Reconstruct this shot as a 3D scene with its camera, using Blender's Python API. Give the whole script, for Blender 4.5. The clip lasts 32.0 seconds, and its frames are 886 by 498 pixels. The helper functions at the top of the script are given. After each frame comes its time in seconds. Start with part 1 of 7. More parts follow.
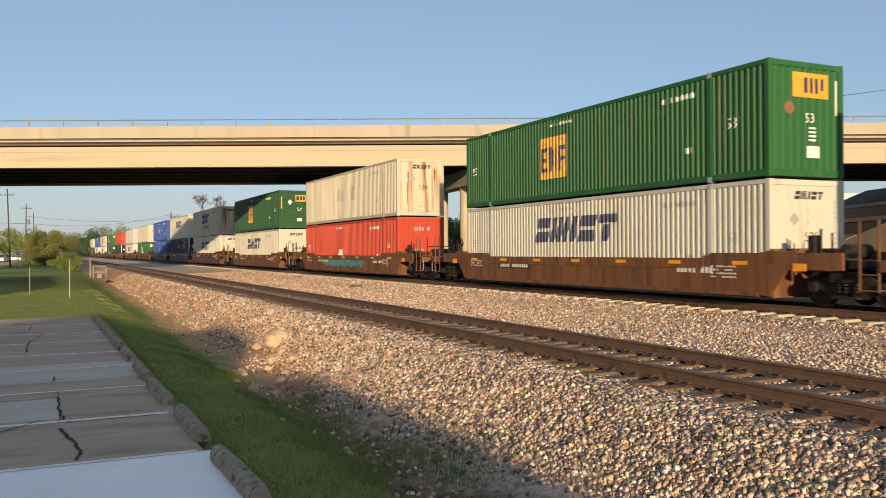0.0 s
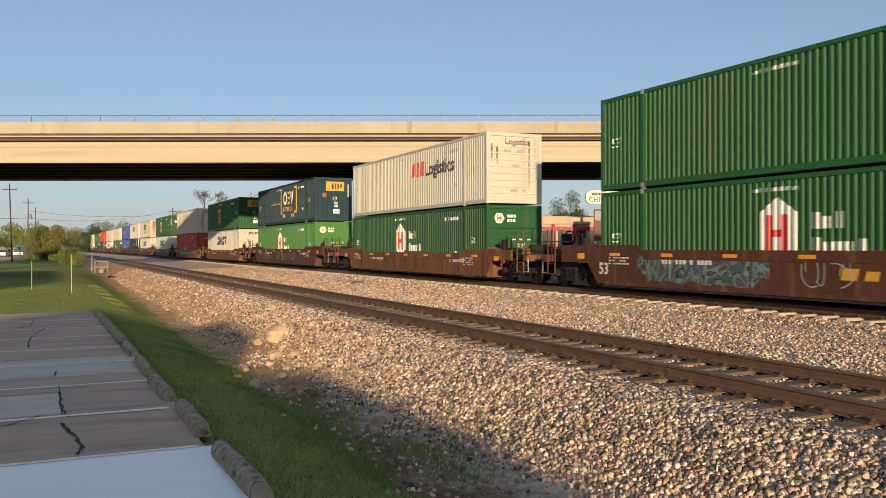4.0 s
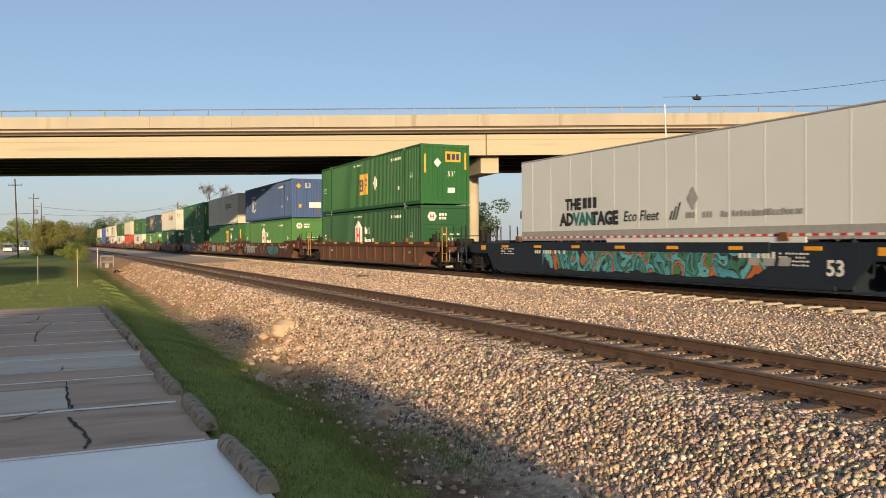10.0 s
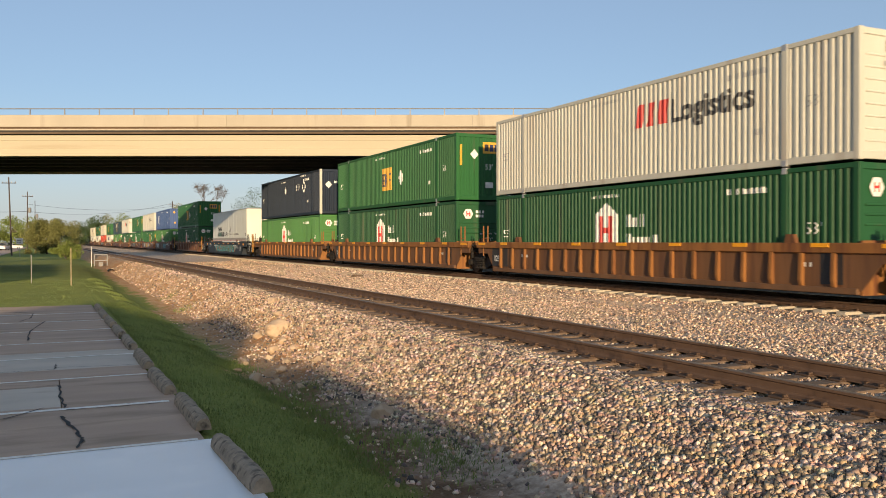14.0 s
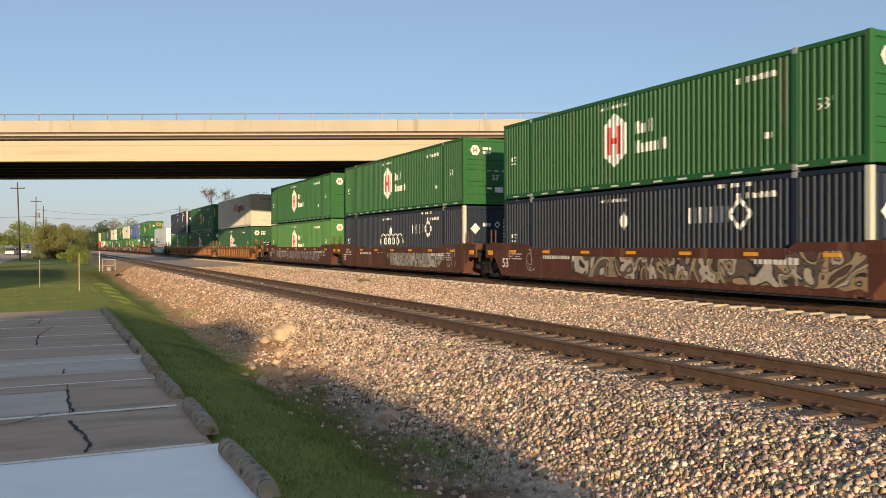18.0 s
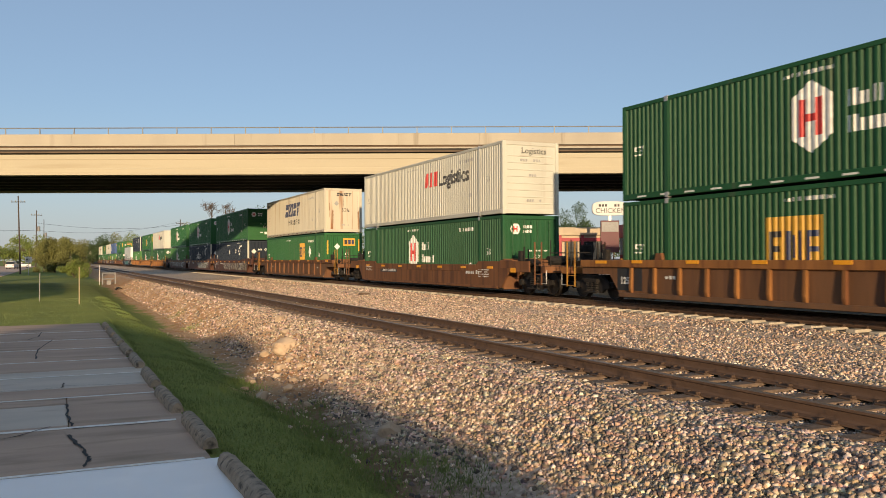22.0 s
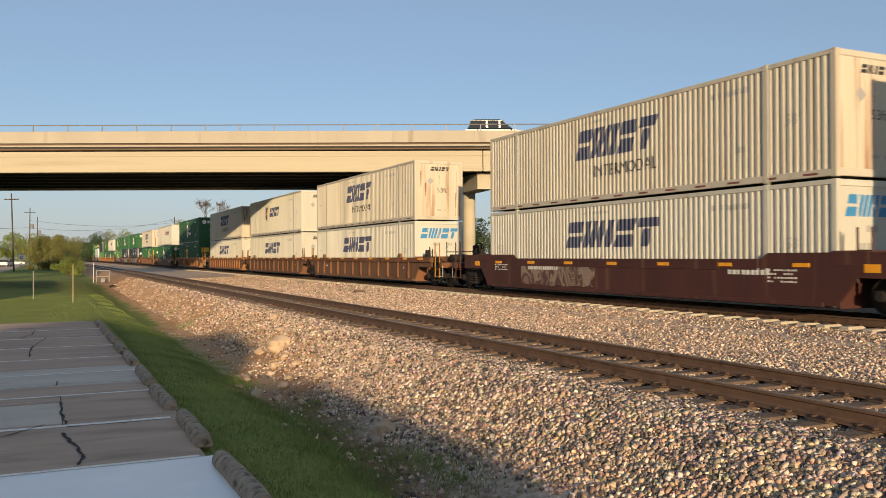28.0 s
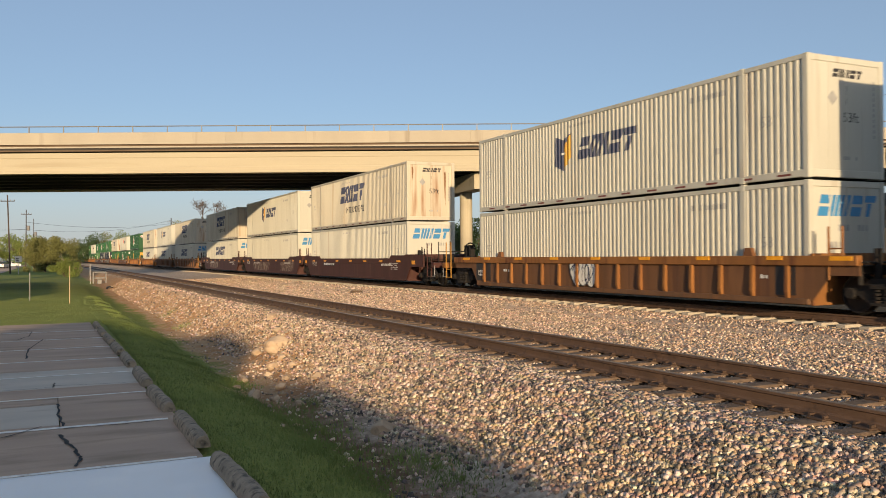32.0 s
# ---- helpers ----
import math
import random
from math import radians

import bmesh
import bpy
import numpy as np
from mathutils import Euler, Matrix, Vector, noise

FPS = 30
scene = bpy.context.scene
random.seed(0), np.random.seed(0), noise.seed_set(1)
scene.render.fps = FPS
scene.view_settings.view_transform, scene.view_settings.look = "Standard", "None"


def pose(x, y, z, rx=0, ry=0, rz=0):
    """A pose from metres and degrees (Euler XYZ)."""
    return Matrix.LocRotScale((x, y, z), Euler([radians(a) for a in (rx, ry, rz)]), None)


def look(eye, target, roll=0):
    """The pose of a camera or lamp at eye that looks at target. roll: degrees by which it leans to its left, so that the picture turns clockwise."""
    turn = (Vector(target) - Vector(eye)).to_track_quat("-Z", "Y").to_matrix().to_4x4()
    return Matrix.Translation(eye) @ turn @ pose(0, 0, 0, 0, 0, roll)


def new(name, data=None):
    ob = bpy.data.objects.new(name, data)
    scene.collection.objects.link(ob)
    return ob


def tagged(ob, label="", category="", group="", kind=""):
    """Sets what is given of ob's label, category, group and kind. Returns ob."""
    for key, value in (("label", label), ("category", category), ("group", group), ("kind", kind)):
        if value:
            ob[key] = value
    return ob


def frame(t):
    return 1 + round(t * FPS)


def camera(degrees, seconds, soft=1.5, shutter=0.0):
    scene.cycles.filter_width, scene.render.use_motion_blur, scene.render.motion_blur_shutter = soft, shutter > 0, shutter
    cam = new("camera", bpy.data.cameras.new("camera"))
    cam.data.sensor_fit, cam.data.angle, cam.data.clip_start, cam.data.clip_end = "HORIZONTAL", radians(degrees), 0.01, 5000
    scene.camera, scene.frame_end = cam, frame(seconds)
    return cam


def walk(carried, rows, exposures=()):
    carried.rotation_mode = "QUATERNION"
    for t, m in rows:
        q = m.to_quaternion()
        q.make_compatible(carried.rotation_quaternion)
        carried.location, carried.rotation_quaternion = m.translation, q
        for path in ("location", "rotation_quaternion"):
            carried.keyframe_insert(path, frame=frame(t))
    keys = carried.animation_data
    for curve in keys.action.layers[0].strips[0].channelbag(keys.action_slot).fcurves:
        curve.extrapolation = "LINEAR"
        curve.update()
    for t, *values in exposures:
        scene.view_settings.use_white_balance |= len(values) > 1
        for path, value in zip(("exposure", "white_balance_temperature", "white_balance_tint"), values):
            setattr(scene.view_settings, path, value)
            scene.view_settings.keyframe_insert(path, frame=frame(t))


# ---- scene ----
# World: Y runs along the tracks away from the camera, X to the right, z = 0 at the far track's railhead.
EYE = (0.0, 0.0, 1.454)


def aim(turn, tilt, roll):
    """Pose of the camera at EYE: degrees right of +Y, degrees up, lean."""
    a, b = radians(turn), radians(tilt)
    way = Vector((math.sin(a) * math.cos(b), math.cos(a) * math.cos(b), math.sin(b)))
    return look(EYE, Vector(EYE) + way, roll)


cam = camera(56.07, 32.0, soft=0.55, shutter=0.14)
walk(cam, [
    (0, aim(25.44, 0.11, -0.37)),
    (0.5, aim(25.49, 0.19, -0.21)),
    (1, aim(25.50, 0.15, -0.21)),
    (1.5, aim(25.47, 0.09, -0.23)),
    (2, aim(25.39, 0.07, -0.18)),
    (2.5, aim(25.32, 0.05, -0.04)),
    (3, aim(25.32, -0.00, -0.03)),
    (3.5, aim(25.34, -0.15, -0.13)),
    (5.5, aim(25.27, 0.13, 0.11)),
    (6, aim(25.27, 0.22, 0.17)),
    (6.5, aim(25.31, 0.39, 0.11)),
    (7, aim(25.19, 0.52, 0.13)),
    (7.5, aim(25.00, 0.36, 0.02)),
    (8, aim(25.02, 0.18, -0.13)),
    (8.5, aim(25.27, -0.01, -0.12)),
    (9, aim(25.26, -0.23, -0.10)),
    (9.5, aim(25.13, -0.45, -0.20)),
    (10, aim(25.00, -0.58, -0.37)),
    (10.5, aim(24.93, -0.48, -0.34)),
    (11, aim(24.97, -0.44, -0.25)),
    (11.5, aim(25.04, -0.48, -0.30)),
    (12, aim(25.18, -0.59, -0.44)),
    (12.5, aim(25.25, -0.63, -0.25)),
    (13, aim(25.26, -0.56, -0.08)),
    (13.5, aim(25.36, -0.50, -0.10)),
    (14, aim(25.36, -0.56, -0.08)),
    (14.5, aim(25.32, -0.47, 0.05)),
    (16.5, aim(25.33, 0.16, -0.05)),
    (17, aim(25.10, -0.22, -0.19)),
    (17.5, aim(25.01, -0.36, -0.23)),
    (18, aim(24.89, -0.25, -0.15)),
    (18.5, aim(24.75, -0.07, -0.25)),
    (19, aim(24.64, 0.00, -0.34)),
    (19.5, aim(24.63, -0.11, -0.34)),
    (20, aim(24.73, -0.11, -0.33)),
    (20.5, aim(24.85, -0.05, -0.27)),
    (21, aim(24.86, -0.01, -0.23)),
    (21.5, aim(24.86, 0.29, -0.24)),
    (22, aim(24.88, 0.67, -0.18)),
    (22.5, aim(25.01, 0.61, -0.25)),
    (23, aim(25.10, 0.43, -0.32)),
    (23.5, aim(25.18, 0.28, -0.27)),
    (24, aim(25.16, 0.20, -0.39)),
    (24.5, aim(25.12, 0.10, -0.28)),
    (25, aim(25.12, 0.07, -0.18)),
    (25.5, aim(25.04, 0.21, -0.12)),
    (27.5, aim(25.34, 0.52, -0.14)),
    (28, aim(25.24, 0.50, -0.20)),
    (28.5, aim(25.25, 0.52, -0.28)),
    (29, aim(25.17, 0.45, -0.30)),
    (29.5, aim(25.25, 0.23, -0.27)),
    (30, aim(25.32, 0.10, -0.40)),
    (30.5, aim(25.38, 0.23, -0.51)),
    (31, aim(25.49, 0.54, -0.50)),
    (31.5, aim(25.49, 0.63, -0.54)),
    (32, aim(25.44, 0.49, -0.45)),
], exposures=[(0, 0.56), (2, 0.59), (3, 0.51), (3.5, 0.50), (6, 0.49), (8, 0.58), (9, 0.61), (11, 0.55), (12, 0.62), (17, 0.62), (19, 0.63), (20.5, 0.54), (22, 0.46), (23.5, 0.54), (25, 0.59), (28, 0.49), (29, 0.52), (32, 0.49)])

# ---- light ----
SUN_TURN, SUN_UP = 17.0, 8.5   # light travels 17 degrees right of +Y
world = bpy.data.worlds.new("evening_sky")
scene.world = world
world.use_nodes = True
wn = world.node_tree.nodes
sky = wn.new("ShaderNodeTexSky")
sky.sky_type, sky.sun_disc = "NISHITA", False
sky.sun_elevation, sky.sun_rotation = radians(SUN_UP), radians(180 + SUN_TURN)
sky.air_density, sky.dust_density, sky.ozone_density = 0.75, 1.2, 2.8
wn["Background"].inputs["Strength"].default_value = 0.125
haze = wn.new("ShaderNodeHueSaturation")
haze.inputs["Saturation"].default_value, haze.inputs["Value"].default_value = 0.97, 0.97
world.node_tree.links.new(sky.outputs["Color"], haze.inputs["Color"])
veil = wn.new("ShaderNodeMix")                 # thin even haze
veil.data_type = "RGBA"
veil.inputs["B"].default_value = (2.25, 3.0, 3.9, 1)
veil.inputs["Factor"].default_value = 0.34
world.node_tree.links.new(haze.outputs["Color"], veil.inputs["A"])
up = wn.new("ShaderNodeSeparateXYZ")
way = wn.new("ShaderNodeTexCoord")
world.node_tree.links.new(way.outputs["Generated"], up.inputs["Vector"])
low = wn.new("ShaderNodeMapRange")             # the haze thickens towards the horizon all round
low.interpolation_type = "SMOOTHERSTEP"
low.inputs["From Min"].default_value, low.inputs["From Max"].default_value = -0.04, 0.19
low.inputs["To Min"].default_value, low.inputs["To Max"].default_value = 0.62, 0.0
world.node_tree.links.new(up.outputs["Z"], low.inputs["Value"])
bank_haze = wn.new("ShaderNodeMix")
bank_haze.data_type = "RGBA"
bank_haze.inputs["B"].default_value = (3.15, 3.4, 3.75, 1)
world.node_tree.links.new(low.outputs["Result"], bank_haze.inputs["Factor"])
world.node_tree.links.new(veil.outputs["Result"], bank_haze.inputs["A"])
world.node_tree.links.new(bank_haze.outputs["Result"], wn["Background"].inputs["Color"])
sun_data = bpy.data.lights.new("sun", "SUN")
sun_data.energy, sun_data.angle, sun_data.color = 4.35, radians(0.8), (1.0, 0.775, 0.505)
sun = new("sun", sun_data)
sa, su = radians(SUN_TURN), radians(SUN_UP)
sun.matrix_world = look((0, 0, 60), Vector((0, 0, 60)) + Vector((math.sin(sa) * math.cos(su), math.cos(sa) * math.cos(su), -math.sin(su))))
scene.view_settings.use_white_balance = True
scene.view_settings.white_balance_temperature, scene.view_settings.white_balance_tint = 7200, 12

# ---- materials ----
def material(name, base, rough=0.7, metal=0.0, vary=0.25, scale=3.0, grain=40.0, bump=0.15, second=None, amount=0.5, streak=False, spec=0.5, bump_scale=None, stretch=None):
    """Principled surface: base colour broken by two scales of noise; second is a stain colour laid over by a mask."""
    m = bpy.data.materials.new(name)
    m.use_nodes = True
    nt = m.node_tree
    n, l = nt.nodes, nt.links
    b = n["Principled BSDF"]
    b.inputs["Roughness"].default_value, b.inputs["Metallic"].default_value = rough, metal
    b.inputs["Specular IOR Level"].default_value = spec
    co = n.new("ShaderNodeTexCoord")
    mp = n.new("ShaderNodeMapping")
    own = n.new("ShaderNodeObjectInfo")
    off = n.new("ShaderNodeVectorMath")
    off.operation = "MULTIPLY_ADD"
    off.inputs[1].default_value = (37, 53, 29)
    l.new(own.outputs["Random"], off.inputs[0])
    l.new(co.outputs["Object"], off.inputs[2])
    l.new(off.outputs["Vector"], mp.inputs["Vector"])
    if streak:
        mp.inputs["Scale"].default_value = (1.0, 1.0, 0.15)
    if stretch:
        mp.inputs["Scale"].default_value = stretch
    big, fine = n.new("ShaderNodeTexNoise"), n.new("ShaderNodeTexNoise")
    big.inputs["Scale"].default_value, big.inputs["Detail"].default_value = scale, 6
    fine.inputs["Scale"].default_value, fine.inputs["Detail"].default_value = grain, 4
    l.new(mp.outputs["Vector"], big.inputs["Vector"])
    l.new(co.outputs["Object"], fine.inputs["Vector"])
    mx = n.new("ShaderNodeMix")
    mx.data_type = "RGBA"
    lo = tuple(c * (1 - vary) for c in base)
    hi = tuple(min(1, c * (1 + vary * 0.7)) for c in base)
    mx.inputs["A"].default_value, mx.inputs["B"].default_value = (*lo, 1), (*hi, 1)
    add = n.new("ShaderNodeMath")
    add.operation = "MULTIPLY_ADD"
    add.inputs[1].default_value = 0.35
    l.new(fine.outputs["Fac"], add.inputs[0])
    sub = n.new("ShaderNodeMapRange")
    sub.inputs["From Min"].default_value, sub.inputs["From Max"].default_value = 0.3, 0.7
    sub.inputs["To Max"].default_value = 0.65
    l.new(big.outputs["Fac"], sub.inputs["Value"])
    l.new(sub.outputs["Result"], add.inputs[2])
    l.new(add.outputs["Value"], mx.inputs["Factor"])
    out = mx.outputs["Result"]
    if second:
        st = n.new("ShaderNodeTexNoise")
        st.inputs["Scale"].default_value, st.inputs["Detail"].default_value = scale * 1.7, 8
        mp2 = n.new("ShaderNodeMapping")
        mp2.inputs["Location"].default_value = (7.3, 2.1, 4.4)
        if streak:
            mp2.inputs["Scale"].default_value = (1.6, 1.6, 0.12)
        if stretch:
            mp2.inputs["Scale"].default_value = stretch
        l.new(off.outputs["Vector"], mp2.inputs["Vector"])
        l.new(mp2.outputs["Vector"], st.inputs["Vector"])
        mr = n.new("ShaderNodeMapRange")
        mr.inputs["From Min"].default_value, mr.inputs["From Max"].default_value = 0.72 - amount * 0.4, 0.80 - amount * 0.2
        l.new(st.outputs["Fac"], mr.inputs["Value"])
        mx2 = n.new("ShaderNodeMix")
        mx2.data_type = "RGBA"
        mx2.inputs["B"].default_value = (*second, 1)
        l.new(mr.outputs["Result"], mx2.inputs["Factor"])
        l.new(out, mx2.inputs["A"])
        out = mx2.outputs["Result"]
    l.new(out, b.inputs["Base Color"])
    if bump:
        bp = n.new("ShaderNodeBump")
        bp.inputs["Strength"].default_value, bp.inputs["Distance"].default_value = bump, 0.01
        if bump_scale:
            f2 = n.new("ShaderNodeTexNoise")
            f2.inputs["Scale"].default_value, f2.inputs["Detail"].default_value = bump_scale, 5
            l.new(co.outputs["Object"], f2.inputs["Vector"])
            l.new(f2.outputs["Fac"], bp.inputs["Height"])
        else:
            l.new(fine.outputs["Fac"], bp.inputs["Height"])
        l.new(bp.outputs["Normal"], b.inputs["Normal"])
    return m


def paint(name, base, dirt=(0.12, 0.10, 0.07), amount=0.28, rough=0.55, vary=0.14):
    dirt = tuple(0.55 * c + 0.45 * d for c, d in zip(base, dirt))
    return material(name, base, rough, 0.0, vary, 0.8, 25, 0.05, dirt, amount, streak=True, spec=0.3)


M = {}
M["green"] = paint("container_green", (0.015, 0.100, 0.029))
M["deep_green"] = paint("container_deep_green", (0.012, 0.074, 0.027))
M["light_green"] = paint("container_light_green", (0.050, 0.168, 0.045))
M["white"] = paint("container_white", (0.475, 0.47, 0.41), (0.26, 0.18, 0.12), 0.34)
M["cream"] = paint("container_cream", (0.465, 0.435, 0.355), (0.24, 0.14, 0.07), 0.42)
M["grey_white"] = paint("container_grey_white", (0.44, 0.42, 0.385), (0.30, 0.24, 0.18), 0.30)
M["navy"] = paint("container_navy", (0.010, 0.019, 0.036), (0.05, 0.045, 0.04), 0.22)
M["teal"] = paint("container_dark_teal", (0.012, 0.040, 0.055))
M["blue"] = paint("container_blue", (0.045, 0.090, 0.220))
M["bright_blue"] = paint("container_bright_blue", (0.035, 0.080, 0.300))
M["red"] = paint("container_red", (0.42, 0.055, 0.030))
M["rust"] = material("rust_stain", (0.215, 0.105, 0.048), 0.85, 0, 0.4, 2.0, 30, 0.2, streak=True)
M["car_brown"] = material("car_brown_paint", (0.085, 0.032, 0.020), 0.65, 0, 0.3, 1.2, 30, 0.1, (0.15, 0.075, 0.04), 0.45, streak=True, spec=0.3)
M["car_dark"] = material("car_dark_brown_paint", (0.060, 0.022, 0.018), 0.6, 0, 0.3, 1.2, 30, 0.1, (0.10, 0.05, 0.03), 0.35, streak=True, spec=0.3)
M["car_orange"] = material("car_weathered_orange_paint", (0.245, 0.105, 0.032), 0.7, 0, 0.35, 1.4, 30, 0.1, (0.12, 0.045, 0.02), 0.55, streak=True, spec=0.3)
M["car_rusty"] = material("car_rusty_brown_paint", (0.165, 0.072, 0.031), 0.7, 0, 0.35, 1.4, 30, 0.1, (0.085, 0.036, 0.02), 0.62, streak=True, spec=0.3)
M["car_slate"] = material("car_slate_blue_paint", (0.012, 0.020, 0.031), 0.6, 0, 0.3, 1.2, 30, 0.1, (0.028, 0.028, 0.028), 0.25, streak=True, spec=0.3)
M["iron"] = material("grimy_cast_iron", (0.011, 0.009, 0.008), 0.85, 0.1, 0.4, 6, 60, 0.2, (0.032, 0.018, 0.011), 0.35)
M["trailer_white"] = material("trailer_white_panel", (0.60, 0.63, 0.605), 0.45, 0, 0.05, 0.6, 20, 0.02)
M["rail_grey"] = material("dull_grey_railing", (0.20, 0.20, 0.20), 0.6, 0.3, 0.2, 6, 40, 0.03)
M["web_dark"] = material("dark_web_panel", (0.020, 0.020, 0.018), 0.75, 0, 0.4, 1.6, 30, 0.1, (0.06, 0.035, 0.02), 0.35, streak=True)
M["web_brown"] = material("grimy_web_panel", (0.125, 0.062, 0.029), 0.75, 0, 0.4, 1.6, 30, 0.1, (0.16, 0.07, 0.025), 0.45, streak=True)
# weathered orange with the recessed web's shade put into a darker base
M["web_orange_shaded"] = material("weathered_shaded_orange_web", (0.140, 0.064, 0.026), 0.75, 0, 0.4, 1.6, 30, 0.1, (0.085, 0.036, 0.018), 0.55, streak=True)
M["wheel"] = material("worn_wheel_steel", (0.016, 0.013, 0.011), 0.65, 0.4, 0.3, 8, 60, 0.1)
M["rail"] = material("rusted_rail_steel", (0.125, 0.074, 0.048), 0.7, 0.2, 0.3, 4, 70, 0.2, (0.05, 0.03, 0.022), 0.4)
M["railhead"] = material("polished_railhead", (0.22, 0.16, 0.12), 0.42, 0.6, 0.25, 3, 80, 0.05)
M["tie"] = material("weathered_timber_tie", (0.135, 0.092, 0.064), 0.9, 0, 0.4, 5, 60, 0.5, (0.05, 0.035, 0.027), 0.5)
M["tie_concrete"] = material("concrete_tie", (0.42, 0.37, 0.30), 0.85, 0, 0.25, 5, 60, 0.3)
M["spike"] = material("rusty_tie_plate", (0.085, 0.052, 0.036), 0.8, 0.3, 0.4, 9, 60, 0.2)
M["yellow"] = material("reflector_yellow", (0.75, 0.32, 0.015), 0.45, 0, 0.15, 6, 40, 0.03)
M["safety_yellow"] = material("safety_yellow_paint", (0.34, 0.165, 0.02), 0.6, 0, 0.3, 6, 40, 0.05, (0.14, 0.06, 0.02), 0.4)
M["ink_white"] = material("stencil_white", (0.66, 0.66, 0.62), 0.6, 0, 0.2, 5, 40, 0.02)
M["ink_black"] = material("stencil_black", (0.02, 0.02, 0.022), 0.55, 0, 0.2, 5, 40, 0.02)
M["ink_blue"] = material("stencil_dark_blue", (0.018, 0.030, 0.085), 0.55, 0, 0.2, 5, 40, 0.02)
M["ink_sky"] = material("stencil_sky_blue", (0.03, 0.20, 0.42), 0.55, 0, 0.2, 5, 40, 0.02)
M["ink_red"] = material("stencil_red", (0.55, 0.035, 0.030), 0.55, 0, 0.2, 5, 40, 0.02)
M["ink_maroon"] = material("faded_red_tape", (0.16, 0.045, 0.035), 0.55, 0, 0.3, 5, 40, 0.02)
M["ink_gold"] = material("stencil_gold", (0.58, 0.31, 0.03), 0.55, 0, 0.2, 5, 40, 0.02)
M["ink_teal"] = material("stencil_teal", (0.02, 0.16, 0.14), 0.55, 0, 0.2, 5, 40, 0.02)
M["ink_grey"] = material("stencil_grey", (0.30, 0.30, 0.29), 0.6, 0, 0.2, 5, 40, 0.02)
M["spray_silver"] = material("spray_silver", (0.42, 0.43, 0.42), 0.5, 0.1, 0.3, 4, 30, 0.02)
M["spray_aqua"] = material("spray_aqua", (0.05, 0.25, 0.27), 0.6, 0, 0.35, 4, 30, 0.02)
M["spray_orange"] = material("spray_orange", (0.50, 0.13, 0.03), 0.6, 0, 0.35, 4, 30, 0.02)
M["spray_green"] = material("spray_green", (0.03, 0.12, 0.05), 0.6, 0, 0.35, 4, 30, 0.02)
M["spray_tan"] = material("spray_tan", (0.36, 0.28, 0.17), 0.6, 0, 0.35, 4, 30, 0.02)
M["spray_faint"] = material("faded_spray", (0.27, 0.21, 0.17), 0.7, 0, 0.35, 4, 30, 0.02)


def mural(name, cols, scale=1.5, rim=(0.015, 0.014, 0.014)):
    """Sprayed fields of colour with dark outlines between them."""
    m = bpy.data.materials.new(name)
    m.use_nodes = True
    n, l = m.node_tree.nodes, m.node_tree.links
    b = n["Principled BSDF"]
    b.inputs["Roughness"].default_value = 0.6
    co, mp, t = n.new("ShaderNodeTexCoord"), n.new("ShaderNodeMapping"), n.new("ShaderNodeTexNoise")
    mp.inputs["Scale"].default_value = (1.0, 1.25, 0.8)
    mp.inputs["Rotation"].default_value = (0.35, 0, 0)
    l.new(co.outputs["Object"], mp.inputs["Vector"])
    l.new(mp.outputs["Vector"], t.inputs["Vector"])
    t.inputs["Scale"].default_value, t.inputs["Detail"].default_value, t.inputs["Distortion"].default_value = scale, 1.0, 1.6
    cr = n.new("ShaderNodeValToRGB")
    cr.color_ramp.interpolation = "CONSTANT"
    e = cr.color_ramp.elements
    e.remove(e[1])
    k = len(cols)
    e[0].position, e[0].color = 0.0, (*cols[0], 1)
    for i in range(1, k):
        p = 0.36 + 0.28 * (i - 1) / max(1, k - 2)
        e.new(p - 0.018).color = (*rim, 1)
        e.new(p).color = (*cols[i], 1)
    l.new(t.outputs["Fac"], cr.inputs["Fac"])
    f = n.new("ShaderNodeTexNoise")
    f.inputs["Scale"].default_value, f.inputs["Detail"].default_value = 9, 5
    l.new(co.outputs["Object"], f.inputs["Vector"])
    mx = n.new("ShaderNodeMix")
    mx.data_type, mx.blend_type = "RGBA", "MULTIPLY"
    mx.inputs["Factor"].default_value = 0.6
    l.new(cr.outputs["Color"], mx.inputs["A"])
    l.new(f.outputs["Color"], mx.inputs["B"])
    gain = n.new("ShaderNodeVectorMath")
    gain.operation = "SCALE"
    gain.inputs["Scale"].default_value = 1.45
    l.new(mx.outputs["Result"], gain.inputs[0])
    l.new(gain.outputs["Vector"], b.inputs["Base Color"])
    return m


M["mural_bright"] = mural("sprayed_mural_aqua_green", ((0.04, 0.15, 0.05), (0.06, 0.28, 0.34), (0.03, 0.12, 0.06), (0.09, 0.34, 0.38), (0.42, 0.11, 0.03), (0.05, 0.17, 0.06)), 0.75)
M["mural_camo"] = mural("sprayed_mural_grey", ((0.16, 0.13, 0.10), (0.30, 0.29, 0.26), (0.20, 0.22, 0.17), (0.36, 0.35, 0.32), (0.05, 0.04, 0.035), (0.30, 0.24, 0.16)), 0.65, (0.12, 0.10, 0.08))
M["mural_tan"] = mural("sprayed_mural_tan_silver", ((0.08, 0.04, 0.03), (0.30, 0.23, 0.14), (0.10, 0.07, 0.05), (0.38, 0.34, 0.28), (0.26, 0.19, 0.11), (0.05, 0.035, 0.03)), 0.7)
M["mural_aqua"] = mural("sprayed_mural_slate_aqua", ((0.09, 0.06, 0.05), (0.10, 0.17, 0.18), (0.05, 0.08, 0.09), (0.13, 0.20, 0.21), (0.08, 0.05, 0.04)), 1.3)
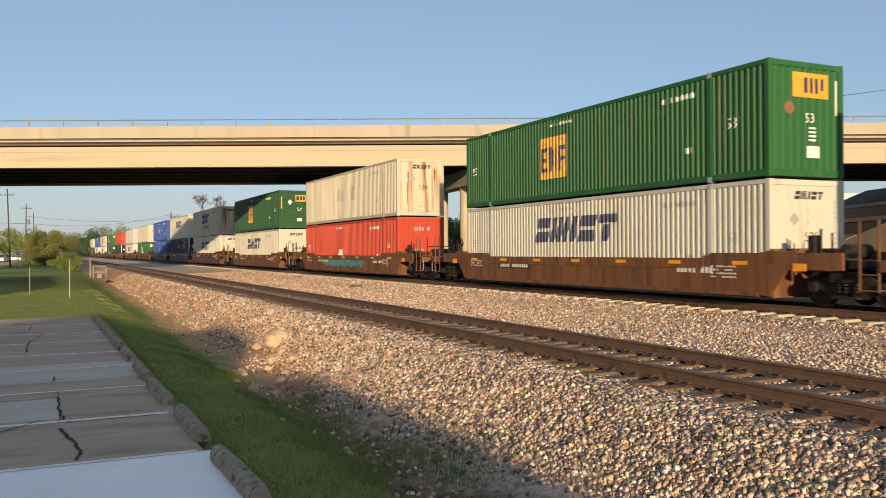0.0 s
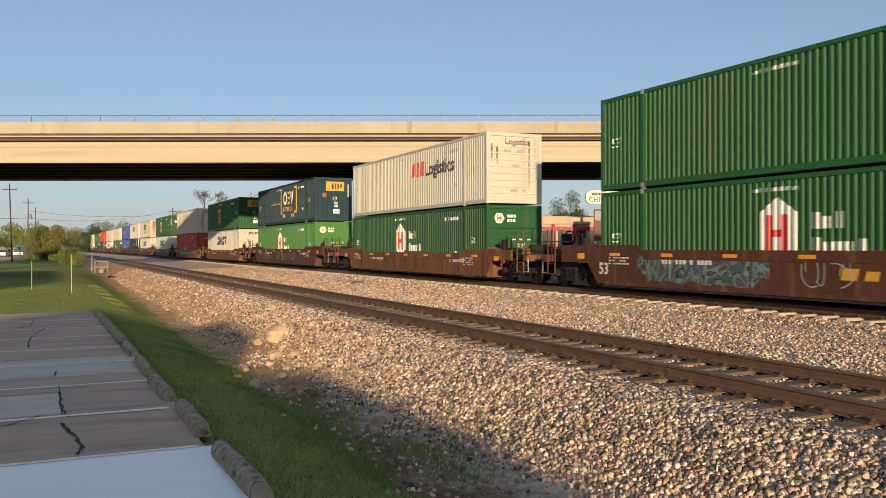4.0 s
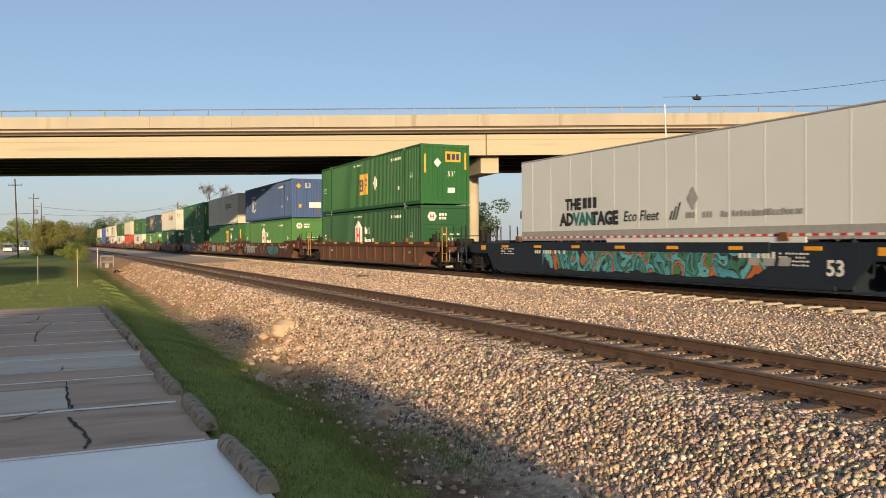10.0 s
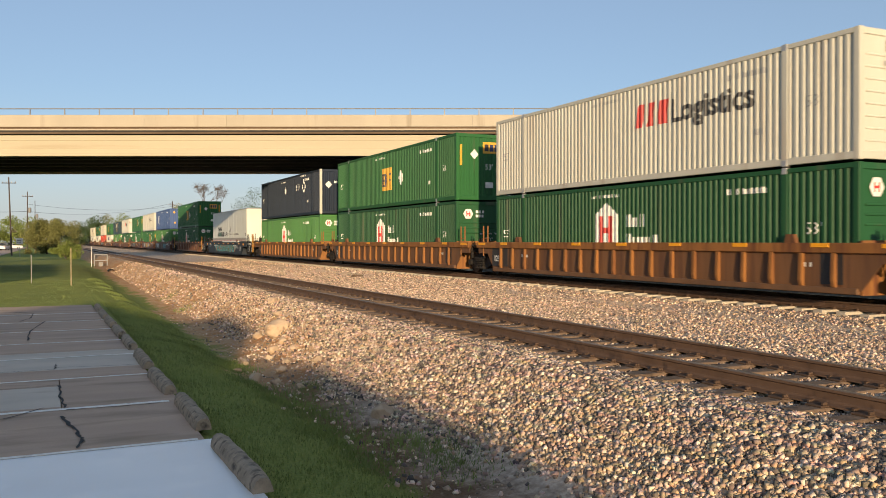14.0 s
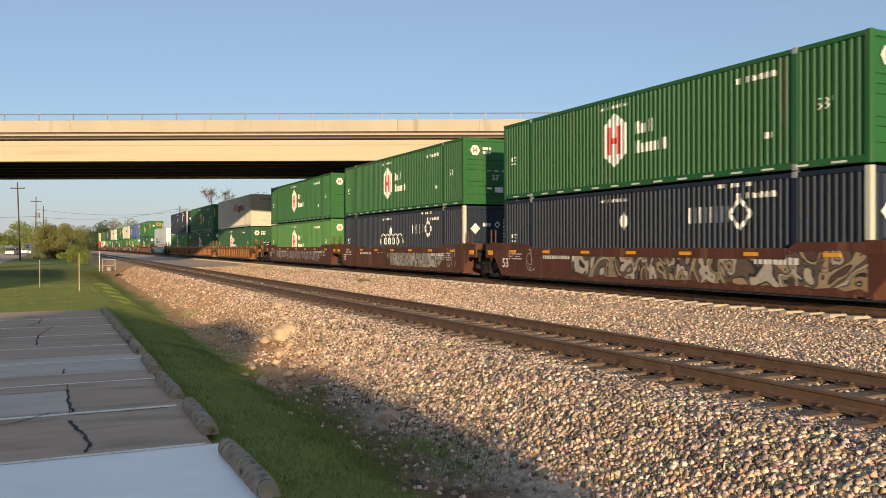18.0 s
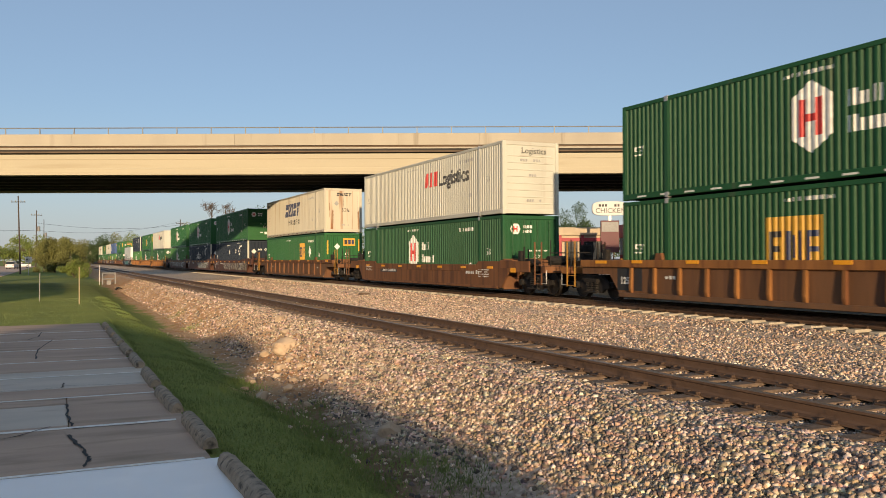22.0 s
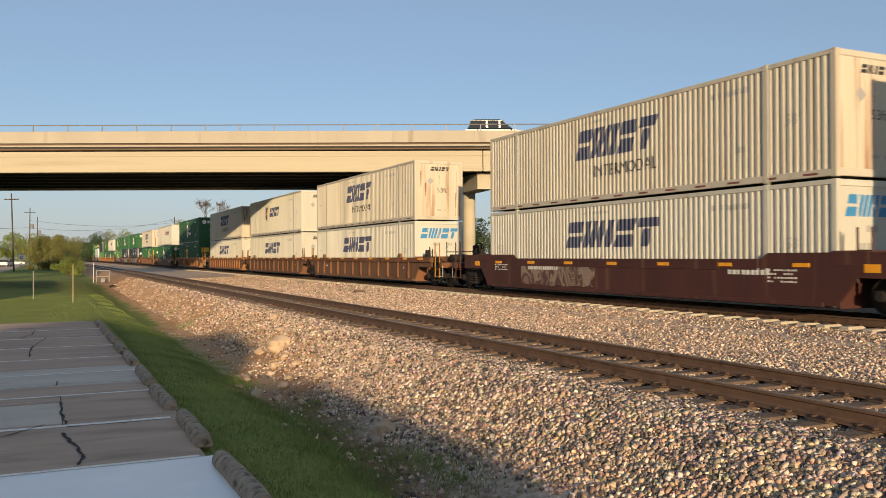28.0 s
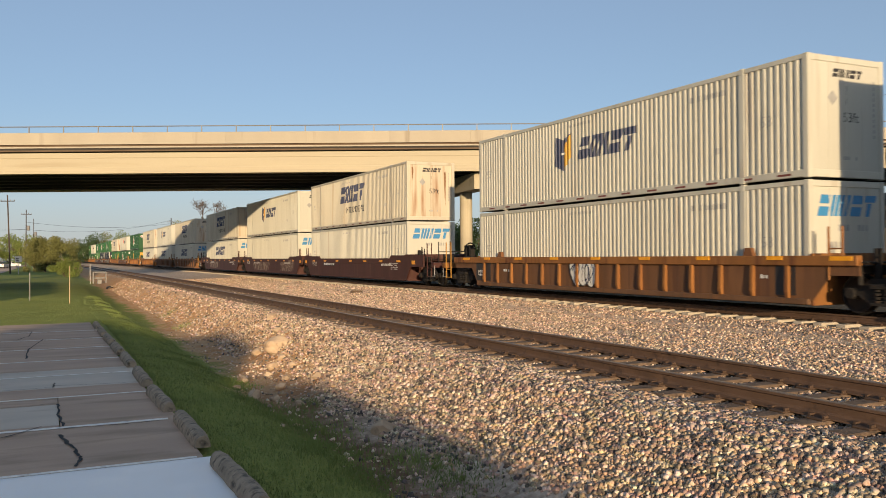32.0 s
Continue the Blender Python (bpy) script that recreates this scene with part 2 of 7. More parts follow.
M["mural_faint"] = mural("faded_sprayed_mural", ((0.07, 0.03, 0.022), (0.17, 0.12, 0.09), (0.08, 0.035, 0.027), (0.22, 0.165, 0.125), (0.07, 0.03, 0.022)), 0.8, (0.07, 0.03, 0.022))
M["cream_door"] = material("rust_streaked_cream_door", (0.51, 0.45, 0.35), 0.65, 0, 0.2, 1.1, 25, 0.05, (0.24, 0.095, 0.03), 0.50, streak=True, spec=0.3)
M["concrete"] = material("bridge_concrete", (0.41, 0.365, 0.27), 0.85, 0, 0.14, 0.35, 12, 0.12, (0.31, 0.26, 0.18), 0.25, stretch=(0.12, 1, 1.4))
M["concrete_grey"] = material("parapet_concrete", (0.36, 0.325, 0.265), 0.85, 0, 0.16, 0.35, 12, 0.12, (0.20, 0.17, 0.13), 0.30, streak=True)
# ledge concrete, darker and browner than the girders
M["concrete_dark"] = material("dark_ledge_concrete", (0.115, 0.078, 0.052), 0.9, 0, 0.3, 0.6, 14, 0.15)
# concrete darkened to hold the shade under the bridge; off-view roofs reuse it
M["shaded_concrete"] = material("shade_darkened_concrete", (0.030, 0.027, 0.024), 0.9, 0, 0.25, 0.5, 14, 0.15)
M["galv"] = material("galvanised_steel", (0.42, 0.42, 0.42), 0.45, 0.6, 0.2, 6, 40, 0.03)
M["wood_pole"] = material("weathered_pole_wood", (0.055, 0.042, 0.034), 0.9, 0, 0.35, 3, 40, 0.4, streak=True)
M["asphalt"] = material("aged_parking_pavement", (0.49, 0.345, 0.255), 0.85, 0, 0.25, 0.7, 55, 0.35, (0.33, 0.235, 0.165), 0.45, stretch=(0.5, 1.8, 1))
M["pale_slab"] = material("new_pale_concrete", (0.84, 0.84, 0.84), 0.30, 0, 0.06, 0.8, 60, 0.04, (0.90, 0.89, 0.88), 0.45, spec=0.7)
M["patch"] = material("grey_patch_concrete", (0.57, 0.485, 0.40), 0.75, 0, 0.2, 0.9, 60, 0.2, (0.48, 0.39, 0.31), 0.35, stretch=(0.5, 1.8, 1))
M["line_white"] = material("worn_line_paint", (0.86, 0.82, 0.76), 0.75, 0, 0.2, 5, 50, 0.1, (0.45, 0.38, 0.32), 0.3)
M["crack"] = material("crack_filler", (0.018, 0.017, 0.017), 0.8, 0, 0.3, 9, 50, 0.1)
M["stop_concrete"] = material("weathered_wheel_stop", (0.34, 0.27, 0.20), 0.95, 0, 0.45, 6, 35, 0.9, (0.08, 0.065, 0.05), 0.5)
M["dark_clay"] = material("red_clay_soil", (0.17, 0.10, 0.06), 0.95, 0, 0.35, 1.2, 30, 0.7, (0.17, 0.12, 0.08), 0.5)
M["leaf"] = material("leaf_green", (0.070, 0.125, 0.026), 0.7, 0, 0.45, 2, 20, 0.0)
M["leaf_dark"] = material("leaf_dark_green", (0.040, 0.075, 0.022), 0.7, 0, 0.45, 2, 20, 0.0)
M["leaf_olive"] = material("leaf_olive", (0.150, 0.155, 0.045), 0.75, 0, 0.5, 0.6, 12, 0.0)
M["leaf_yellow"] = material("leaf_spring_green", (0.140, 0.185, 0.038), 0.7, 0, 0.45, 2, 20, 0.0)
M["bark"] = material("bark", (0.10, 0.075, 0.055), 0.95, 0, 0.4, 6, 40, 0.6, streak=True)
M["plaster"] = material("white_plaster", (0.55, 0.54, 0.52), 0.8, 0, 0.12, 0.6, 30, 0.05)
M["tan_wall"] = material("tan_stucco", (0.42, 0.34, 0.24), 0.85, 0, 0.15, 0.6, 30, 0.05)
M["red_roof"] = material("red_metal_roof", (0.30, 0.024, 0.035), 0.6, 0, 0.15, 0.8, 30, 0.03)
M["glass"] = material("dark_window_glass", (0.025, 0.030, 0.035), 0.08, 0, 0.1, 1, 10, 0.0)
M["rubber"] = material("black_rubber", (0.02, 0.02, 0.02), 0.85, 0, 0.2, 8, 40, 0.1)
M["wire"] = material("black_cable", (0.02, 0.02, 0.022), 0.6, 0, 0.2, 8, 40, 0.0)
M["carpaint_white"] = material("white_car_paint", (0.60, 0.60, 0.60), 0.25, 0, 0.05, 1, 10, 0.0)
M["carpaint_dark"] = material("dark_car_paint", (0.05, 0.055, 0.06), 0.25, 0.2, 0.05, 1, 10, 0.0)
M["carpaint_red"] = material("dark_red_car_paint", (0.16, 0.02, 0.03), 0.25, 0.1, 0.05, 1, 10, 0.0)


def ground_material():
    """Grass, clay and gravel earth told apart by the distance across the tracks."""
    m = bpy.data.materials.new("grass_clay_gravel")
    m.use_nodes = True
    n, l = m.node_tree.nodes, m.node_tree.links
    b = n["Principled BSDF"]
    b.inputs["Roughness"].default_value = 0.95
    b.inputs["Specular IOR Level"].default_value = 0.15
    geo = n.new("ShaderNodeNewGeometry")
    sep = n.new("ShaderNodeSeparateXYZ")
    l.new(geo.outputs["Position"], sep.inputs["Vector"])

    def noise_tex(scale, detail=6):
        t = n.new("ShaderNodeTexNoise")
        t.inputs["Scale"].default_value, t.inputs["Detail"].default_value = scale, detail
        l.new(geo.outputs["Position"], t.inputs["Vector"])
        return t.outputs["Fac"]

    def mixc(fac, a, bcol):
        mx = n.new("ShaderNodeMix")
        mx.data_type = "RGBA"
        l.new(fac, mx.inputs["Factor"]) if hasattr(fac, "is_output") else None
        for key, c in (("A", a), ("B", bcol)):
            if isinstance(c, tuple):
                mx.inputs[key].default_value = (*c, 1)
            else:
                l.new(c, mx.inputs[key])
        return mx.outputs["Result"]

    def ramp(v, lo, hi):
        mr = n.new("ShaderNodeMapRange")
        mr.interpolation_type = "SMOOTHSTEP"
        mr.inputs["From Min"].default_value, mr.inputs["From Max"].default_value = lo, hi
        l.new(v, mr.inputs["Value"])
        return mr.outputs["Result"]

    def wob(v, amp, fac):
        ma = n.new("ShaderNodeMath")
        ma.operation = "MULTIPLY_ADD"
        ma.inputs[1].default_value = amp
        l.new(fac, ma.inputs[0])
        l.new(v, ma.inputs[2])
        return ma.outputs["Value"]

    n1, n2, n3, n4 = noise_tex(0.35), noise_tex(2.2), noise_tex(28.0), noise_tex(9.0, 10)
    grass = mixc(ramp(n1, 0.3, 0.7), (0.150, 0.195, 0.048), (0.215, 0.250, 0.062))
    grass = mixc(ramp(n3, 0.35, 0.75), grass, (0.24, 0.25, 0.07))
    clay = mixc(ramp(n2, 0.35, 0.65), (0.44, 0.225, 0.105), (0.48, 0.31, 0.175))
    clay = mixc(ramp(n4, 0.54, 0.66), clay, (0.52, 0.38, 0.25))
    # same clay as the far bank, darkened for the shade on the near ditch
    dark_clay = mixc(ramp(n2, 0.35, 0.65), (0.14, 0.085, 0.05), (0.21, 0.13, 0.08))
    dark_clay = mixc(ramp(n4, 0.56, 0.66), dark_clay, (0.25, 0.18, 0.12))
    grit = mixc(ramp(n4, 0.4, 0.6), (0.42, 0.33, 0.26), (0.58, 0.47, 0.375))
    x = wob(sep.outputs["X"], 1.5, n2)
    x = wob(x, 1.6, n1)
    x = wob(x, 0.6, n3)
    # shade-dark tone up to Y 12.5, sunlit tone from Y 18
    earth = mixc(ramp(sep.outputs["Y"], 12.5, 18.0), dark_clay, clay)
    far = ramp(sep.outputs["Y"], 13.0, 21.0)
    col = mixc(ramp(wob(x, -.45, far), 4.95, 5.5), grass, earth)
    xg = wob(x, -1.7, far)
    col = mixc(ramp(xg, 5.7, 7.0), col, grit)
    # ground past the far track darkened to stand for shade under the train
    col = mixc(ramp(wob(sep.outputs["X"], 3.0, n1), 19.6, 20.8), col, (0.075, 0.065, 0.048))
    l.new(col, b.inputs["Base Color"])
    bp = n.new("ShaderNodeBump")
    bp.inputs["Strength"].default_value, bp.inputs["Distance"].default_value = 1.0, 0.03
    l.new(noise_tex(24.0, 3), bp.inputs["Height"])
    l.new(bp.outputs["Normal"], b.inputs["Normal"])
    return m


def stone_material(name, tint, dark=(0.06, 0.056, 0.055)):
    """Ballast stones: each island its own grey, tan or dark tone."""
    m = bpy.data.materials.new(name)
    m.use_nodes = True
    n, l = m.node_tree.nodes, m.node_tree.links
    b = n["Principled BSDF"]
    b.inputs["Roughness"].default_value = 0.85
    geo = n.new("ShaderNodeNewGeometry")
    cr = n.new("ShaderNodeValToRGB")
    e = cr.color_ramp.elements
    e[0].position, e[0].color = 0.0, (*dark, 1)
    e[1].position, e[1].color = 1.0, (0.80, 0.74, 0.66, 1)
    for p, c in ((0.12, tuple(c * 1.8 for c in dark)), (0.28, (0.24, 0.205, 0.18)), (0.46, (0.36, 0.30, 0.245)), (0.60, (0.46, 0.355, 0.25)), (0.72, (0.44, 0.39, 0.345)), (0.88, (0.60, 0.53, 0.46))):
        k = e.new(p)
        k.color = (*c, 1)
    l.new(geo.outputs["Random Per Island"], cr.inputs["Fac"])
    t = n.new("ShaderNodeTexNoise")
    t.inputs["Scale"].default_value = 35
    mx = n.new("ShaderNodeMix")
    mx.data_type, mx.blend_type = "RGBA", "MULTIPLY"
    mx.inputs["Factor"].default_value = 0.5
    l.new(cr.outputs["Color"], mx.inputs["A"])
    l.new(t.outputs["Color"], mx.inputs["B"])
    mt = n.new("ShaderNodeMix")
    mt.data_type, mt.blend_type = "RGBA", "MULTIPLY"
    mt.inputs["Factor"].default_value = 1.0
    mt.inputs["B"].default_value = (*tint, 1)
    l.new(mx.outputs["Result"], mt.inputs["A"])
    l.new(mt.outputs["Result"], b.inputs["Base Color"])
    return m


M["ground"] = ground_material()
M["stones"] = stone_material("ballast_stone", (1.45, 1.26, 1.12))
M["stones_pale"] = stone_material("pale_ballast_stone", (1.60, 1.37, 1.21), (0.09, 0.08, 0.072))


# ---- mesh tools ----
class Geo:
    """Collects vertices and faces of one part."""

    def __init__(self):
        self.v, self.f, self.m = [], [], []

    def face(self, pts, mi=0):
        k = len(self.v)
        self.v += [tuple(p) for p in pts]
        self.f.append(tuple(range(k, k + len(pts))))
        self.m.append(mi)
        return self

    def box(self, x0, x1, y0, y1, z0, z1, c=0.0, mi=0):
        """A box; c chamfers its edges."""
        k = len(self.v)
        if c <= 0:
            self.v += [(x, y, z) for z in (z0, z1) for y in (y0, y1) for x in (x0, x1)]
            fs = [(0, 2, 3, 1), (4, 5, 7, 6), (0, 1, 5, 4), (2, 6, 7, 3), (0, 4, 6, 2), (1, 3, 7, 5)]
            self.f += [tuple(k + i for i in q) for q in fs]
            self.m += [mi] * 6
            return self
        lo, hi = (x0, y0, z0), (x1, y1, z1)
        idx = {}
        for s in range(8):
            sg = [(s >> a) & 1 for a in range(3)]
            for ax in range(3):
                p = []
                for a in range(3):
                    e = hi[a] if sg[a] else lo[a]
                    p.append(e if a == ax else e - c * (1 if sg[a] else -1))
                idx[s, ax] = len(self.v)
                self.v.append(tuple(p))
        for ax in range(3):
            u, w = (ax + 1) % 3, (ax + 2) % 3
            for side in (0, 1):
                q = [idx[(side << ax) | (a << u) | (b << w), ax] for a, b in ((0, 0), (1, 0), (1, 1), (0, 1))]
                self.f.append(tuple(q if side else q[::-1]))
                self.m.append(mi)
            for a in (0, 1):
                for b in (0, 1):
                    s0 = (a << u) | (b << w)
                    s1 = s0 | (1 << ax)
                    q = (idx[s0, u], idx[s1, u], idx[s1, w], idx[s0, w])
                    self.f.append(q if a != b else q[::-1])
                    self.m.append(mi)
        for s in range(8):
            q = (idx[s, 0], idx[s, 1], idx[s, 2])
            self.f.append(q if bin(s).count("1") % 2 else q[::-1])
            self.m.append(mi)
        return self

    def prism(self, poly, axis, a, b, mi=0):
        """Extrudes a polygon along an axis; poly gives the two other coordinates in x, y, z order."""
        def at(p, e):
            q = list(p)
            q.insert(axis, e)
            return tuple(q)
        k, c = len(self.v), len(poly)
        self.v += [at(p, a) for p in poly] + [at(p, b) for p in poly]
        area = sum(poly[i][0] * poly[(i + 1) % c][1] - poly[(i + 1) % c][0] * poly[i][1] for i in range(c))
        flip = (area > 0) != (axis == 1)
        r = list(range(c))
        lo, hi = tuple(k + i for i in r), tuple(k + c + i for i in r)
        self.f += [lo[::-1] if flip else lo, hi if flip else hi[::-1]]
        for i in r:
            j = (i + 1) % c
            q = (k + i, k + j, k + c + j, k + c + i)
            self.f.append(q if flip else q[::-1])
        self.m += [mi] * (c + 2)
        return self

    def tube(self, p0, p1, r0, r1=None, n=8, mi=0, caps=True):
        r1 = r0 if r1 is None else r1
        p0, p1 = Vector(p0), Vector(p1)
        d = (p1 - p0).normalized()
        u = d.cross(Vector((0, 0, 1)) if abs(d.z) < 0.9 else Vector((1, 0, 0))).normalized()
        w = d.cross(u)
        k = len(self.v)
        for p, r in ((p0, r0), (p1, r1)):
            for i in range(n):
                a = 2 * math.pi * i / n
                self.v.append(tuple(p + r * (math.cos(a) * u + math.sin(a) * w)))
        for i in range(n):
            j = (i + 1) % n
            self.f.append((k + i, k + j, k + n + j, k + n + i))
            self.m.append(mi)
        if caps:
            self.f += [tuple(k + i for i in range(n))[::-1], tuple(k + n + i for i in range(n))]
            self.m += [mi] * 2
        return self

    def rev(self, prof, centre, axis, n=16, mi=0):
        """Turns a profile of (radius, along) round an axis (0, 1, 2)."""
        k = len(self.v)
        for r, s in prof:
            for i in range(n):
                a = 2 * math.pi * i / n
                p = [r * math.cos(a), r * math.sin(a)]
                p.insert(axis, s)
                self.v.append(tuple(p[q] + centre[q] for q in range(3)))
        for s in range(len(prof) - 1):
            for i in range(n):
                j = (i + 1) % n
                self.f.append((k + s * n + i, k + s * n + j, k + s * n + n + j, k + s * n + n + i))
                self.m.append(mi)
        return self

    def data(self, name, mats, smooth=False):
        me = bpy.data.meshes.new(name)
        me.from_pydata(self.v, [], self.f)
        for m in mats if isinstance(mats, (list, tuple)) else [mats]:
            me.materials.append(m)
        if any(self.m):
            me.polygons.foreach_set("material_index", self.m)
        if smooth:
            me.polygons.foreach_set("use_smooth", [True] * len(me.polygons))
        me.update()
        return me


def part(name, geo, mats, parent, label="", loc=None, smooth=False, rot=None):
    """One mesh object under a thing or part; geo is a Geo or ready mesh data."""
    ob = new(name, geo if isinstance(geo, bpy.types.Mesh) else geo.data(name, mats, smooth))
    ob.parent = parent
    if loc:
        ob.location = loc
    if rot:
        ob.rotation_euler = rot
    return tagged(ob, label)


def thing(name, label, category, group="", m=None, kind=""):
    ob = new(name)
    ob.empty_display_size = 0.2
    if m is not None:
        ob.matrix_basis = m
    return tagged(ob, label, category, group, kind)


def solid(name, geo, mats, label, category, group="", kind="", m=None, smooth=False):
    ob = new(name, geo if isinstance(geo, bpy.types.Mesh) else geo.data(name, mats, smooth))
    if m is not None:
        ob.matrix_basis = m
    return tagged(ob, label, category, group, kind)

# ---- ground, tracks, parking lot ----
NEAR_X, FAR_X = 7.94, 17.16          # track centres
BEND = -2.1e-5                       # slight bend of the line, metres per metre squared


def bend(y):
    return BEND * y * abs(y)


def lerp_table(x, table):
    for (a, u), (b, w) in zip(table, table[1:]):
        if x <= b:
            k = max(0.0, (x - a) / (b - a))
            k = k * k * (3 - 2 * k)
            return u + (w - u) * k
    return table[-1][1]


PROFILE = [(-9, -0.72), (1.6, -0.72), (2.2, -0.80), (3.9, -1.22), (4.4, -1.18), (6.35, -0.27), (6.75, -0.278), (9.15, -0.278), (9.55, -0.27), (10.4, -0.44),
           (14.4, -0.40), (15.5, -0.22), (18.8, -0.22), (20.6, -0.70), (24, -0.75), (60, -0.6)]
PROFILE_FAR = [(-9, -0.62), (2.0, -0.60), (4.0, -0.72), (5.0, -0.70), (6.35, -0.30), (9.55, -0.28), (10.4, -0.42),
               (14.4, -0.40), (15.5, -0.22), (18.8, -0.22), (20.6, -0.60), (24, -0.65), (60, -0.6)]


def ground_z(x, y):
    k = min(1.0, max(0.0, (y - 45) / 50))
    z = lerp_table(x, PROFILE) * (1 - k) + lerp_table(x, PROFILE_FAR) * k
    rough = 0.05 if 2.0 < x < 6.0 else 0.015
    if 2.6 < x < 6.2 and y > 13:
        b = min(1.0, (y - 13) / 5) * min(1.0, (x - 2.6) / .6, (6.2 - x) / .8)
        z += b * (0.09 * (0.5 - abs(noise.noise((x * 1.1, y * 0.45, 7.0)))) + 0.035 * noise.noise((x * 2.6, y * 1.6, 3.0)) - 0.05)
    return z + rough * noise.noise((x * 0.9, y * 0.6, 0.3)) + rough * 0.6 * noise.noise((x * 3.1, y * 2.3, 1.7))


def make_ground():
    xs = [-3000, -800, -250, -90, -40, -20, -9, -5, -3, -1.5, 0, 1.0, 1.6]
    xs += [1.9 + 0.17 * i for i in range(52)] + [10.9 + 0.45 * i for i in range(24)] + [22, 24, 28, 36, 50, 80, 150, 400, 1000, 3000]
    ys = [-1500, -400, -100, -40, -15, -5, 0, 2, 3] + [3.3 + 0.25 * i for i in range(150)] + [41.5 + 1.2 * i for i in range(50)]
    ys += [104 + 6 * i for i in range(30)] + [300, 360, 450, 600, 900, 1500, 3000]
    v = [(x, y, ground_z(x - bend(y) if 2 < x < 22 else x, y)) for y in ys for x in xs]
    c = len(xs)
    f = [(j * c + i, j * c + i + 1, j * c + c + i + 1, j * c + c + i) for j in range(len(ys) - 1) for i in range(c - 1)]
    g = Geo()
    g.v, g.f, g.m = v, f, [0] * len(f)
    return solid("ground", g, M["ground"], "grass verge, clay ditch and gravel trackbed beside the railway", "ground", kind="structure", smooth=True)


make_ground()


def stones(name, count, x0, x1, y0, y1, s0, s1, seed, label, dense=1.0, lift=0.0, keep=None, mat="stones"):
    """Crushed stones scattered over the trackbed; nearer ones lie closer together."""
    rng = np.random.default_rng(seed)
    cube = np.array([(x, y, z) for z in (-1, 1) for y in (-1, 1) for x in (-1, 1)], float) * 0.5
    quads = np.array([(0, 2, 3, 1), (4, 5, 7, 6), (0, 1, 5, 4), (2, 6, 7, 3), (0, 4, 6, 2), (1, 3, 7, 5)])
    ys = y0 + (y1 - y0) * rng.random(count) ** dense
    xs = x0 + (x1 - x0) * rng.random(count)
    if keep is not None:
        ok = np.array([keep(x, y, r) for x, y, r in zip(xs, ys, rng.random(count))])
        xs, ys = xs[ok], ys[ok]
    count = len(xs)
    size = s0 + (s1 - s0) * rng.random(count) ** 1.8
    zs = np.array([ground_z(x, y) for x, y in zip(xs, ys)]) + size * 0.18 + lift
    q = rng.normal(size=(count, 4))
    q /= np.linalg.norm(q, axis=1)[:, None]
    w, x, y, z = q.T
    rot = np.stack([1 - 2 * (y * y + z * z), 2 * (x * y - z * w), 2 * (x * z + y * w), 2 * (x * y + z * w), 1 - 2 * (x * x + z * z), 2 * (y * z - x * w),
                    2 * (x * z - y * w), 2 * (y * z + x * w), 1 - 2 * (x * x + y * y)], 1).reshape(count, 3, 3)
    loc = cube[None] * (1 + 0.45 * (rng.random((count, 8, 3)) - 0.5)) * (0.6 + 0.7 * rng.random((count, 1, 3)))
    pts = np.einsum("nij,nkj->nki", rot, loc) * size[:, None, None] + np.stack([xs + BEND * ys * ys, ys, zs], 1)[:, None]
    me = bpy.data.meshes.new(name)
    faces = (quads[None] + 8 * np.arange(count)[:, None, None]).reshape(-1, 4)
    me.vertices.add(count * 8)
    me.vertices.foreach_set("co", pts.reshape(-1))
    me.loops.add(len(faces) * 4)
    me.loops.foreach_set("vertex_index", faces.reshape(-1))
    me.polygons.add(len(faces))
    me.polygons.foreach_set("loop_start", np.arange(len(faces)) * 4)
    me.materials.append(M[mat])
    me.update(calc_edges=True)
    return tagged(new(name, me), label, "gravel", kind="stuff")


def bank(x, y, r):
    edge = 4.1 + 0.75 * min(1, max(0, (14 - y) / 7)) + 0.5 * noise.noise((y * 0.35, 2.0, 0)) + 0.3 * noise.noise((y * 1.3, 5.0, 0)) + min(0.4, 0.03 * max(0, y - 14))
    k = (x - edge) / 0.8
    if y > 14.5:
        k = (x - edge + .1) / 1.6 + .5 * noise.noise((x * 0.9, y * 0.28, 4.0))
        return r < (min(1.0, k) ** 1.3 if k > 0.05 else 0.03 if x > 3.6 else 0.002)
    return r < (min(1.0, k) ** 0.7 if k > 0.06 else 0.03 if x > 3.4 else 0.004)


stones("ballast", 92000, 3.1, 6.75, 2.6, 15, 0.012, 0.056, 3, "loose grey and tan crushed stone on the embankment", 1.25, keep=bank)
stones("ballast", 44000, 3.1, 6.75, 15, 32, 0.014, 0.052, 8, "loose tan crushed stone further along the embankment", 1.2, keep=bank)
stones("ballast", 20000, 6.5, 9.5, 4, 34, 0.014, 0.036, 4, "crushed stone between the timber ties", 1.5)
stones("ballast", 46000, 9.3, 15.9, 6, 40, 0.020, 0.048, 5, "pale crushed stone between the two tracks", 1.5, -.002, mat="stones_pale")
stones("ballast", 30000, 4.5, 16.0, 29, 76, 0.025, 0.07, 6, "crushed stone along the distant trackbed", 1.3, -.008, mat="stones_pale")


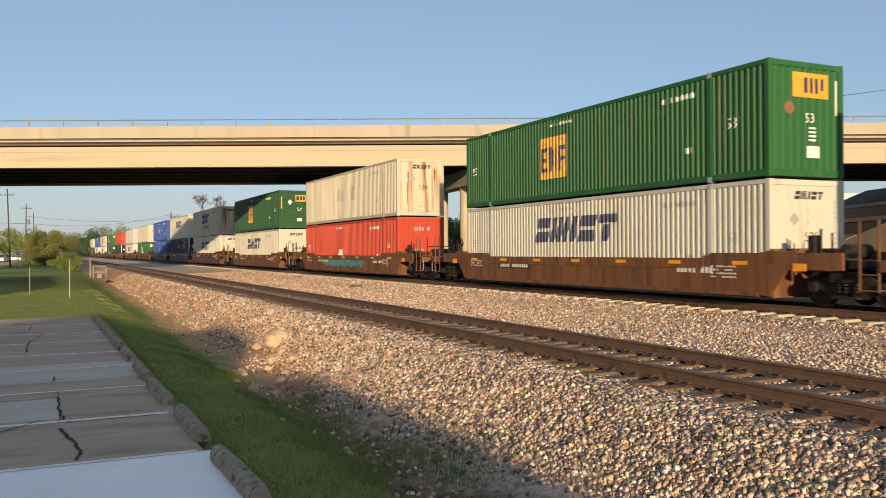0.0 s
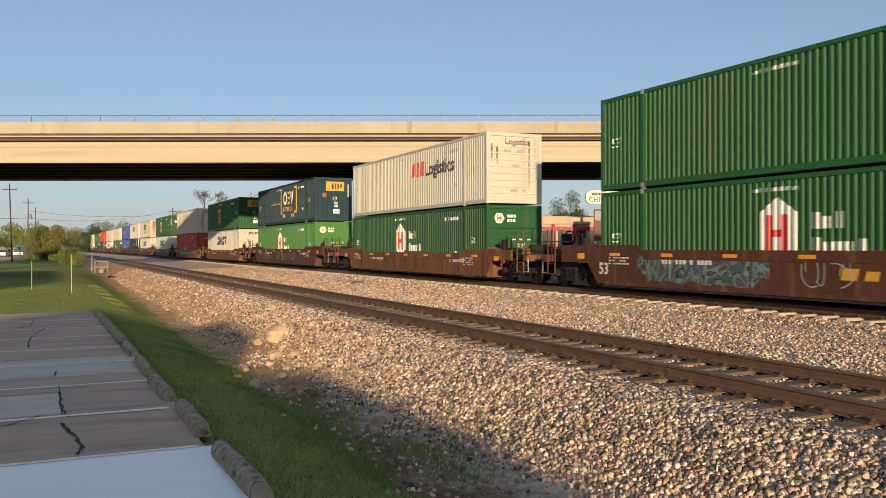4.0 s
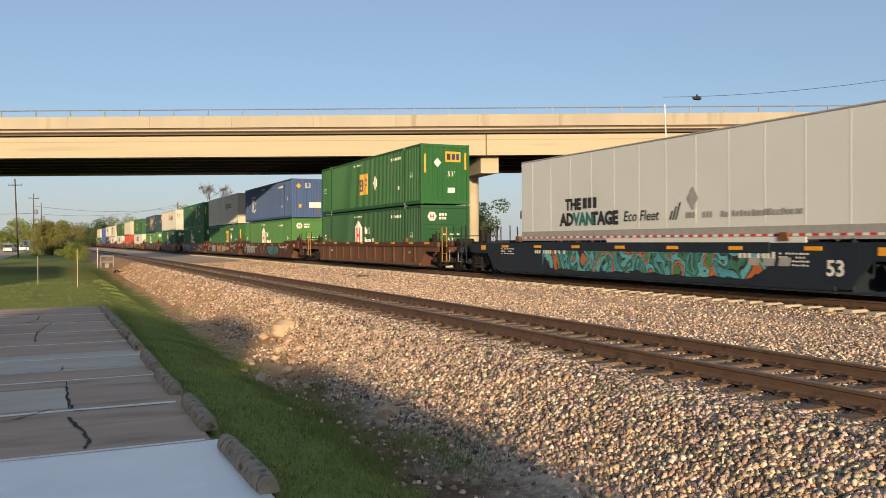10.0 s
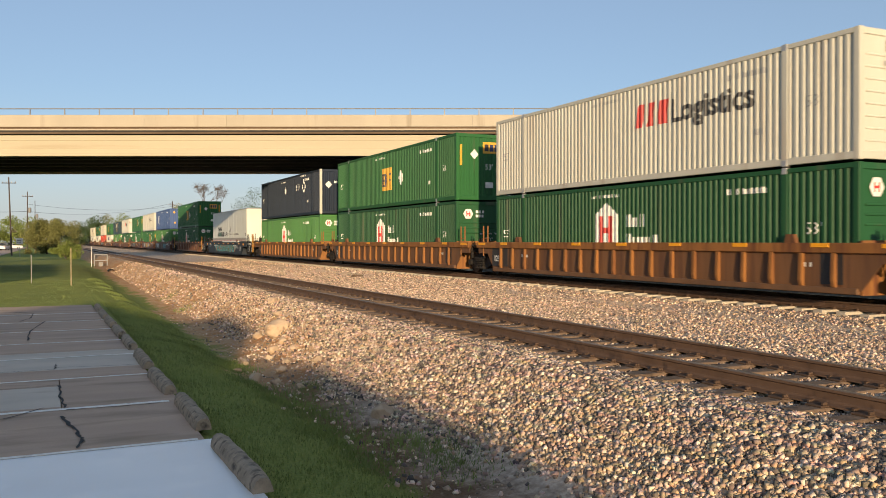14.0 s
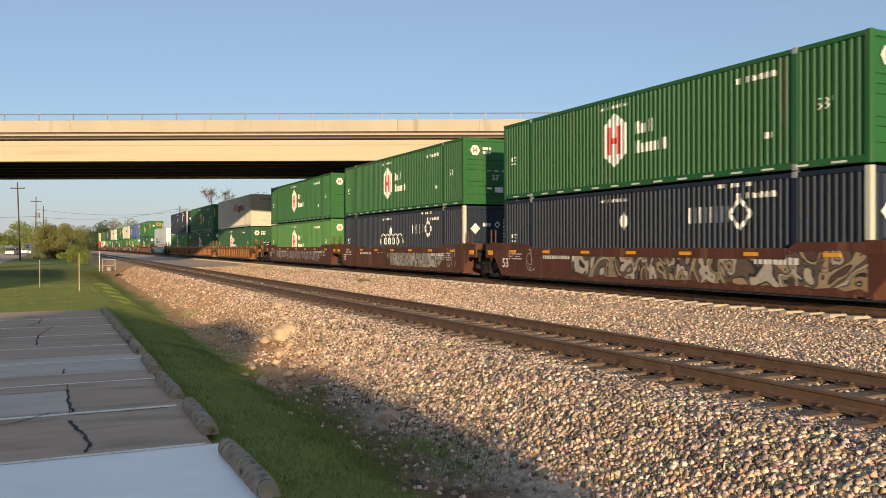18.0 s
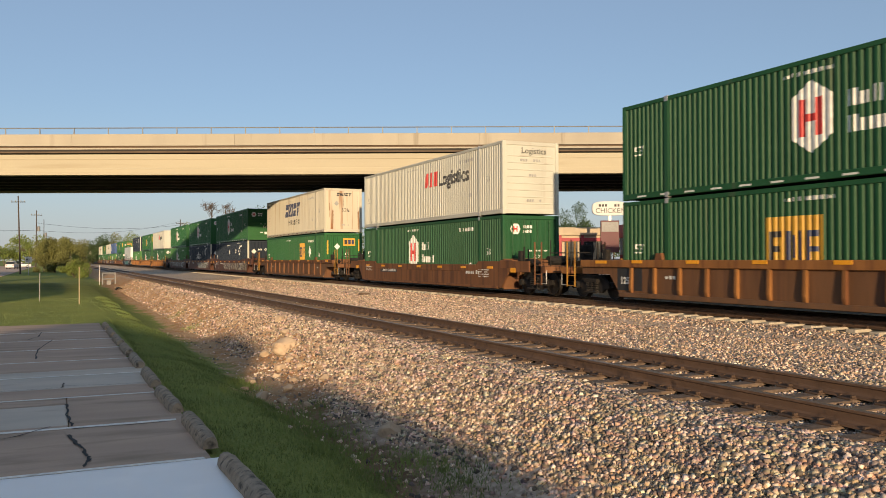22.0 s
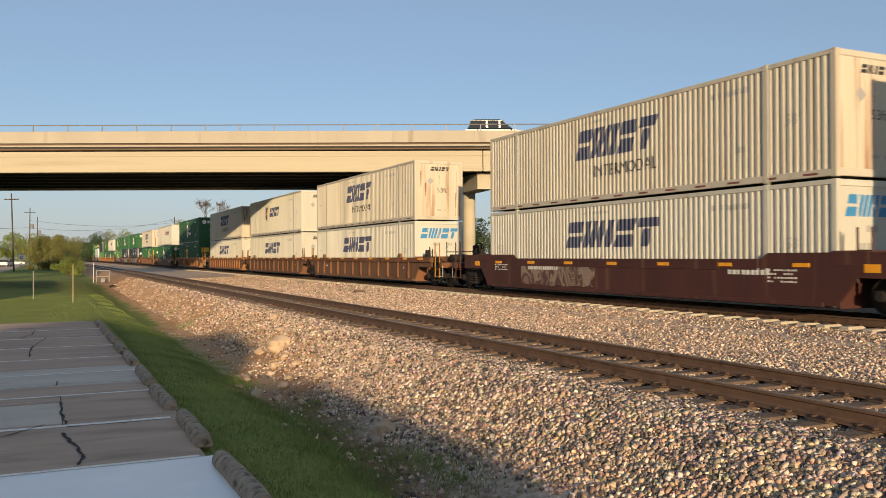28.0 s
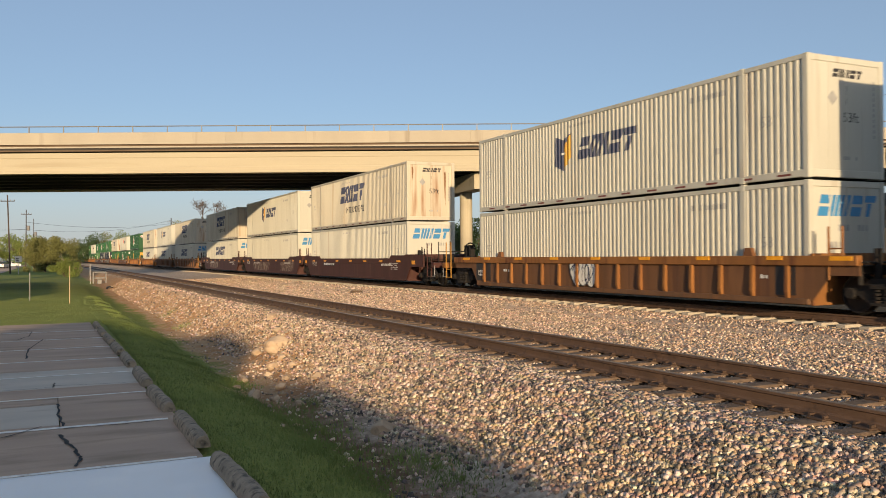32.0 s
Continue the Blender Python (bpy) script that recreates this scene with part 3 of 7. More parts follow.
def rail_geo(x):
    prof = [(-0.076, -0.18), (0.076, -0.18), (0.076, -0.165), (0.02, -0.145), (0.009, -0.12), (0.009, -0.05), (0.036, -0.036), (0.036, -0.008),
            (0.026, 0.0), (-0.026, 0.0), (-0.036, -0.008), (-0.036, -0.036), (-0.009, -0.05), (-0.009, -0.12), (-0.02, -0.145), (-0.076, -0.165)]
    g, c = Geo(), len(prof)
    ys = [-600, -400, -200, -60, -20] + [8 * i for i in range(0, 30)] + [260 + 30 * i for i in range(28)]
    for y in ys:
        g.v += [(x + px + bend(y), y, pz) for px, pz in prof]
    for s in range(len(ys) - 1):
        for i in range(c):
            j = (i + 1) % c
            g.f.append((s * c + i, s * c + j, s * c + c + j, s * c + c + i))
            g.m.append(1 if i in (7, 8, 9) else 0)
    return g


def make_track(name, x, top, label, tie_mat, pitch, y0, y1, tie_len, tie_w):
    tr = thing(name, label, "railway track", kind="structure", m=pose(x, 0, top))
    for sx in (-0.753, 0.753):
        part("rail", rail_geo(sx), [M["rail"], M["railhead"]], tr)
    rng = random.Random(11)
    metas = [Geo().box(-tie_len / 2 + rng.uniform(-.05, .05), tie_len / 2 + rng.uniform(-.05, .05), -tie_w / 2, tie_w / 2, -0.17, 0, 0.012).data("tie", tie_mat) for _ in range(4)]
    plate = Geo().box(-0.19, 0.19, -0.1, 0.1, 0, 0.02, 0.005)
    for sx in (-0.14, -0.1, 0.1, 0.14):
        plate.box(sx - 0.016, sx + 0.016, -0.07 + sx * 0.2, -0.035 + sx * 0.2, 0.02, 0.052, 0.006)
    plate = plate.data("tie_plate", M["spike"])
    anchor = Geo().box(-0.1, 0.1, -0.02, 0.02, -0.03, 0.022, 0.006).data("rail_anchor", M["spike"])
    n = int((y1 - y0) / pitch)
    for i in range(n):
        y = y0 + i * pitch + rng.uniform(-.03, .03)
        t = part("tie", rng.choice(metas), None, tr, loc=(bend(y) + rng.uniform(-.04, .04), y, -0.182 + rng.uniform(-0.012, 0.004)), rot=(0, 0, rng.uniform(-.02, .02)))
        if y < 32:
            for sx in (-0.753, 0.753):
                part("tie_plate", plate, None, t, loc=(sx, 0, 0.001))
                if x < 10:
                    part("rail_anchor", anchor, None, t, loc=(sx, 0.14, 0.02))
    return tr


make_track("near_track", NEAR_X, -0.05, "single railway track of rusted rails on dark timber ties in ballast", M["tie"], 0.5, 4.0, 110, 2.6, 0.23)
make_track("far_track", FAR_X, 0.05, "railway track on pale ties that carries the freight train", M["tie_concrete"], 0.61, 8.0, 120, 2.62, 0.26)


def make_lot():
    """Parking lot of joined slabs with painted stall lines, sealed cracks and concrete wheel stops."""
    z = -0.65
    lot = thing("parking_lot", "worn brown-grey parking lot with faded stall lines and patched slabs", "pavement", kind="structure")
    def slab(x0, x1, y0, y1, mat, dz=0.0, label=""):
        part("slab", Geo().box(x0, x1, y0, y1, z - 0.14, z + dz, 0.006), M[mat], lot, label)
    slab(-14, 1.62, -8, 9.06, "pale_slab", 0.0, "pale blue-grey newer concrete slab")
    edges = [9.07, 11.45, 13.95, 15.0, 17.4, 19.0, 21.6, 24.0, 26.9, 30.0]
    for a, b in zip(edges, edges[1:]):
        if a == 15.0:
            slab(-14, 1.5, a + 0.006, b - 0.006, "patch", 0.0, "lighter grey patched slab")
        elif a == 11.45:
            slab(-14, 0.13, a + 0.2, 13.3, "patch", 0.0, "lighter grey patched slab")
            slab(-14, 0.13, 13.31, b - 0.006, "asphalt")
            slab(-14, 0.13, a + 0.006, a + 0.19, "asphalt")
            slab(0.14, 1.55, a + 0.006, b - 0.006, "asphalt")
        else:
            slab(-14, 1.6 - 0.012 * a, a + 0.006, b - 0.006, "asphalt")
    for y in (9.08, 11.42, 13.93, 16.54, 19.0, 21.53, 24.0, 26.6):
        w = 0.035 if y != 11.42 else 0.05
        part("stall_line", Geo().box(-9, 1.42, y - w, y + w, z + 0.004, z + 0.008, 0), M["line_white"], lot, "faded white stall line")
    def crack(pts, w):
        g, rng = Geo(), random.Random(len(pts) * 7)
        pts = [Vector((*p, 0)) for p in pts]
        fine = []
        for a, b in zip(pts, pts[1:]):
            for k in range(5):
                p = a.lerp(b, k / 5)
                fine.append(p + Vector((rng.uniform(-.02, .02), rng.uniform(-.03, .03), 0)))
        fine.append(pts[-1])
        side = [(w * rng.uniform(.35, 1.2)) for _ in fine]
        for i in range(len(fine) - 1):
            d = (fine[i + 1] - fine[i]).normalized()
            nrm = Vector((-d.y, d.x, 0))
            q = [fine[i] - nrm * side[i], fine[i + 1] - nrm * side[i + 1], fine[i + 1] + nrm * side[i + 1], fine[i] + nrm * side[i]]
            g.face([(p.x, p.y, z + 0.010) for p in q])
        part("sealed_crack", g, M["crack"], lot, "black sealed crack")
    crack([(0.12, 10.95), (0.2, 10.41), (0.29, 9.9), (0.31, 9.61), (0.25, 9.2)], 0.022)
    crack([(-3.5, 9.9), (-0.51, 11.07), (-0.07, 11.61)], 0.014)
    crack([(0.135, 13.3), (0.13, 12.4), (0.17, 11.5)], 0.02)
    crack([(-0.1, 24.2), (-0.19, 23.36), (-0.41, 21.47), (-0.41, 19.66)], 0.018)
    crack([(-0.9, 27.6), (-0.39, 26.9), (-0.45, 25.4), (-0.7, 24.4)], 0.018)
    crack([(0.2, 11.34), (0.7, 11.32), (1.3, 11.30)], 0.012)
    crack([(0.09, 15.22), (0.7, 15.12), (1.35, 15.03)], 0.010)
    crack([(-2.5, 13.34), (-.7, 13.31), (0.1, 13.35)], 0.008)
    crack([(-2.5, 14.98), (0.08, 15.05), (0.09, 15.6)], 0.012)
    return lot


make_lot()


def make_stops():
    prof = [(-0.10, 0), (-0.094, 0.06), (-0.07, 0.11), (-0.028, 0.138), (0.028, 0.138), (0.07, 0.11), (0.094, 0.06), (0.10, 0)]
    for i, (y0, x) in enumerate([(6.90, 1.61), (9.49, 1.55), (11.92, 1.505), (14.45, 1.485), (17.15, 1.47), (19.5, 1.45), (21.95, 1.43), (24.4, 1.40), (26.7, 1.37)]):
        rng = random.Random(i)
        g, c, rings = Geo(), len(prof), 15
        for s in range(rings):
            y = 1.83 * s / (rings - 1)
            e = 0.86 if s in (0, rings - 1) else 1.0
            for px, pz in prof:
                j = 0.009 * noise.noise((px * 9 + i * 3, y * 3, pz * 9)) + 0.005 * noise.noise((px * 30, y * 22 + i, pz * 30))
                g.v.append((px * e + j, y, max(0, pz * (0.93 if s in (0, rings - 1) else 1) + j)))
        for s in range(rings - 1):
            for k in range(c - 1):
                g.f.append((s * c + k, s * c + c + k, s * c + c + k + 1, s * c + k + 1))
        g.f += [tuple(range(c)), tuple(range((rings - 1) * c, rings * c))[::-1]]
        g.m = [0] * len(g.f)
        solid("wheel_stop", g, M["stop_concrete"], "weathered brown concrete wheel stop at the edge of the parking lot", "wheel stop", "wheel stops along the lot",
              m=pose(x, y0, -0.65, 0, 0, rng.uniform(-0.4, 1.2)))


make_stops()

# ---- road bridge over the tracks ----
BRIDGE_TURN = -25.0
BR = pose(0, 0, 0, 0, 0, BRIDGE_TURN)         # local x along the bridge, local y away from the camera
FACE, DEEP = 57.0, 72.5                        # near and far face
LOW, BASE, HIGH = 7.28, 7.07, 10.08            # underside of girder, ledge datum, top of parapet


def make_bridge():
    br = thing("road_bridge", "long cream concrete road bridge crossing over the railway", "bridge", m=BR.copy(), kind="structure")
    a, b = -160.0, 60.0
    joints = [a, -80, -39.0, 3.0, 31.0, b]
    for x0, x1 in zip(joints, joints[1:]):
        for side in (0, 1):
            y, s = (FACE, 1) if side == 0 else (DEEP, -1)
            prof = [(y, LOW), (y, LOW + 0.10), (y + s * 0.03, LOW + 0.13), (y + s * 0.03, LOW + 0.42), (y + s * 0.05, LOW + 0.45), (y + s * 0.05, BASE + 1.25),
                    (y + s * 0.02, BASE + 1.30), (y, BASE + 1.62), (y + s * 0.75, BASE + 1.70), (y + s * 0.75, LOW)]
            part("girder", Geo().prism(prof, 0, x0 + 0.03, x1 - 0.03), M["concrete"], br)
        for k in range(1, 6):
            yy = FACE + k * (DEEP - FACE) / 6
            part("inner_girder", Geo().prism([(yy - .3, LOW), (yy + .3, LOW), (yy + .3, LOW + .2), (yy + .1, LOW + .4), (yy + .1, BASE + 1.7), (yy - .1, BASE + 1.7), (yy - .1, LOW + .4), (yy - .3, LOW + .2)], 0, x0 + .03, x1 - .03), M["shaded_concrete"], br)
    part("deck", Geo().box(a, b, FACE + 0.02, DEEP - 0.02, BASE + 1.71, BASE + 1.98), M["shaded_concrete"], br)
    part("road_surface", Geo().box(a, b, FACE + 0.45, DEEP - 0.45, BASE + 1.985, BASE + 2.2), M["asphalt"], br)
    for y, s in ((FACE, 1), (DEEP, -1)):
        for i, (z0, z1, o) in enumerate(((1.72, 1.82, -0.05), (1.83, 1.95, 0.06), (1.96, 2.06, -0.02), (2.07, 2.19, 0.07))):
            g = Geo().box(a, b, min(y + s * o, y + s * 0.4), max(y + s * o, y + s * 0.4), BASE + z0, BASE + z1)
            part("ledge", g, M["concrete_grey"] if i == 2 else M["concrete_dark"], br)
        x = a
        while x < b:
            w = 5.6
            g = Geo().prism([(y - s * 0.06, BASE + 2.2), (y - s * 0.06, HIGH - 0.02), (y - s * 0.04, HIGH), (y + s * 0.28, HIGH), (y + s * 0.34, BASE + 2.2)], 0, x + 0.004, x + w - 0.004)
            part("parapet_panel", g, M["concrete_grey"], br)
            x += w
        x = a
        while x < b:
            part("rail_post", Geo().prism([(x - .04, HIGH), (x + .04, HIGH), (x + .025, HIGH + .44), (x - .025, HIGH + .44)], 1, y + s * .08, y + s * .13), M["rail_grey"], br)
            x += 2.36
        part("handrail", Geo().tube((a, y + s * .12, HIGH + .44), (b, y + s * .12, HIGH + .44), 0.035, n=8), M["rail_grey"], br)
    # the right bent's cap takes the concrete with shade in its colour
    for s0, skew, n0, rows, cap_mat in ((3.4, -0.3, 57.9, (61.5, 67.2), "concrete"), (29.35, -0.15, 60.4, (61.0, 67.2), "shaded_concrete"), (-39.0, -0.3, 57.9, (61.5, 67.2), "concrete")):
        def at(n, ds=0.0):
            return s0 + skew * (n - 57.5) + ds
        n1 = 68.4
        zc = BASE - 0.95
        cap = Geo()
        w = 0.62
        v = [(at(n) + q * w, n, z) for n in (n0, n1) for q in (-1, 1) for z in (zc, LOW - 0.02)]
        cap.v = v
        cap.f = [(0, 1, 3, 2), (4, 6, 7, 5), (0, 4, 5, 1), (2, 3, 7, 6), (1, 5, 7, 3), (0, 2, 6, 4)]
        cap.m = [0] * 6
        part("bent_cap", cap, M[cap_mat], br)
        for n in rows:
            part("column", Geo().rev([(0, zc), (0.46, zc), (0.46, -0.9), (0, -0.9)][::-1], (at(n), n, 0), 2, 20), M["concrete"], br, smooth=False)
    return br


make_bridge()

# ---- freight train ----
CL, CW, CH = 16.15, 1.295, 2.896      # container length, half width, height


def rib_table():
    """Breakpoints (y, depth) of the corrugated side between its posts."""
    out = []
    for a, b in ((0.16, 1.94), (2.14, 14.01), (14.21, 15.99)):
        n = max(1, round((b - a) / 0.2))
        p = (b - a) / n
        out.append((a, 0.0))
        for i in range(n):
            y = a + i * p
            out += [(y + 0.12 * p, 0.0), (y + 0.25 * p, 0.045), (y + 0.60 * p, 0.045), (y + 0.73 * p, 0.0)]
        out.append((b, 0.0))
    return out


RIBS = rib_table()
RIB_Y = [r[0] for r in RIBS]
RIB_D = [r[1] for r in RIBS]


def rib_depth(y):
    return float(np.interp(y, RIB_Y, RIB_D))


def side_geo(s):
    g = Geo()
    x = s * (CW - 0.012)
    for y, d in RIBS:
        g.v += [(x - s * d, y, 0.15), (x - s * d, y, 2.78)]
    for i in range(len(RIBS) - 1):
        q = (2 * i, 2 * i + 2, 2 * i + 3, 2 * i + 1)
        g.f.append(q if s > 0 else q[::-1])
    g.m = [0] * len(g.f)
    return g


def end_geo(style):
    """The end wall at y = 0, seen from -Y."""
    g = Geo()
    w = CW - 0.14
    if style == "corr":
        n = 9
        p = 2 * w / n
        pts = []
        for i in range(n):
            x = -w + i * p
            pts += [(x, 0.06), (x + 0.3 * p, 0.06), (x + 0.45 * p, 0.02), (x + 0.85 * p, 0.02)]
        pts.append((w, 0.06))
        for x, y in pts:
            g.v += [(x, y, 0.2), (x, y, CH - 0.16)]
        for i in range(len(pts) - 1):
            g.f.append((2 * i, 2 * i + 2, 2 * i + 3, 2 * i + 1))
            g.m.append(0)
    elif style == "panel":
        g.box(-w, w, 0.05, 0.12, 0.16, CH - 0.14)
    elif style == "flat":
        g.box(-w, w, 0.035, 0.12, 0.16, CH - 0.14)
    elif style == "lines":
        g.box(-w, w, 0.04, 0.12, 0.16, CH - 0.14)
    else:
        return door_geo(-1)
    return g


def door_geo(s):
    """One door leaf with shallow vertical corrugations."""
    g, w = Geo(), CW - 0.14
    pts, n = [], 5
    for i in range(n):
        x = 0.012 + i * (w - 0.012) / n
        p = (w - 0.012) / n
        pts += [(x, .05), (x + .45 * p, .05), (x + .55 * p, .07), (x + .9 * p, .07)]
    pts.append((w, .05))
    for x, y in pts:
        g.v += [(s * x, y, 0.2), (s * x, y, CH - 0.16)]
    for i in range(len(pts) - 1):
        q = (2 * i, 2 * i + 2, 2 * i + 3, 2 * i + 1)
        g.f.append(q if s > 0 else q[::-1])
        g.m.append(0)
    return g


GEO = {}


def shared(key, make, mat, name):
    """One mesh per geometry and paint, shared by all that look alike."""
    k = (key, mat)
    if k not in GEO:
        GEO[k] = make().data(name, M[mat])
    return GEO[k]


def text_polys(body, size, mi, u0=0.0, v0=0.0, italic=0.0, squeeze=1.0, bold=0.0):
    """Flat letters as polygons (u, v), from the built-in font."""
    cu = bpy.data.curves.new("letters", "FONT")
    cu.body, cu.size, cu.resolution_u, cu.offset = body, size, 2, bold
    ob = bpy.data.objects.new("letters", cu)
    me = bpy.data.meshes.new_from_object(ob)
    out = [([(u0 + squeeze * (me.vertices[i].co.x + italic * me.vertices[i].co.y), v0 + me.vertices[i].co.y) for i in p.vertices], mi) for p in me.polygons]
    bpy.data.objects.remove(ob)
    bpy.data.curves.remove(cu)
    bpy.data.meshes.remove(me)
    return out


def rect(u0, u1, v0, v1, mi=0, slant=0.0):
    return ([(u0 + slant * v0, v0), (u1 + slant * v0, v0), (u1 + slant * v1, v1), (u0 + slant * v1, v1)], mi)


def disc(u, v, r, mi=0, n=14):
    return ([(u + r * math.cos(2 * math.pi * i / n), v + r * math.sin(2 * math.pi * i / n)) for i in range(n)], mi)


def ring(u, v, r, w, mi=0, n=14):
    out = []
    for i in range(n):
        a, b = 2 * math.pi * i / n, 2 * math.pi * (i + 1) / n
        out.append(([(u + (r - w) * math.cos(a), v + (r - w) * math.sin(a)), (u + r * math.cos(a), v + r * math.sin(a)),
                     (u + r * math.cos(b), v + r * math.sin(b)), (u + (r - w) * math.cos(b), v + (r - w) * math.sin(b))], mi))
    return out


def bars(u0, u1, v0, v1, n, mi=0, slant=0.0, seed=1):
    """A line of unreadable writing as plain bars."""
    rng, out, p = random.Random(seed), [], (u1 - u0) / n
    for i in range(n):
        if rng.random() < 0.12:
            continue
        out.append(rect(u0 + i * p, u0 + (i + rng.uniform(.55, .85)) * p, v0, v1 - (v1 - v0) * rng.choice((0, 0, .2)), mi, slant))
    return out


def slant_mark(w, h, mi, slant=0.28):
    """A heavy slanted mark of five close blocks."""
    p, out = w / 4.75, []

    def block(u, wide, lo, hi):
        out.append(rect(u * p, (u + wide) * p, lo * h, hi * h, mi, slant))
    block(0, .86, .58, 1)
    block(0, .86, 0, .44)
    for u in (1.0, 1.38, 1.76):
        block(u, .29, 0, 1)
    block(2.2, .34, 0, 1)
    block(2.72, .90, .58, 1)
    block(2.72, .90, 0, .44)
    block(3.78, .95, .68, 1)
    block(4.06, .36, 0, .62)
    return out


def logo(kind):
    """Polygons (u, v, slot), slot names, and the place (distance from the near end, height) of the lower left corner."""
    if kind in ("gold_square", "gold_mid", "gold_low"):
        p = [rect(0, 1.75, 0, 1.45, 0)]
        p += [rect(.16, .30, .25, 1.1, 1), rect(.30, .55, .95, 1.1, 1), rect(.30, .5, .6, .74, 1), rect(.30, .55, .25, .39, 1)]
        p += [rect(.68, .80, .25, 1.1, 2), rect(.86, .96, .45, 1.0, 2), rect(1.02, 1.14, .25, 1.1, 2), rect(1.26, 1.38, .25, 1.1, 2), rect(1.38, 1.6, .95, 1.1, 2), rect(1.38, 1.6, .6, .72, 2)]
        k = 1.0 if kind == "gold_square" else .8
        p = [([(u * k, v * k) for u, v in f], m) for f, m in p]
        if kind != "gold_square":
            p.append(([(2.35, .55), (2.65, .98), (2.95, .55), (2.65, .12)], 3))
        return p, ("ink_gold", "ink_black", "ink_blue", "ink_white"), {"gold_square": (10.5, .72), "gold_mid": (8.9, .85), "gold_low": (6.1, 1.15)}[kind]
    if kind == "house":
        p = [([(0, .1), (.58, -.28), (1.15, .1), (1.15, 1.05), (.58, 1.43), (0, 1.05)], 0), rect(.24, .44, .12, 1.0, 1), rect(.71, .91, .12, 1.0, 1), rect(.44, .71, .46, .64, 1)]
        p += [rect(u + o * (w - .1), u + o * (w - .1) + .1, .64, .64 + h, 0) for o in (0, 1) for u, w, h in ((1.55, .26, .38), (1.88, .24, .28), (2.19, .26, .38))]
        p += [rect(u + o * (w - .1), u + o * (w - .1) + .1, .06, .06 + h, 0) for o in (0, 1) for u, w, h in ((1.55, .28, .38), (1.9, .15, .28), (2.12, .26, .28), (2.45, .25, .28), (2.77, .24, .34))]
        return p, ("ink_white", "ink_red"), (9.65, .95)
    if kind == "slant":
        return slant_mark(4.6, .85, 0), ("ink_blue",), (10.8, 1.45)
    if kind == "slant_word":
        return slant_mark(3.9, .95, 0) + text_polys("INTERMODAL", .52, 1, 1.0, -.62, 0, .95), ("ink_blue", "ink_black"), (10.2, 1.4)
    if kind == "crest_slant":
        p = [([(0, .2), (.5, 0), (.9, .5), (.95, 1.25), (.5, 1.05), (.05, 1.2)], 0), ([(.5, 0), (.95, .45), (.95, 1.25), (.62, .9)], 1), rect(.15, .45, .55, .62, 2, .3)]
        q = [([(u + 1.35, v + .3) for u, v in f], m) for f, m in slant_mark(2.9, .7, 0)]
        return p + q, ("ink_blue", "ink_gold", "ink_white"), (10.6, 1.1)
    if kind == "bracket":
        p = []
        for u, d in ((0, 1), (4.2, -1)):
            p += [rect(u, u + .2, 0, 1.9, 0), rect(min(u, u + d * .45), max(u, u + d * .45), 0, .16, 0), rect(min(u, u + d * .45), max(u, u + d * .45), 1.74, 1.9, 0)]
        p += [disc(.75, -.15, .15, 0), disc(1.15, -.15, .15, 0), disc(3.15, -.15, .15, 0), disc(3.55, -.15, .15, 0)]
        p += ring(1.25, 1.15, .5, .2, 1) + [rect(1.9, 2.5, .68, .86, 0), rect(1.9, 2.5, 1.05, 1.22, 0), rect(1.9, 2.5, 1.42, 1.6, 0), rect(2.75, 2.95, .68, 1.62, 1, .35), rect(3.25, 3.45, .68, 1.62, 1, -.35)]
        p += text_polys("INTERMODAL", .44, 0, .62, .2, 0, 1.0) + text_polys("how tomorrow moves", .3, 0, -2.95, .75, .2, .95, .004)
        return p, ("ink_gold", "ink_white"), (8.8, .72)
    if kind == "ring_bar":
        p = [rect(.37 * i, .37 * i + .07, .42, .8, 0) for i in range(4)] + [rect(.37 * i + .2, .37 * i + .27, .42, .8, 0) for i in range(4)] + ring(1.72, .6, .40, .13, 0, 4) + [([(-2.85, .55), (-2.65, .83), (-2.45, .55), (-2.65, .27)], 0)] + bars(1.0, 2.1, 1.2, 1.32, 12, 0)
        p = [([(u * 1.1, v * 1.15) for u, v in f], m) for f, m in p]
        return p, ("ink_white",), (5.7, 1.28)
    if kind == "words":
        return text_polys("Logistics", .88, 0, 0, 0, 0, 1, .018), ("ink_black",), (6.2, 1.62)
    if kind == "red_words":
        return bars(0, 1.45, 0, .68, 3, 1, .15, 4) + text_polys("Logistics", .90, 0, 1.5, 0, 0, 1, .022), ("ink_black", "ink_red"), (7.6, 1.58)
    if kind == "box_arch":
        p = [rect(0, 1.6, 0, .06, 0), rect(0, 1.6, 1.14, 1.2, 0), rect(0, .06, 0, 1.2, 0), rect(1.54, 1.6, 0, 1.2, 0)] + ring(.9, .35, .5, .08, 0) + bars(.15, .8, .7, .95, 3, 0)
        return p, ("ink_white",), (13.4, .9)
    if kind == "red_hex":
        return [disc(.55, .5, .5, 0, 6)] + bars(1.4, 2.8, .1, .4, 5, 0), ("ink_white",), (9.5, .35)
    if kind == "grey_word":
        return bars(0, 3.2, 0, .8, 5, 0, .15, 3), ("ink_grey",), (9.6, 1.2)
    return [], ("ink_white",), (8, 1)


DECAL = {}
CLUSTER = {}


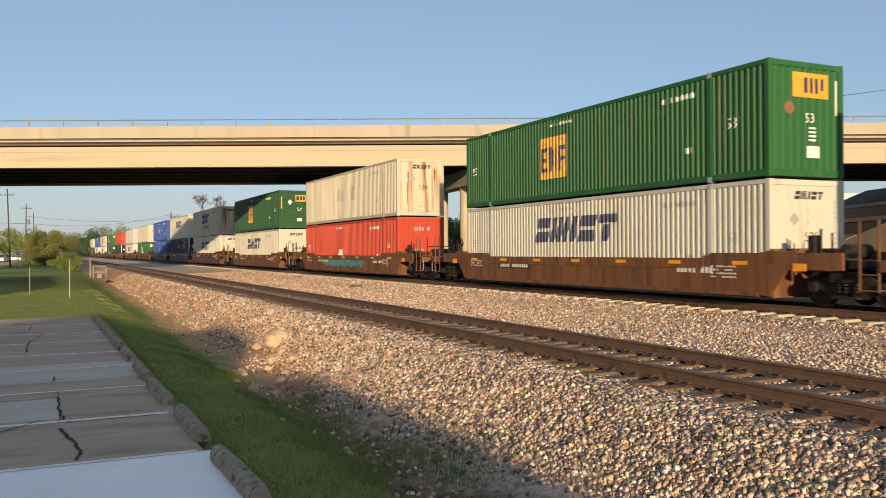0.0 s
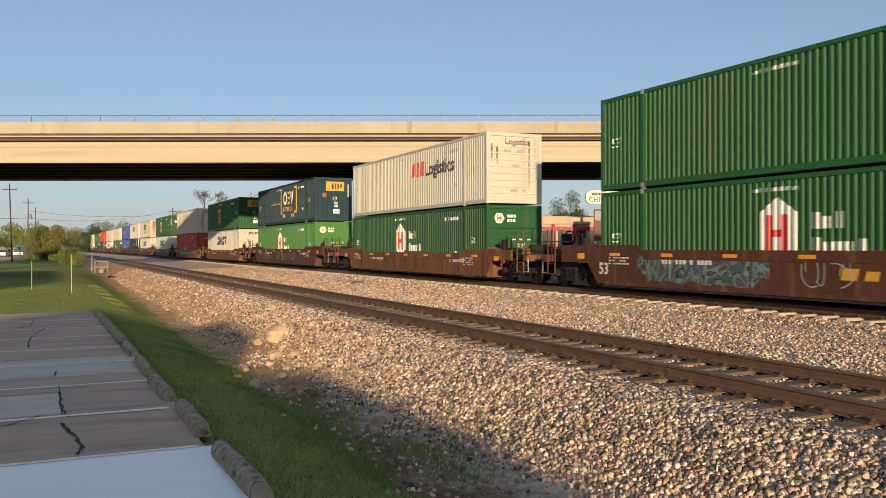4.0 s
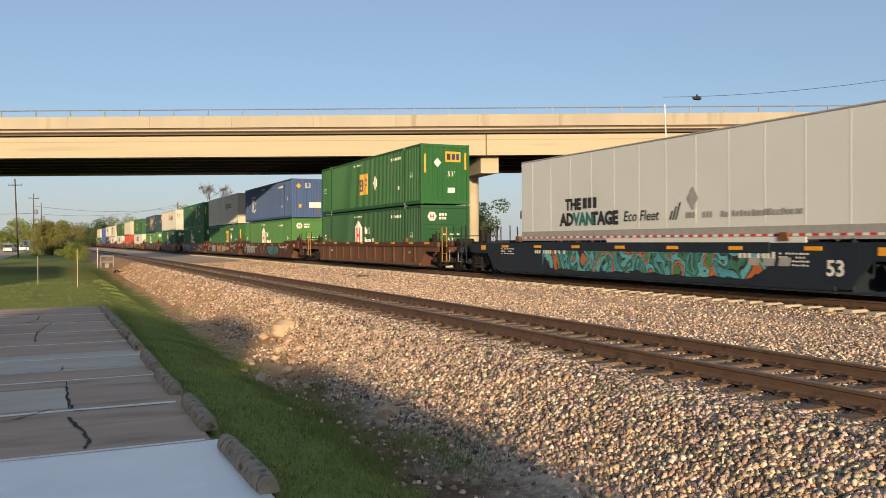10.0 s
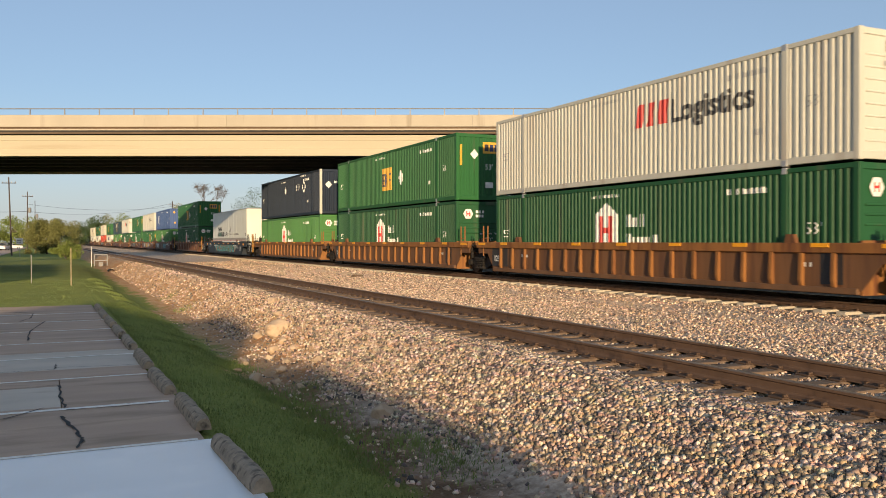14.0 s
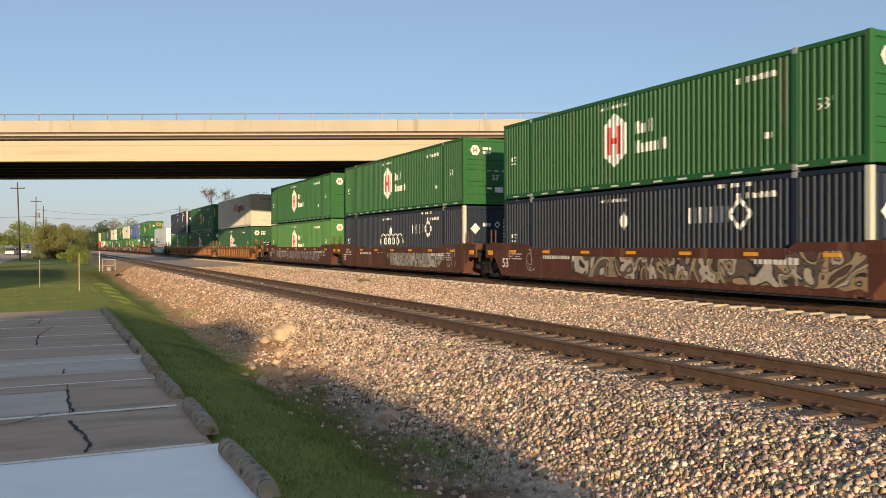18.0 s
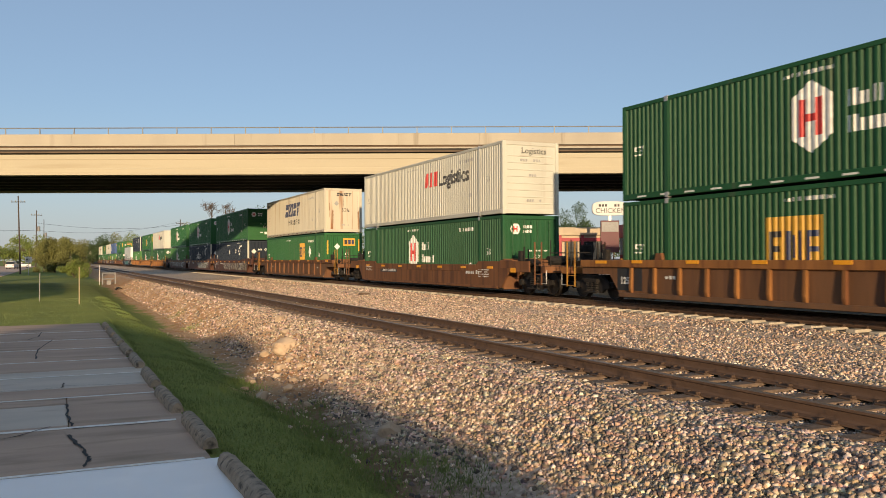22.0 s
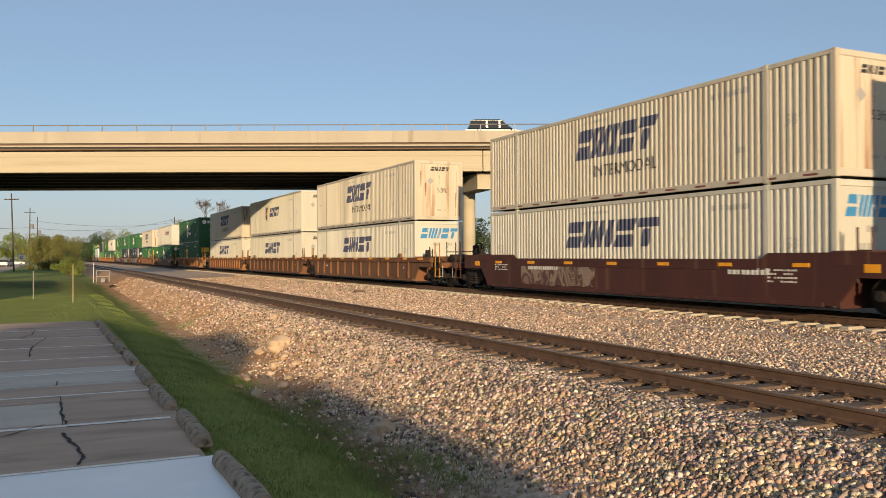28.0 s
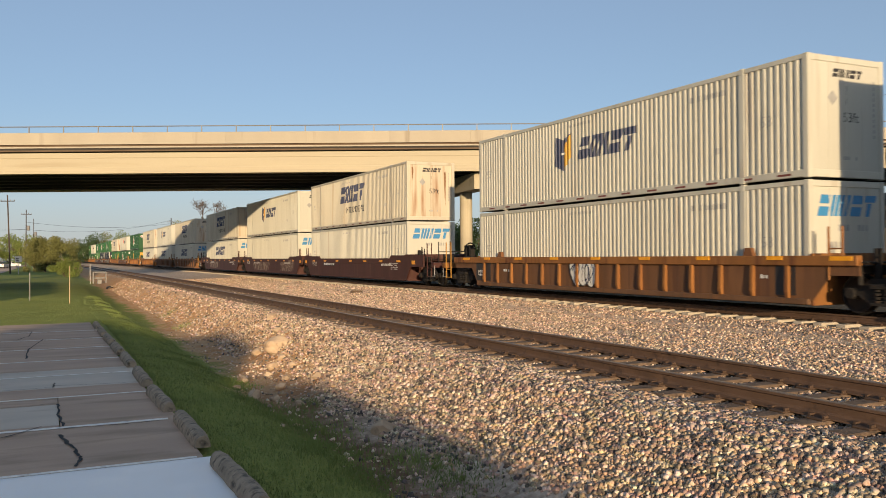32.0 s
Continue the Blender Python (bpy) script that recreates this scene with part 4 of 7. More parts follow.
def clusters(key, polys, gap=.16):
    """Polygons gathered into the marks that stand apart from one another."""
    if key in CLUSTER:
        return CLUSTER[key]
    out = []
    for poly, mi in polys:
        us, vs = [p[0] for p in poly], [p[1] for p in poly]
        box, group = [min(us), max(us), min(vs), max(vs)], [(poly, mi)]
        rest = []
        for b, g in out:
            if b[0] - gap < box[1] and box[0] < b[1] + gap and b[2] - gap < box[3] and box[2] < b[3] + gap:
                box = [min(b[0], box[0]), max(b[1], box[1]), min(b[2], box[2]), max(b[3], box[3])]
                group = g + group
            else:
                rest.append((b, g))
        out = rest + [(box, group)]
    CLUSTER[key] = [g for b, g in out]
    return CLUSTER[key]


def decal_side(key, polys, slots, at):
    """Paint on the near side: polygons cut along the ribs and laid on them. at = (distance from near end of the left edge, height)."""
    k = (key, slots)
    if k in DECAL:
        return DECAL[k]
    bm = bmesh.new()
    lo, hi = 1e9, -1e9
    for poly, mi in polys:
        vs = []
        for u, v in poly:
            y = at[0] - u
            lo, hi = min(lo, y), max(hi, y)
            vs.append(bm.verts.new((y, v + at[1], 0.0006 * mi)))
        try:
            bm.faces.new(vs).material_index = mi
        except ValueError:
            pass
    for y in RIB_Y:
        if lo < y < hi:
            bmesh.ops.bisect_plane(bm, geom=bm.verts[:] + bm.edges[:] + bm.faces[:], plane_co=(y, 0, 0), plane_no=(1, 0, 0))
    for v in bm.verts:
        y, z, d = v.co
        v.co = (-CW + 0.006 + rib_depth(y) - d * 3 - 0.0, y, z)
    for f in bm.faces:
        f.normal_update()
        if f.normal.x > 0:
            f.normal_flip()
    me = bpy.data.meshes.new("lettering")
    bm.to_mesh(me)
    bm.free()
    for s in slots:
        me.materials.append(M[s])
    DECAL[k] = me
    return me


def decal_end(key, polys, slots, y):
    """Paint on the near end wall; u across to the right from the middle, v up."""
    k = ("end", key, slots, y)
    if k not in DECAL:
        g = Geo()
        for poly, mi in polys:
            g.face([(u, y - 0.0015 * mi, v) for u, v in poly], mi)
        DECAL[k] = g.data("end_lettering", [M[s] for s in slots])
    return DECAL[k]


def lock_rod_geo():
    g = Geo()
    g.tube((0, 0.02, 0.22), (0, 0.02, CH - 0.2), 0.022, n=6)
    for z in (0.3, 0.9, 1.6, 2.3, CH - 0.32):
        g.box(-0.05, 0.05, 0.0, 0.045, z, z + 0.07, 0.006)
    g.box(0.0, 0.28, -0.015, 0.01, 1.15, 1.19, 0.004)
    return g


def end_marks(kind, seed):
    if kind == "gold_square":
        return [rect(.0, .82, 2.05, 2.55, 0), rect(.08, .28, 2.15, 2.45, 1), rect(.34, .52, 2.15, 2.45, 2), rect(.58, .74, 2.15, 2.45, 2), rect(-1.12, -1.02, 1.5, 2.4, 0), rect(1.03, 1.13, 1.7, 2.5, 0),
                ([(-.62, 2.0), (-.42, 2.22), (-.22, 2.0), (-.42, 1.78)], 3), rect(.12, .5, .55, .8, 3)] + text_polys("53'", .34, 3, .1, 1.35), ("ink_gold", "ink_black", "ink_blue", "ink_white")
    if kind == "gold_block":
        return [rect(-.5, .75, 2.0, 2.62, 0), rect(-.1, .02, 2.12, 2.5, 2), rect(.1, .2, 2.12, 2.5, 2), rect(.28, .38, 2.12, 2.5, 2), rect(.48, .58, 2.2, 2.5, 2), disc(-.62, 1.72, .17, 3), rect(-.02, .42, .5, .8, 1), rect(1.0, 1.06, 1.6, 2.5, 1)] + text_polys("53", .34, 1, -.08, 1.38) + [rect(.06, .3, .92 + .1 * k, .97 + .1 * k, 1) for k in range(4)], ("ink_gold", "ink_white", "ink_blue", "rust")
    if kind == "gold_door":
        return [rect(-1.05, -.15, 1.75, 2.3, 0)] + bars(-.95, -.1, 1.2, 1.32, 6, 1) + bars(-.95, -.1, 1.0, 1.1, 6, 1) + text_polys("53'", .3, 1, -1.0, .45) + bars(.3, .9, 2.2, 2.35, 4, 1) + bars(.3, .9, 1.95, 2.1, 6, 1), ("ink_gold", "ink_white")
    if kind == "house":
        return [disc(-.72, 2.35, .24, 0, 6), rect(-.82, -.77, 2.24, 2.46, 1), rect(-.67, -.62, 2.24, 2.46, 1), rect(-.77, -.67, 2.32, 2.38, 1)] + bars(-.35, .25, 2.38, 2.5, 4, 0) + bars(-.35, .35, 2.2, 2.32, 5, 0) + \
            bars(-.15, .75, 1.46, 1.52, 12, 0) + text_polys("53'", .32, 0, .1, 1.1) + [rect(-.15, .1, .68, .76, 0), rect(.25, .65, .55, .78, 0)], ("ink_white", "ink_red")
    if kind == "words":
        return text_polys("Logistics", .34, 0, -.45, 2.42) + bars(-.2, .5, .5, .6, 6, 1) + bars(-.5, .6, 2.1, 2.2, 9, 1) + bars(-.1, .4, 1.5, 1.6, 4, 1), ("ink_black", "ink_grey")
    if kind == "slant":
        return [([(u - .45, v + 2.4) for u, v in f], m) for f, m in slant_mark(1.0, .2, 0)] + text_polys("53ft", .34, 0, -.1, 1.35) + \
            [rect(-.02, .03, 2.0, 2.2, 0), rect(-.02, .03, 1.75, 1.92, 0), ([(-.62, 1.9), (-.45, 2.08), (-.28, 1.9), (-.45, 1.72)], 1)] + bars(-.1, .4, .45, .53, 6, 1) + [rect(.95, 1.0, 1.0 + .13 * k, 1.08 + .13 * k, 1) for k in range(11)], ("ink_black", "ink_grey")
    if kind == "big_slant":
        return [([(u - 1.0, v + 2.05) for u, v in f], m) for f, m in slant_mark(1.9, .5, 0)] + bars(-.3, .9, 1.7, 1.85, 9, 1) + bars(-.6, .2, 1.3, 1.45, 5, 1), ("ink_sky", "ink_grey")
    if kind == "ring_bar":
        return bars(-.35, .2, 2.0, 2.15, 4, 0) + ring(.36, 2.08, .15, .06, 0, 4) + [([(-.95, 1.9), (-.72, 2.15), (-.49, 1.9), (-.72, 1.65)], 0)] + [rect(.66, .76, 1.2 + .15 * k, 1.29 + .15 * k, 0) for k in range(8)], ("ink_white",)
    if kind == "box_arch":
        return text_polys("53", .5, 0, -.3, 2.2) + [disc(-.75, 2.35, .2, 1, 4), rect(.05, .95, .75, 1.15, 0), rect(-.75, -.55, .75, 1.0, 1)], ("ink_white", "ink_gold")
    return bars(-.4, .5, 2.2, 2.4, 6, 0, 0, seed) + bars(-.4, .3, 1.2, 1.3, 5, 0, 0, seed), ("ink_grey",)


def container(paint_key, mark, end_style, end_kind, label, seed=0, rusty=False, pale_post=False):
    """A 53-foot domestic container with corrugated sides; its near end lies at y = 0."""
    c = thing("shipping_container", label, "container", "containers on the train")
    near_wall = None
    for s in (-1, 1):
        wall = part("side_wall", shared(("side", s), lambda: side_geo(s), paint_key, "side_wall"), None, c)
        near_wall = wall if s < 0 else near_wall
        part("top_rail", shared(("trail", s), lambda: Geo().box(min(s * (CW - .09), s * CW), max(s * (CW - .09), s * CW), 0.02, CL - .02, 2.77, CH - .01, .01), paint_key, "top_rail"), None, c)
        part("bottom_rail", shared(("brail", s), lambda: Geo().box(min(s * (CW - .1), s * CW), max(s * (CW - .1), s * CW), 0.02, CL - .02, .02, .19, .012), paint_key, "bottom_rail"), None, c)
        for y in (2.04, 14.11):
            post = Geo().box(min(s * (CW - .1), s * (CW + .004)), max(s * (CW - .1), s * (CW + .004)), -.09, .09, 0, CH, .012)
            part("post", shared(("post", s), lambda: post, paint_key, "post"), None, c, loc=(0, y, 0))
            fit = Geo().box(min(s * (CW - .12), s * (CW + .010)), max(s * (CW - .12), s * (CW + .010)), -.085, .085, 0, .165, .015)
            for z in (-.012, CH - .153):
                part("lifting_fitting", shared(("fit", s), lambda: fit, "galv" if seed % 3 else paint_key, "lifting_fitting"), None, c, loc=(0, y, z))
        for y in (0.0, CL - .16):
            p2 = Geo().box(min(s * (CW - .15), s * (CW + .003)), max(s * (CW - .15), s * (CW + .003)), 0, .16, 0, CH, .015)
            part("corner_post", shared(("cpost", s), lambda: p2, "white" if pale_post and y == 0 else paint_key, "corner_post"), None, c, loc=(0, y, 0))
    part("roof", shared("roof", lambda: Geo().box(-CW + .08, CW - .08, .04, CL - .04, CH - .06, CH - .025, .005), paint_key, "roof"), None, c)
    part("underframe", shared("under", lambda: Geo().box(-CW + .1, CW - .1, .1, CL - .1, .03, .14), "iron", "underframe"), None, c)
    near_end = part("door" if end_style == "door" else "end_wall", shared(("end", end_style), lambda: end_geo(end_style), "cream_door" if rusty else paint_key, "end_wall"), None, c)
    if end_style == "door":
        door2 = part("door", shared("door2", lambda: door_geo(1), "cream_door" if rusty else paint_key, "door"), None, c)
    for z in {"panel": (0.45, 0.8, 1.0, 1.5, 1.72, 1.94), "lines": [0.4 + 0.27 * i for i in range(8)]}.get(end_style, ()):
        part("ridge", shared("ridge", lambda: Geo().box(-CW + .24, CW - .24, .018, .05, 0, .045, .01), paint_key, "ridge"), None, near_end, loc=(0, 0, z))
    part("end_header", shared("ehead", lambda: Geo().box(-CW + .14, CW - .14, .01, .12, CH - .16, CH - .01, .012), paint_key, "end_header"), None, c)
    part("end_sill", shared("esill2", lambda: Geo().box(-CW + .14, CW - .14, .01, .12, .02, .2, .012), paint_key, "end_sill"), None, c)
    part("far_end_wall", shared("fend", lambda: Geo().box(-CW + .14, CW - .14, CL - .1, CL - .03, .02, CH - .02), paint_key, "far_end_wall"), None, c)
    if end_style == "flat":
        for x in (-.58, 0, .58):
            part("seam", shared("seam", lambda: Geo().box(-.02, .02, .030, .035, .2, CH - .17, .002), paint_key, "seam"), None, near_end, loc=(x, 0, 0))
    if end_style == "door":
        for x in (-.85, -.3, .3, .85):
            part("lock_rod", shared("rod", lock_rod_geo, "galv" if paint_key in ("white", "cream", "grey_white") else paint_key, "lock_rod"), None, near_end if x < 0 else door2, loc=(x, -0.005, 0))
    if mark:
        polys, slots, at = logo(mark)
        for k, piece in enumerate(clusters(mark, polys)):
            part("lettering", decal_side((mark, k), piece, slots, at), None, near_wall, "painted company mark" if k == 0 else "")
    if mark in ("slant_word", "crest_slant"):
        g = Geo()
        for k in range(13):
            y = .5 + 1.2 * k
            g.face([(-CW - .003, y, .07), (-CW - .003, y, .12), (-CW - .003, y + .42, .12), (-CW - .003, y + .42, .07)], k % 2)
        part("reflective_tape", shared("stape", lambda: g, "ink_maroon", "reflective_tape"), None, c)["kind"] = "stuff"
    if mark == "house":
        g = Geo()
        for k in range(15):
            g.face([(-CW - .003, .6 + 1.03 * k, .06), (-CW - .003, .6 + 1.03 * k, .11), (-CW - .003, 1.0 + 1.03 * k, .11), (-CW - .003, 1.0 + 1.03 * k, .06)])
        part("reflective_tape", shared("htape", lambda: g, "ink_white", "reflective_tape"), None, c)["kind"] = "stuff"
    ink = "ink_white" if paint_key not in ("white", "cream", "grey_white") else "ink_grey"
    sm = text_polys("53'", .40, 0, 0, 0)
    if paint_key != "navy":
        part("size_mark", decal_side("size", sm, (ink,), (1.45, 1.32)), None, near_wall)["kind"] = "stuff"
    part("size_mark", decal_side("size_far", sm, (ink,), (15.6, 1.32)), None, near_wall)["kind"] = "stuff"
    part("painted_number", decal_side("nums", bars(0, 1.3, 0, .15, 24, 0) + bars(.9, 1.2, -1.5, -1.34, 6, 0), (ink,), (3.9, 2.35)), None, near_wall)["kind"] = "stuff"
    part("caption_stencil", decal_side("caps", bars(0, 1.5, 0, .10, 30, 0, 0, 5), (ink,), (9.9, 2.52)), None, near_wall)["kind"] = "stuff"
    if end_kind:
        polys, slots = end_marks(end_kind, seed)
        part("end_lettering", decal_end(end_kind, polys, slots, {"door": 0.03, "flat": 0.031}.get(end_style, 0.012)), None, near_end)["kind"] = "stuff"
    if paint_key == "navy" and seed == 25:
        loops, ph = [], 0
        for k in range(60):
            a, u = 2 * math.pi * k / 12, k / 59
            loops.append((2.9 * u - .26 * math.sin(a), .28 - .28 * math.cos(a)))
        polys = []
        for (ua, va), (ub, vb) in zip(loops, loops[1:]):
            d = Vector((ub - ua, vb - va)).normalized() * .03
            polys.append(([(ua - d.y, va + d.x), (ua + d.y, va - d.x), (ub + d.y, vb - d.x), (ub - d.y, vb + d.x)], 0))
        part("graffiti", decal_side("sprayed_loops", polys, ("ink_white",), (10.0, 1.22)), None, near_wall, "white sprayed loops")["kind"] = "stuff"
    if rusty or (mark == "red_words" and seed == 15):
        rng = random.Random(seed)
        g = Geo()
        for k in range(5):
            x = rng.choice((-.95, -.7, .75, .95)) + rng.uniform(-.1, .1)
            z1, h, w = rng.uniform(1.4, 2.7), rng.uniform(.6, 1.4), rng.uniform(.018, .055)
            yy = 0.036 - 0.0007 * k
            g.face([(x - w * .3, yy, z1 - h), (x + w * .2, yy, z1 - h * 1.1), (x + w, yy, z1 - h * .3), (x + w * .8, yy, z1), (x - w, yy, z1 - .05), (x - w * .9, yy, z1 - h * .5)])
        part("rust_streak", g, M["rust"], c, "brown rust streaks")["kind"] = "stuff"
    return c


# --- wells cars ---
def truck_parts(parent, y, tag=""):
    """One two-axle truck centred at y under a car: bolster with wheels, axles and side frames."""
    parent = part("truck", shared("bolster", lambda: Geo().box(-1.0, 1.0, -.2, .2, .5, .85, .03), "iron", "truck"), None, parent, loc=(0, y, 0))
    y = 0
    for ax in (-0.89, 0.89):
        for s in (-1, 1):
            w = Geo().rev([(.0, -.04), (.12, -.05), (.13, -.02), (.36, -.015), (.38, -.04), (.42, -.05), (.435, .05), (.47, .055), (.47, .085), (.37, .085), (.36, .02), (.12, .03), (0, .03)], (0, 0, 0), 0, 20)
            part("wheel", shared(("wheel", s), lambda: w if s < 0 else Geo().rev([(r, -a) for r, a in [(.0, -.04), (.12, -.05), (.13, -.02), (.36, -.015), (.38, -.04), (.42, -.05), (.435, .05), (.47, .055), (.47, .085), (.37, .085), (.36, .02), (.12, .03), (0, .03)]][::-1], (0, 0, 0), 0, 20), "wheel", "wheel"), None, parent, loc=(s * .78, y + ax, .485))
        part("axle", shared("axle", lambda: Geo().tube((-.78, 0, 0), (.78, 0, 0), .08, n=8), "iron", "axle"), None, parent, loc=(0, y + ax, .485))
    for s in (-1, 1):
        def frame_geo():
            g = Geo().prism([(-1.1, .42), (-1.1, .6), (-.72, .62), (-.42, .82), (.42, .82), (.72, .62), (1.1, .6), (1.1, .42), (.75, .45), (.42, .24), (-.42, .24), (-.75, .45)], 0, s * .98 - .06, s * .98 + .06)
            for ax in (-0.89, 0.89):
                g.tube((s * .95, ax, .485), (s * 1.13, ax, .485), .13, .11, 10)
            for k in (-.22, 0, .22):
                for z in (.3, .38, .46, .54):
                    g.tube((s * 1.06, k, z), (s * 1.06, k, z + .05), .085, n=8)
            g.box(min(s * .9, s * 1.16), max(s * .9, s * 1.16), -.36, .36, .24, .3, .01).box(min(s * .9, s * 1.16), max(s * .9, s * 1.16), -.36, .36, .6, .7, .01)
            return g
        part("side_frame", shared(("sframe", s), frame_geo, "iron", "side_frame"), None, parent, loc=(0, y, .02))


SILL = 1.30


def plate_side(s, lo_y, hi_y, top=1.46, sill=SILL):
    """Smooth side plate of a bathtub well, cut back above the trucks, raised at its ends."""
    o = s * 1.36
    poly = [(lo_y, .9), (-.6, .9), (-.05, .26), (CL + .05, .26), (CL + .6, .9), (hi_y, .9), (hi_y, top), (CL - 1.9, top), (CL - 2.15, sill), (2.15, sill), (1.9, top), (lo_y, top)]
    return Geo().prism(poly, 0, o - .035, o + .035)


def flange_geo(s, y, z0, z1):
    o = s * 1.36
    return Geo().box(min(o - s * .1, o + s * .05), max(o - s * .1, o + s * .05), y, CL - y, z0, z1, .012)


def ribbed_side(s, lo_y, hi_y):
    """Web of the well side."""
    o = s * 1.34
    return Geo().prism([(lo_y, .9), (-.6, .9), (-.1, .3), (CL + .1, .3), (CL + .6, .9), (hi_y, .9), (hi_y, 1.22), (lo_y, 1.22)], 0, o - .02, o + .02)


def chord_geo(s, lo_y, hi_y):
    o = s * 1.34
    return Geo().box(min(o - s * .08, o + s * .1), max(o - s * .08, o + s * .1), lo_y, hi_y, 1.12, 1.35, .015)


def sill_geo(s):
    o = s * 1.34
    return Geo().box(min(o - s * .06, o + s * .09), max(o - s * .06, o + s * .09), -.05, CL + .05, .22, .36, .012)


def rib_geo(s):
    o = s * 1.34
    return Geo().prism([(o + s * .02, .36), (o + s * .09, .36), (o + s * .13, .5), (o + s * .10, 1.12), (o + s * .02, 1.12)], 1, -.045, .045)


def ladder_geo(s, h0, h1):
    g = Geo()
    for x in (-.23, .23):
        g.box(x - .024, x + .024, -.02, .02, h0, h1, .006)
    for z in (h0 + .02, h0 + .36):
        g.box(-.23, .23, -.015, .015, z, z + .03, .005)
    return g


def well_car(style, mat, label, near_end, far_end, seed):
    """near_end and far_end: 'c' coupled with its own truck, 'a' shared truck at a joint."""
    car = thing("well_car", label, "freight car", "cars of the train")
    rng = random.Random(seed)
    lo_y, hi_y = -2.1 if near_end == "c" else -1.35, CL + (2.1 if far_end == "c" else 1.35)
    side = plate_side if style == "plate" else ribbed_side
    drop = .15 if style == "plate" and mat == "car_rusty" else 0
    for s in (-1, 1):
        part("side_sill", shared((style, s, mat == "car_slate", drop, near_end, far_end), lambda: side(s, lo_y, hi_y, 1.305) if mat == "car_slate" else side(s, lo_y, hi_y, 1.30, SILL - drop) if drop else side(s, lo_y, hi_y), mat if style == "plate" else "web_orange_shaded" if mat == "car_orange" else "web_brown", "side_sill"), None, car)
        if style == "plate":
            part("top_flange", shared(("tfl", s, drop), lambda: flange_geo(s, 2.2, SILL - drop - .27, SILL - drop + .015), mat, "top_flange"), None, car)
            part("bottom_flange", shared(("bfl", s), lambda: flange_geo(s, .3, .22, .33), mat, "bottom_flange"), None, car)
        if style == "ribbed":
            part("top_chord", shared(("chord", s, near_end, far_end), lambda: chord_geo(s, lo_y, hi_y), mat, "top_chord"), None, car)
            part("bottom_sill", shared(("bsill", s), lambda: sill_geo(s), "web_brown", "bottom_sill"), None, car)
            for y in (-.95, CL + .95):
                part("end_stripe", shared(("stripe", s), lambda: Geo().box(min(s * 1.43, s * 1.446), max(s * 1.43, s * 1.446), -.3, .3, 1.235, 1.33, .003), "yellow", "end_stripe"), None, car, "yellow end stripe", loc=(0, y, 0))
            ribs = 12 if mat != "car_orange" else 18 if seed < 25 else 15
            for i in range(ribs):
                part("rib", shared(("rib", s), lambda: rib_geo(s), mat, "rib"), None, car, loc=(0, .55 + i * (CL - 1.1) / (ribs - 1), 0))
        for i in range(7):
            y = .9 + i * 2.4
            z = 1.12 - .8 * drop if style == "plate" else 1.245
            part("reflector", shared(("refl", s, style), lambda: Geo().box(min(s * 1.395, s * (1.418 if style == "plate" else 1.455)), max(s * 1.395, s * (1.418 if style == "plate" else 1.455)), -.24, .24, 0, .095, .004), "yellow", "reflector"), None, car, "yellow reflector plate", loc=(0, y, z))
    part("well_floor", shared("wfloor", lambda: Geo().box(-1.3, 1.3, .1, CL - .1, .2, .235), "iron", "well_floor"), None, car)
    for end, kind in ((0, near_end), (1, far_end)):
        m = 1 if end == 0 else -1
        y0 = 0.0 if end == 0 else CL
        reach = 3.42 if kind == "c" else 1.70
        def yy(d):
            return y0 - m * d
        def span(a, b):
            return min(yy(a), yy(b)), max(yy(a), yy(b))
        a, b = span(.12, reach)
        key = ("plat", kind, end)
        part("end_platform", shared(key, lambda: Geo().prism([(a, .92), (b, .92), (b, 1.12), (a, 1.12)], 0, -.62, .62), "iron", "end_platform"), None, car)
        part("bulkhead", shared(("bulk", end), lambda: Geo().box(-1.33, 1.33, *span(.05, .12), .2, 1.4, .01), mat, "bulkhead"), None, car)
        if kind == "c":
            part("end_sill", shared(("esill", end), lambda: Geo().box(-1.42, 1.42, *span(3.0, 3.3), .88, 1.12, .02), mat, "end_sill"), None, car)
            part("coupler", shared(("coup", end), lambda: Geo().box(-.12, .12, *span(3.2, 3.80), .74, .98, .04).box(-.2, .2, *span(3.62, 3.84), .70, 1.02, .05), "iron", "coupler"), None, car)
            truck_parts(car, yy(1.95))
            part("brake_cylinder", shared(("cyl", end), lambda: Geo().tube((-.95, yy(1.2), 1.25), (-.95, yy(1.9), 1.25), .14, n=10).tube((-.95, yy(1.9), 1.25), (-.95, yy(2.3), 1.25), .05, n=6), "iron", "brake_cylinder"), None, car)
            part("air_reservoir", shared(("resv", end), lambda: Geo().tube((.2, yy(.9), 1.32), (1.0, yy(.9), 1.32), .18, n=10), "iron", "air_reservoir"), None, car)
            part("valve_stand", shared(("valve", end), lambda: Geo().box(-1.2, -1.0, *span(1.0, 1.2), 1.1, 1.7, .02).tube((-1.1, yy(1.3), 1.1), (-1.1, yy(1.3), 1.85), .03, n=6).tube((-1.1, yy(1.6), 1.1), (-1.1, yy(1.6), 1.75), .025, n=6), "iron", "valve_stand"), None, car)
            part("air_hose", shared(("hose", end), lambda: Geo().tube((.3, yy(3.3), .9), (.35, yy(3.55), .6), .03, n=6).tube((.35, yy(3.55), .6), (.3, yy(3.78), .55), .03, n=6), "rubber", "air_hose"), None, car)
            for x in (-1.38, 1.38):
                part("ladder", shared(("lad", end), lambda: ladder_geo(1, .45, 2.0), "safety_yellow" if style == "ribbed" else mat, "ladder"), None, car, loc=(x, yy(2.75), 0), rot=(0, 0, radians(90)))
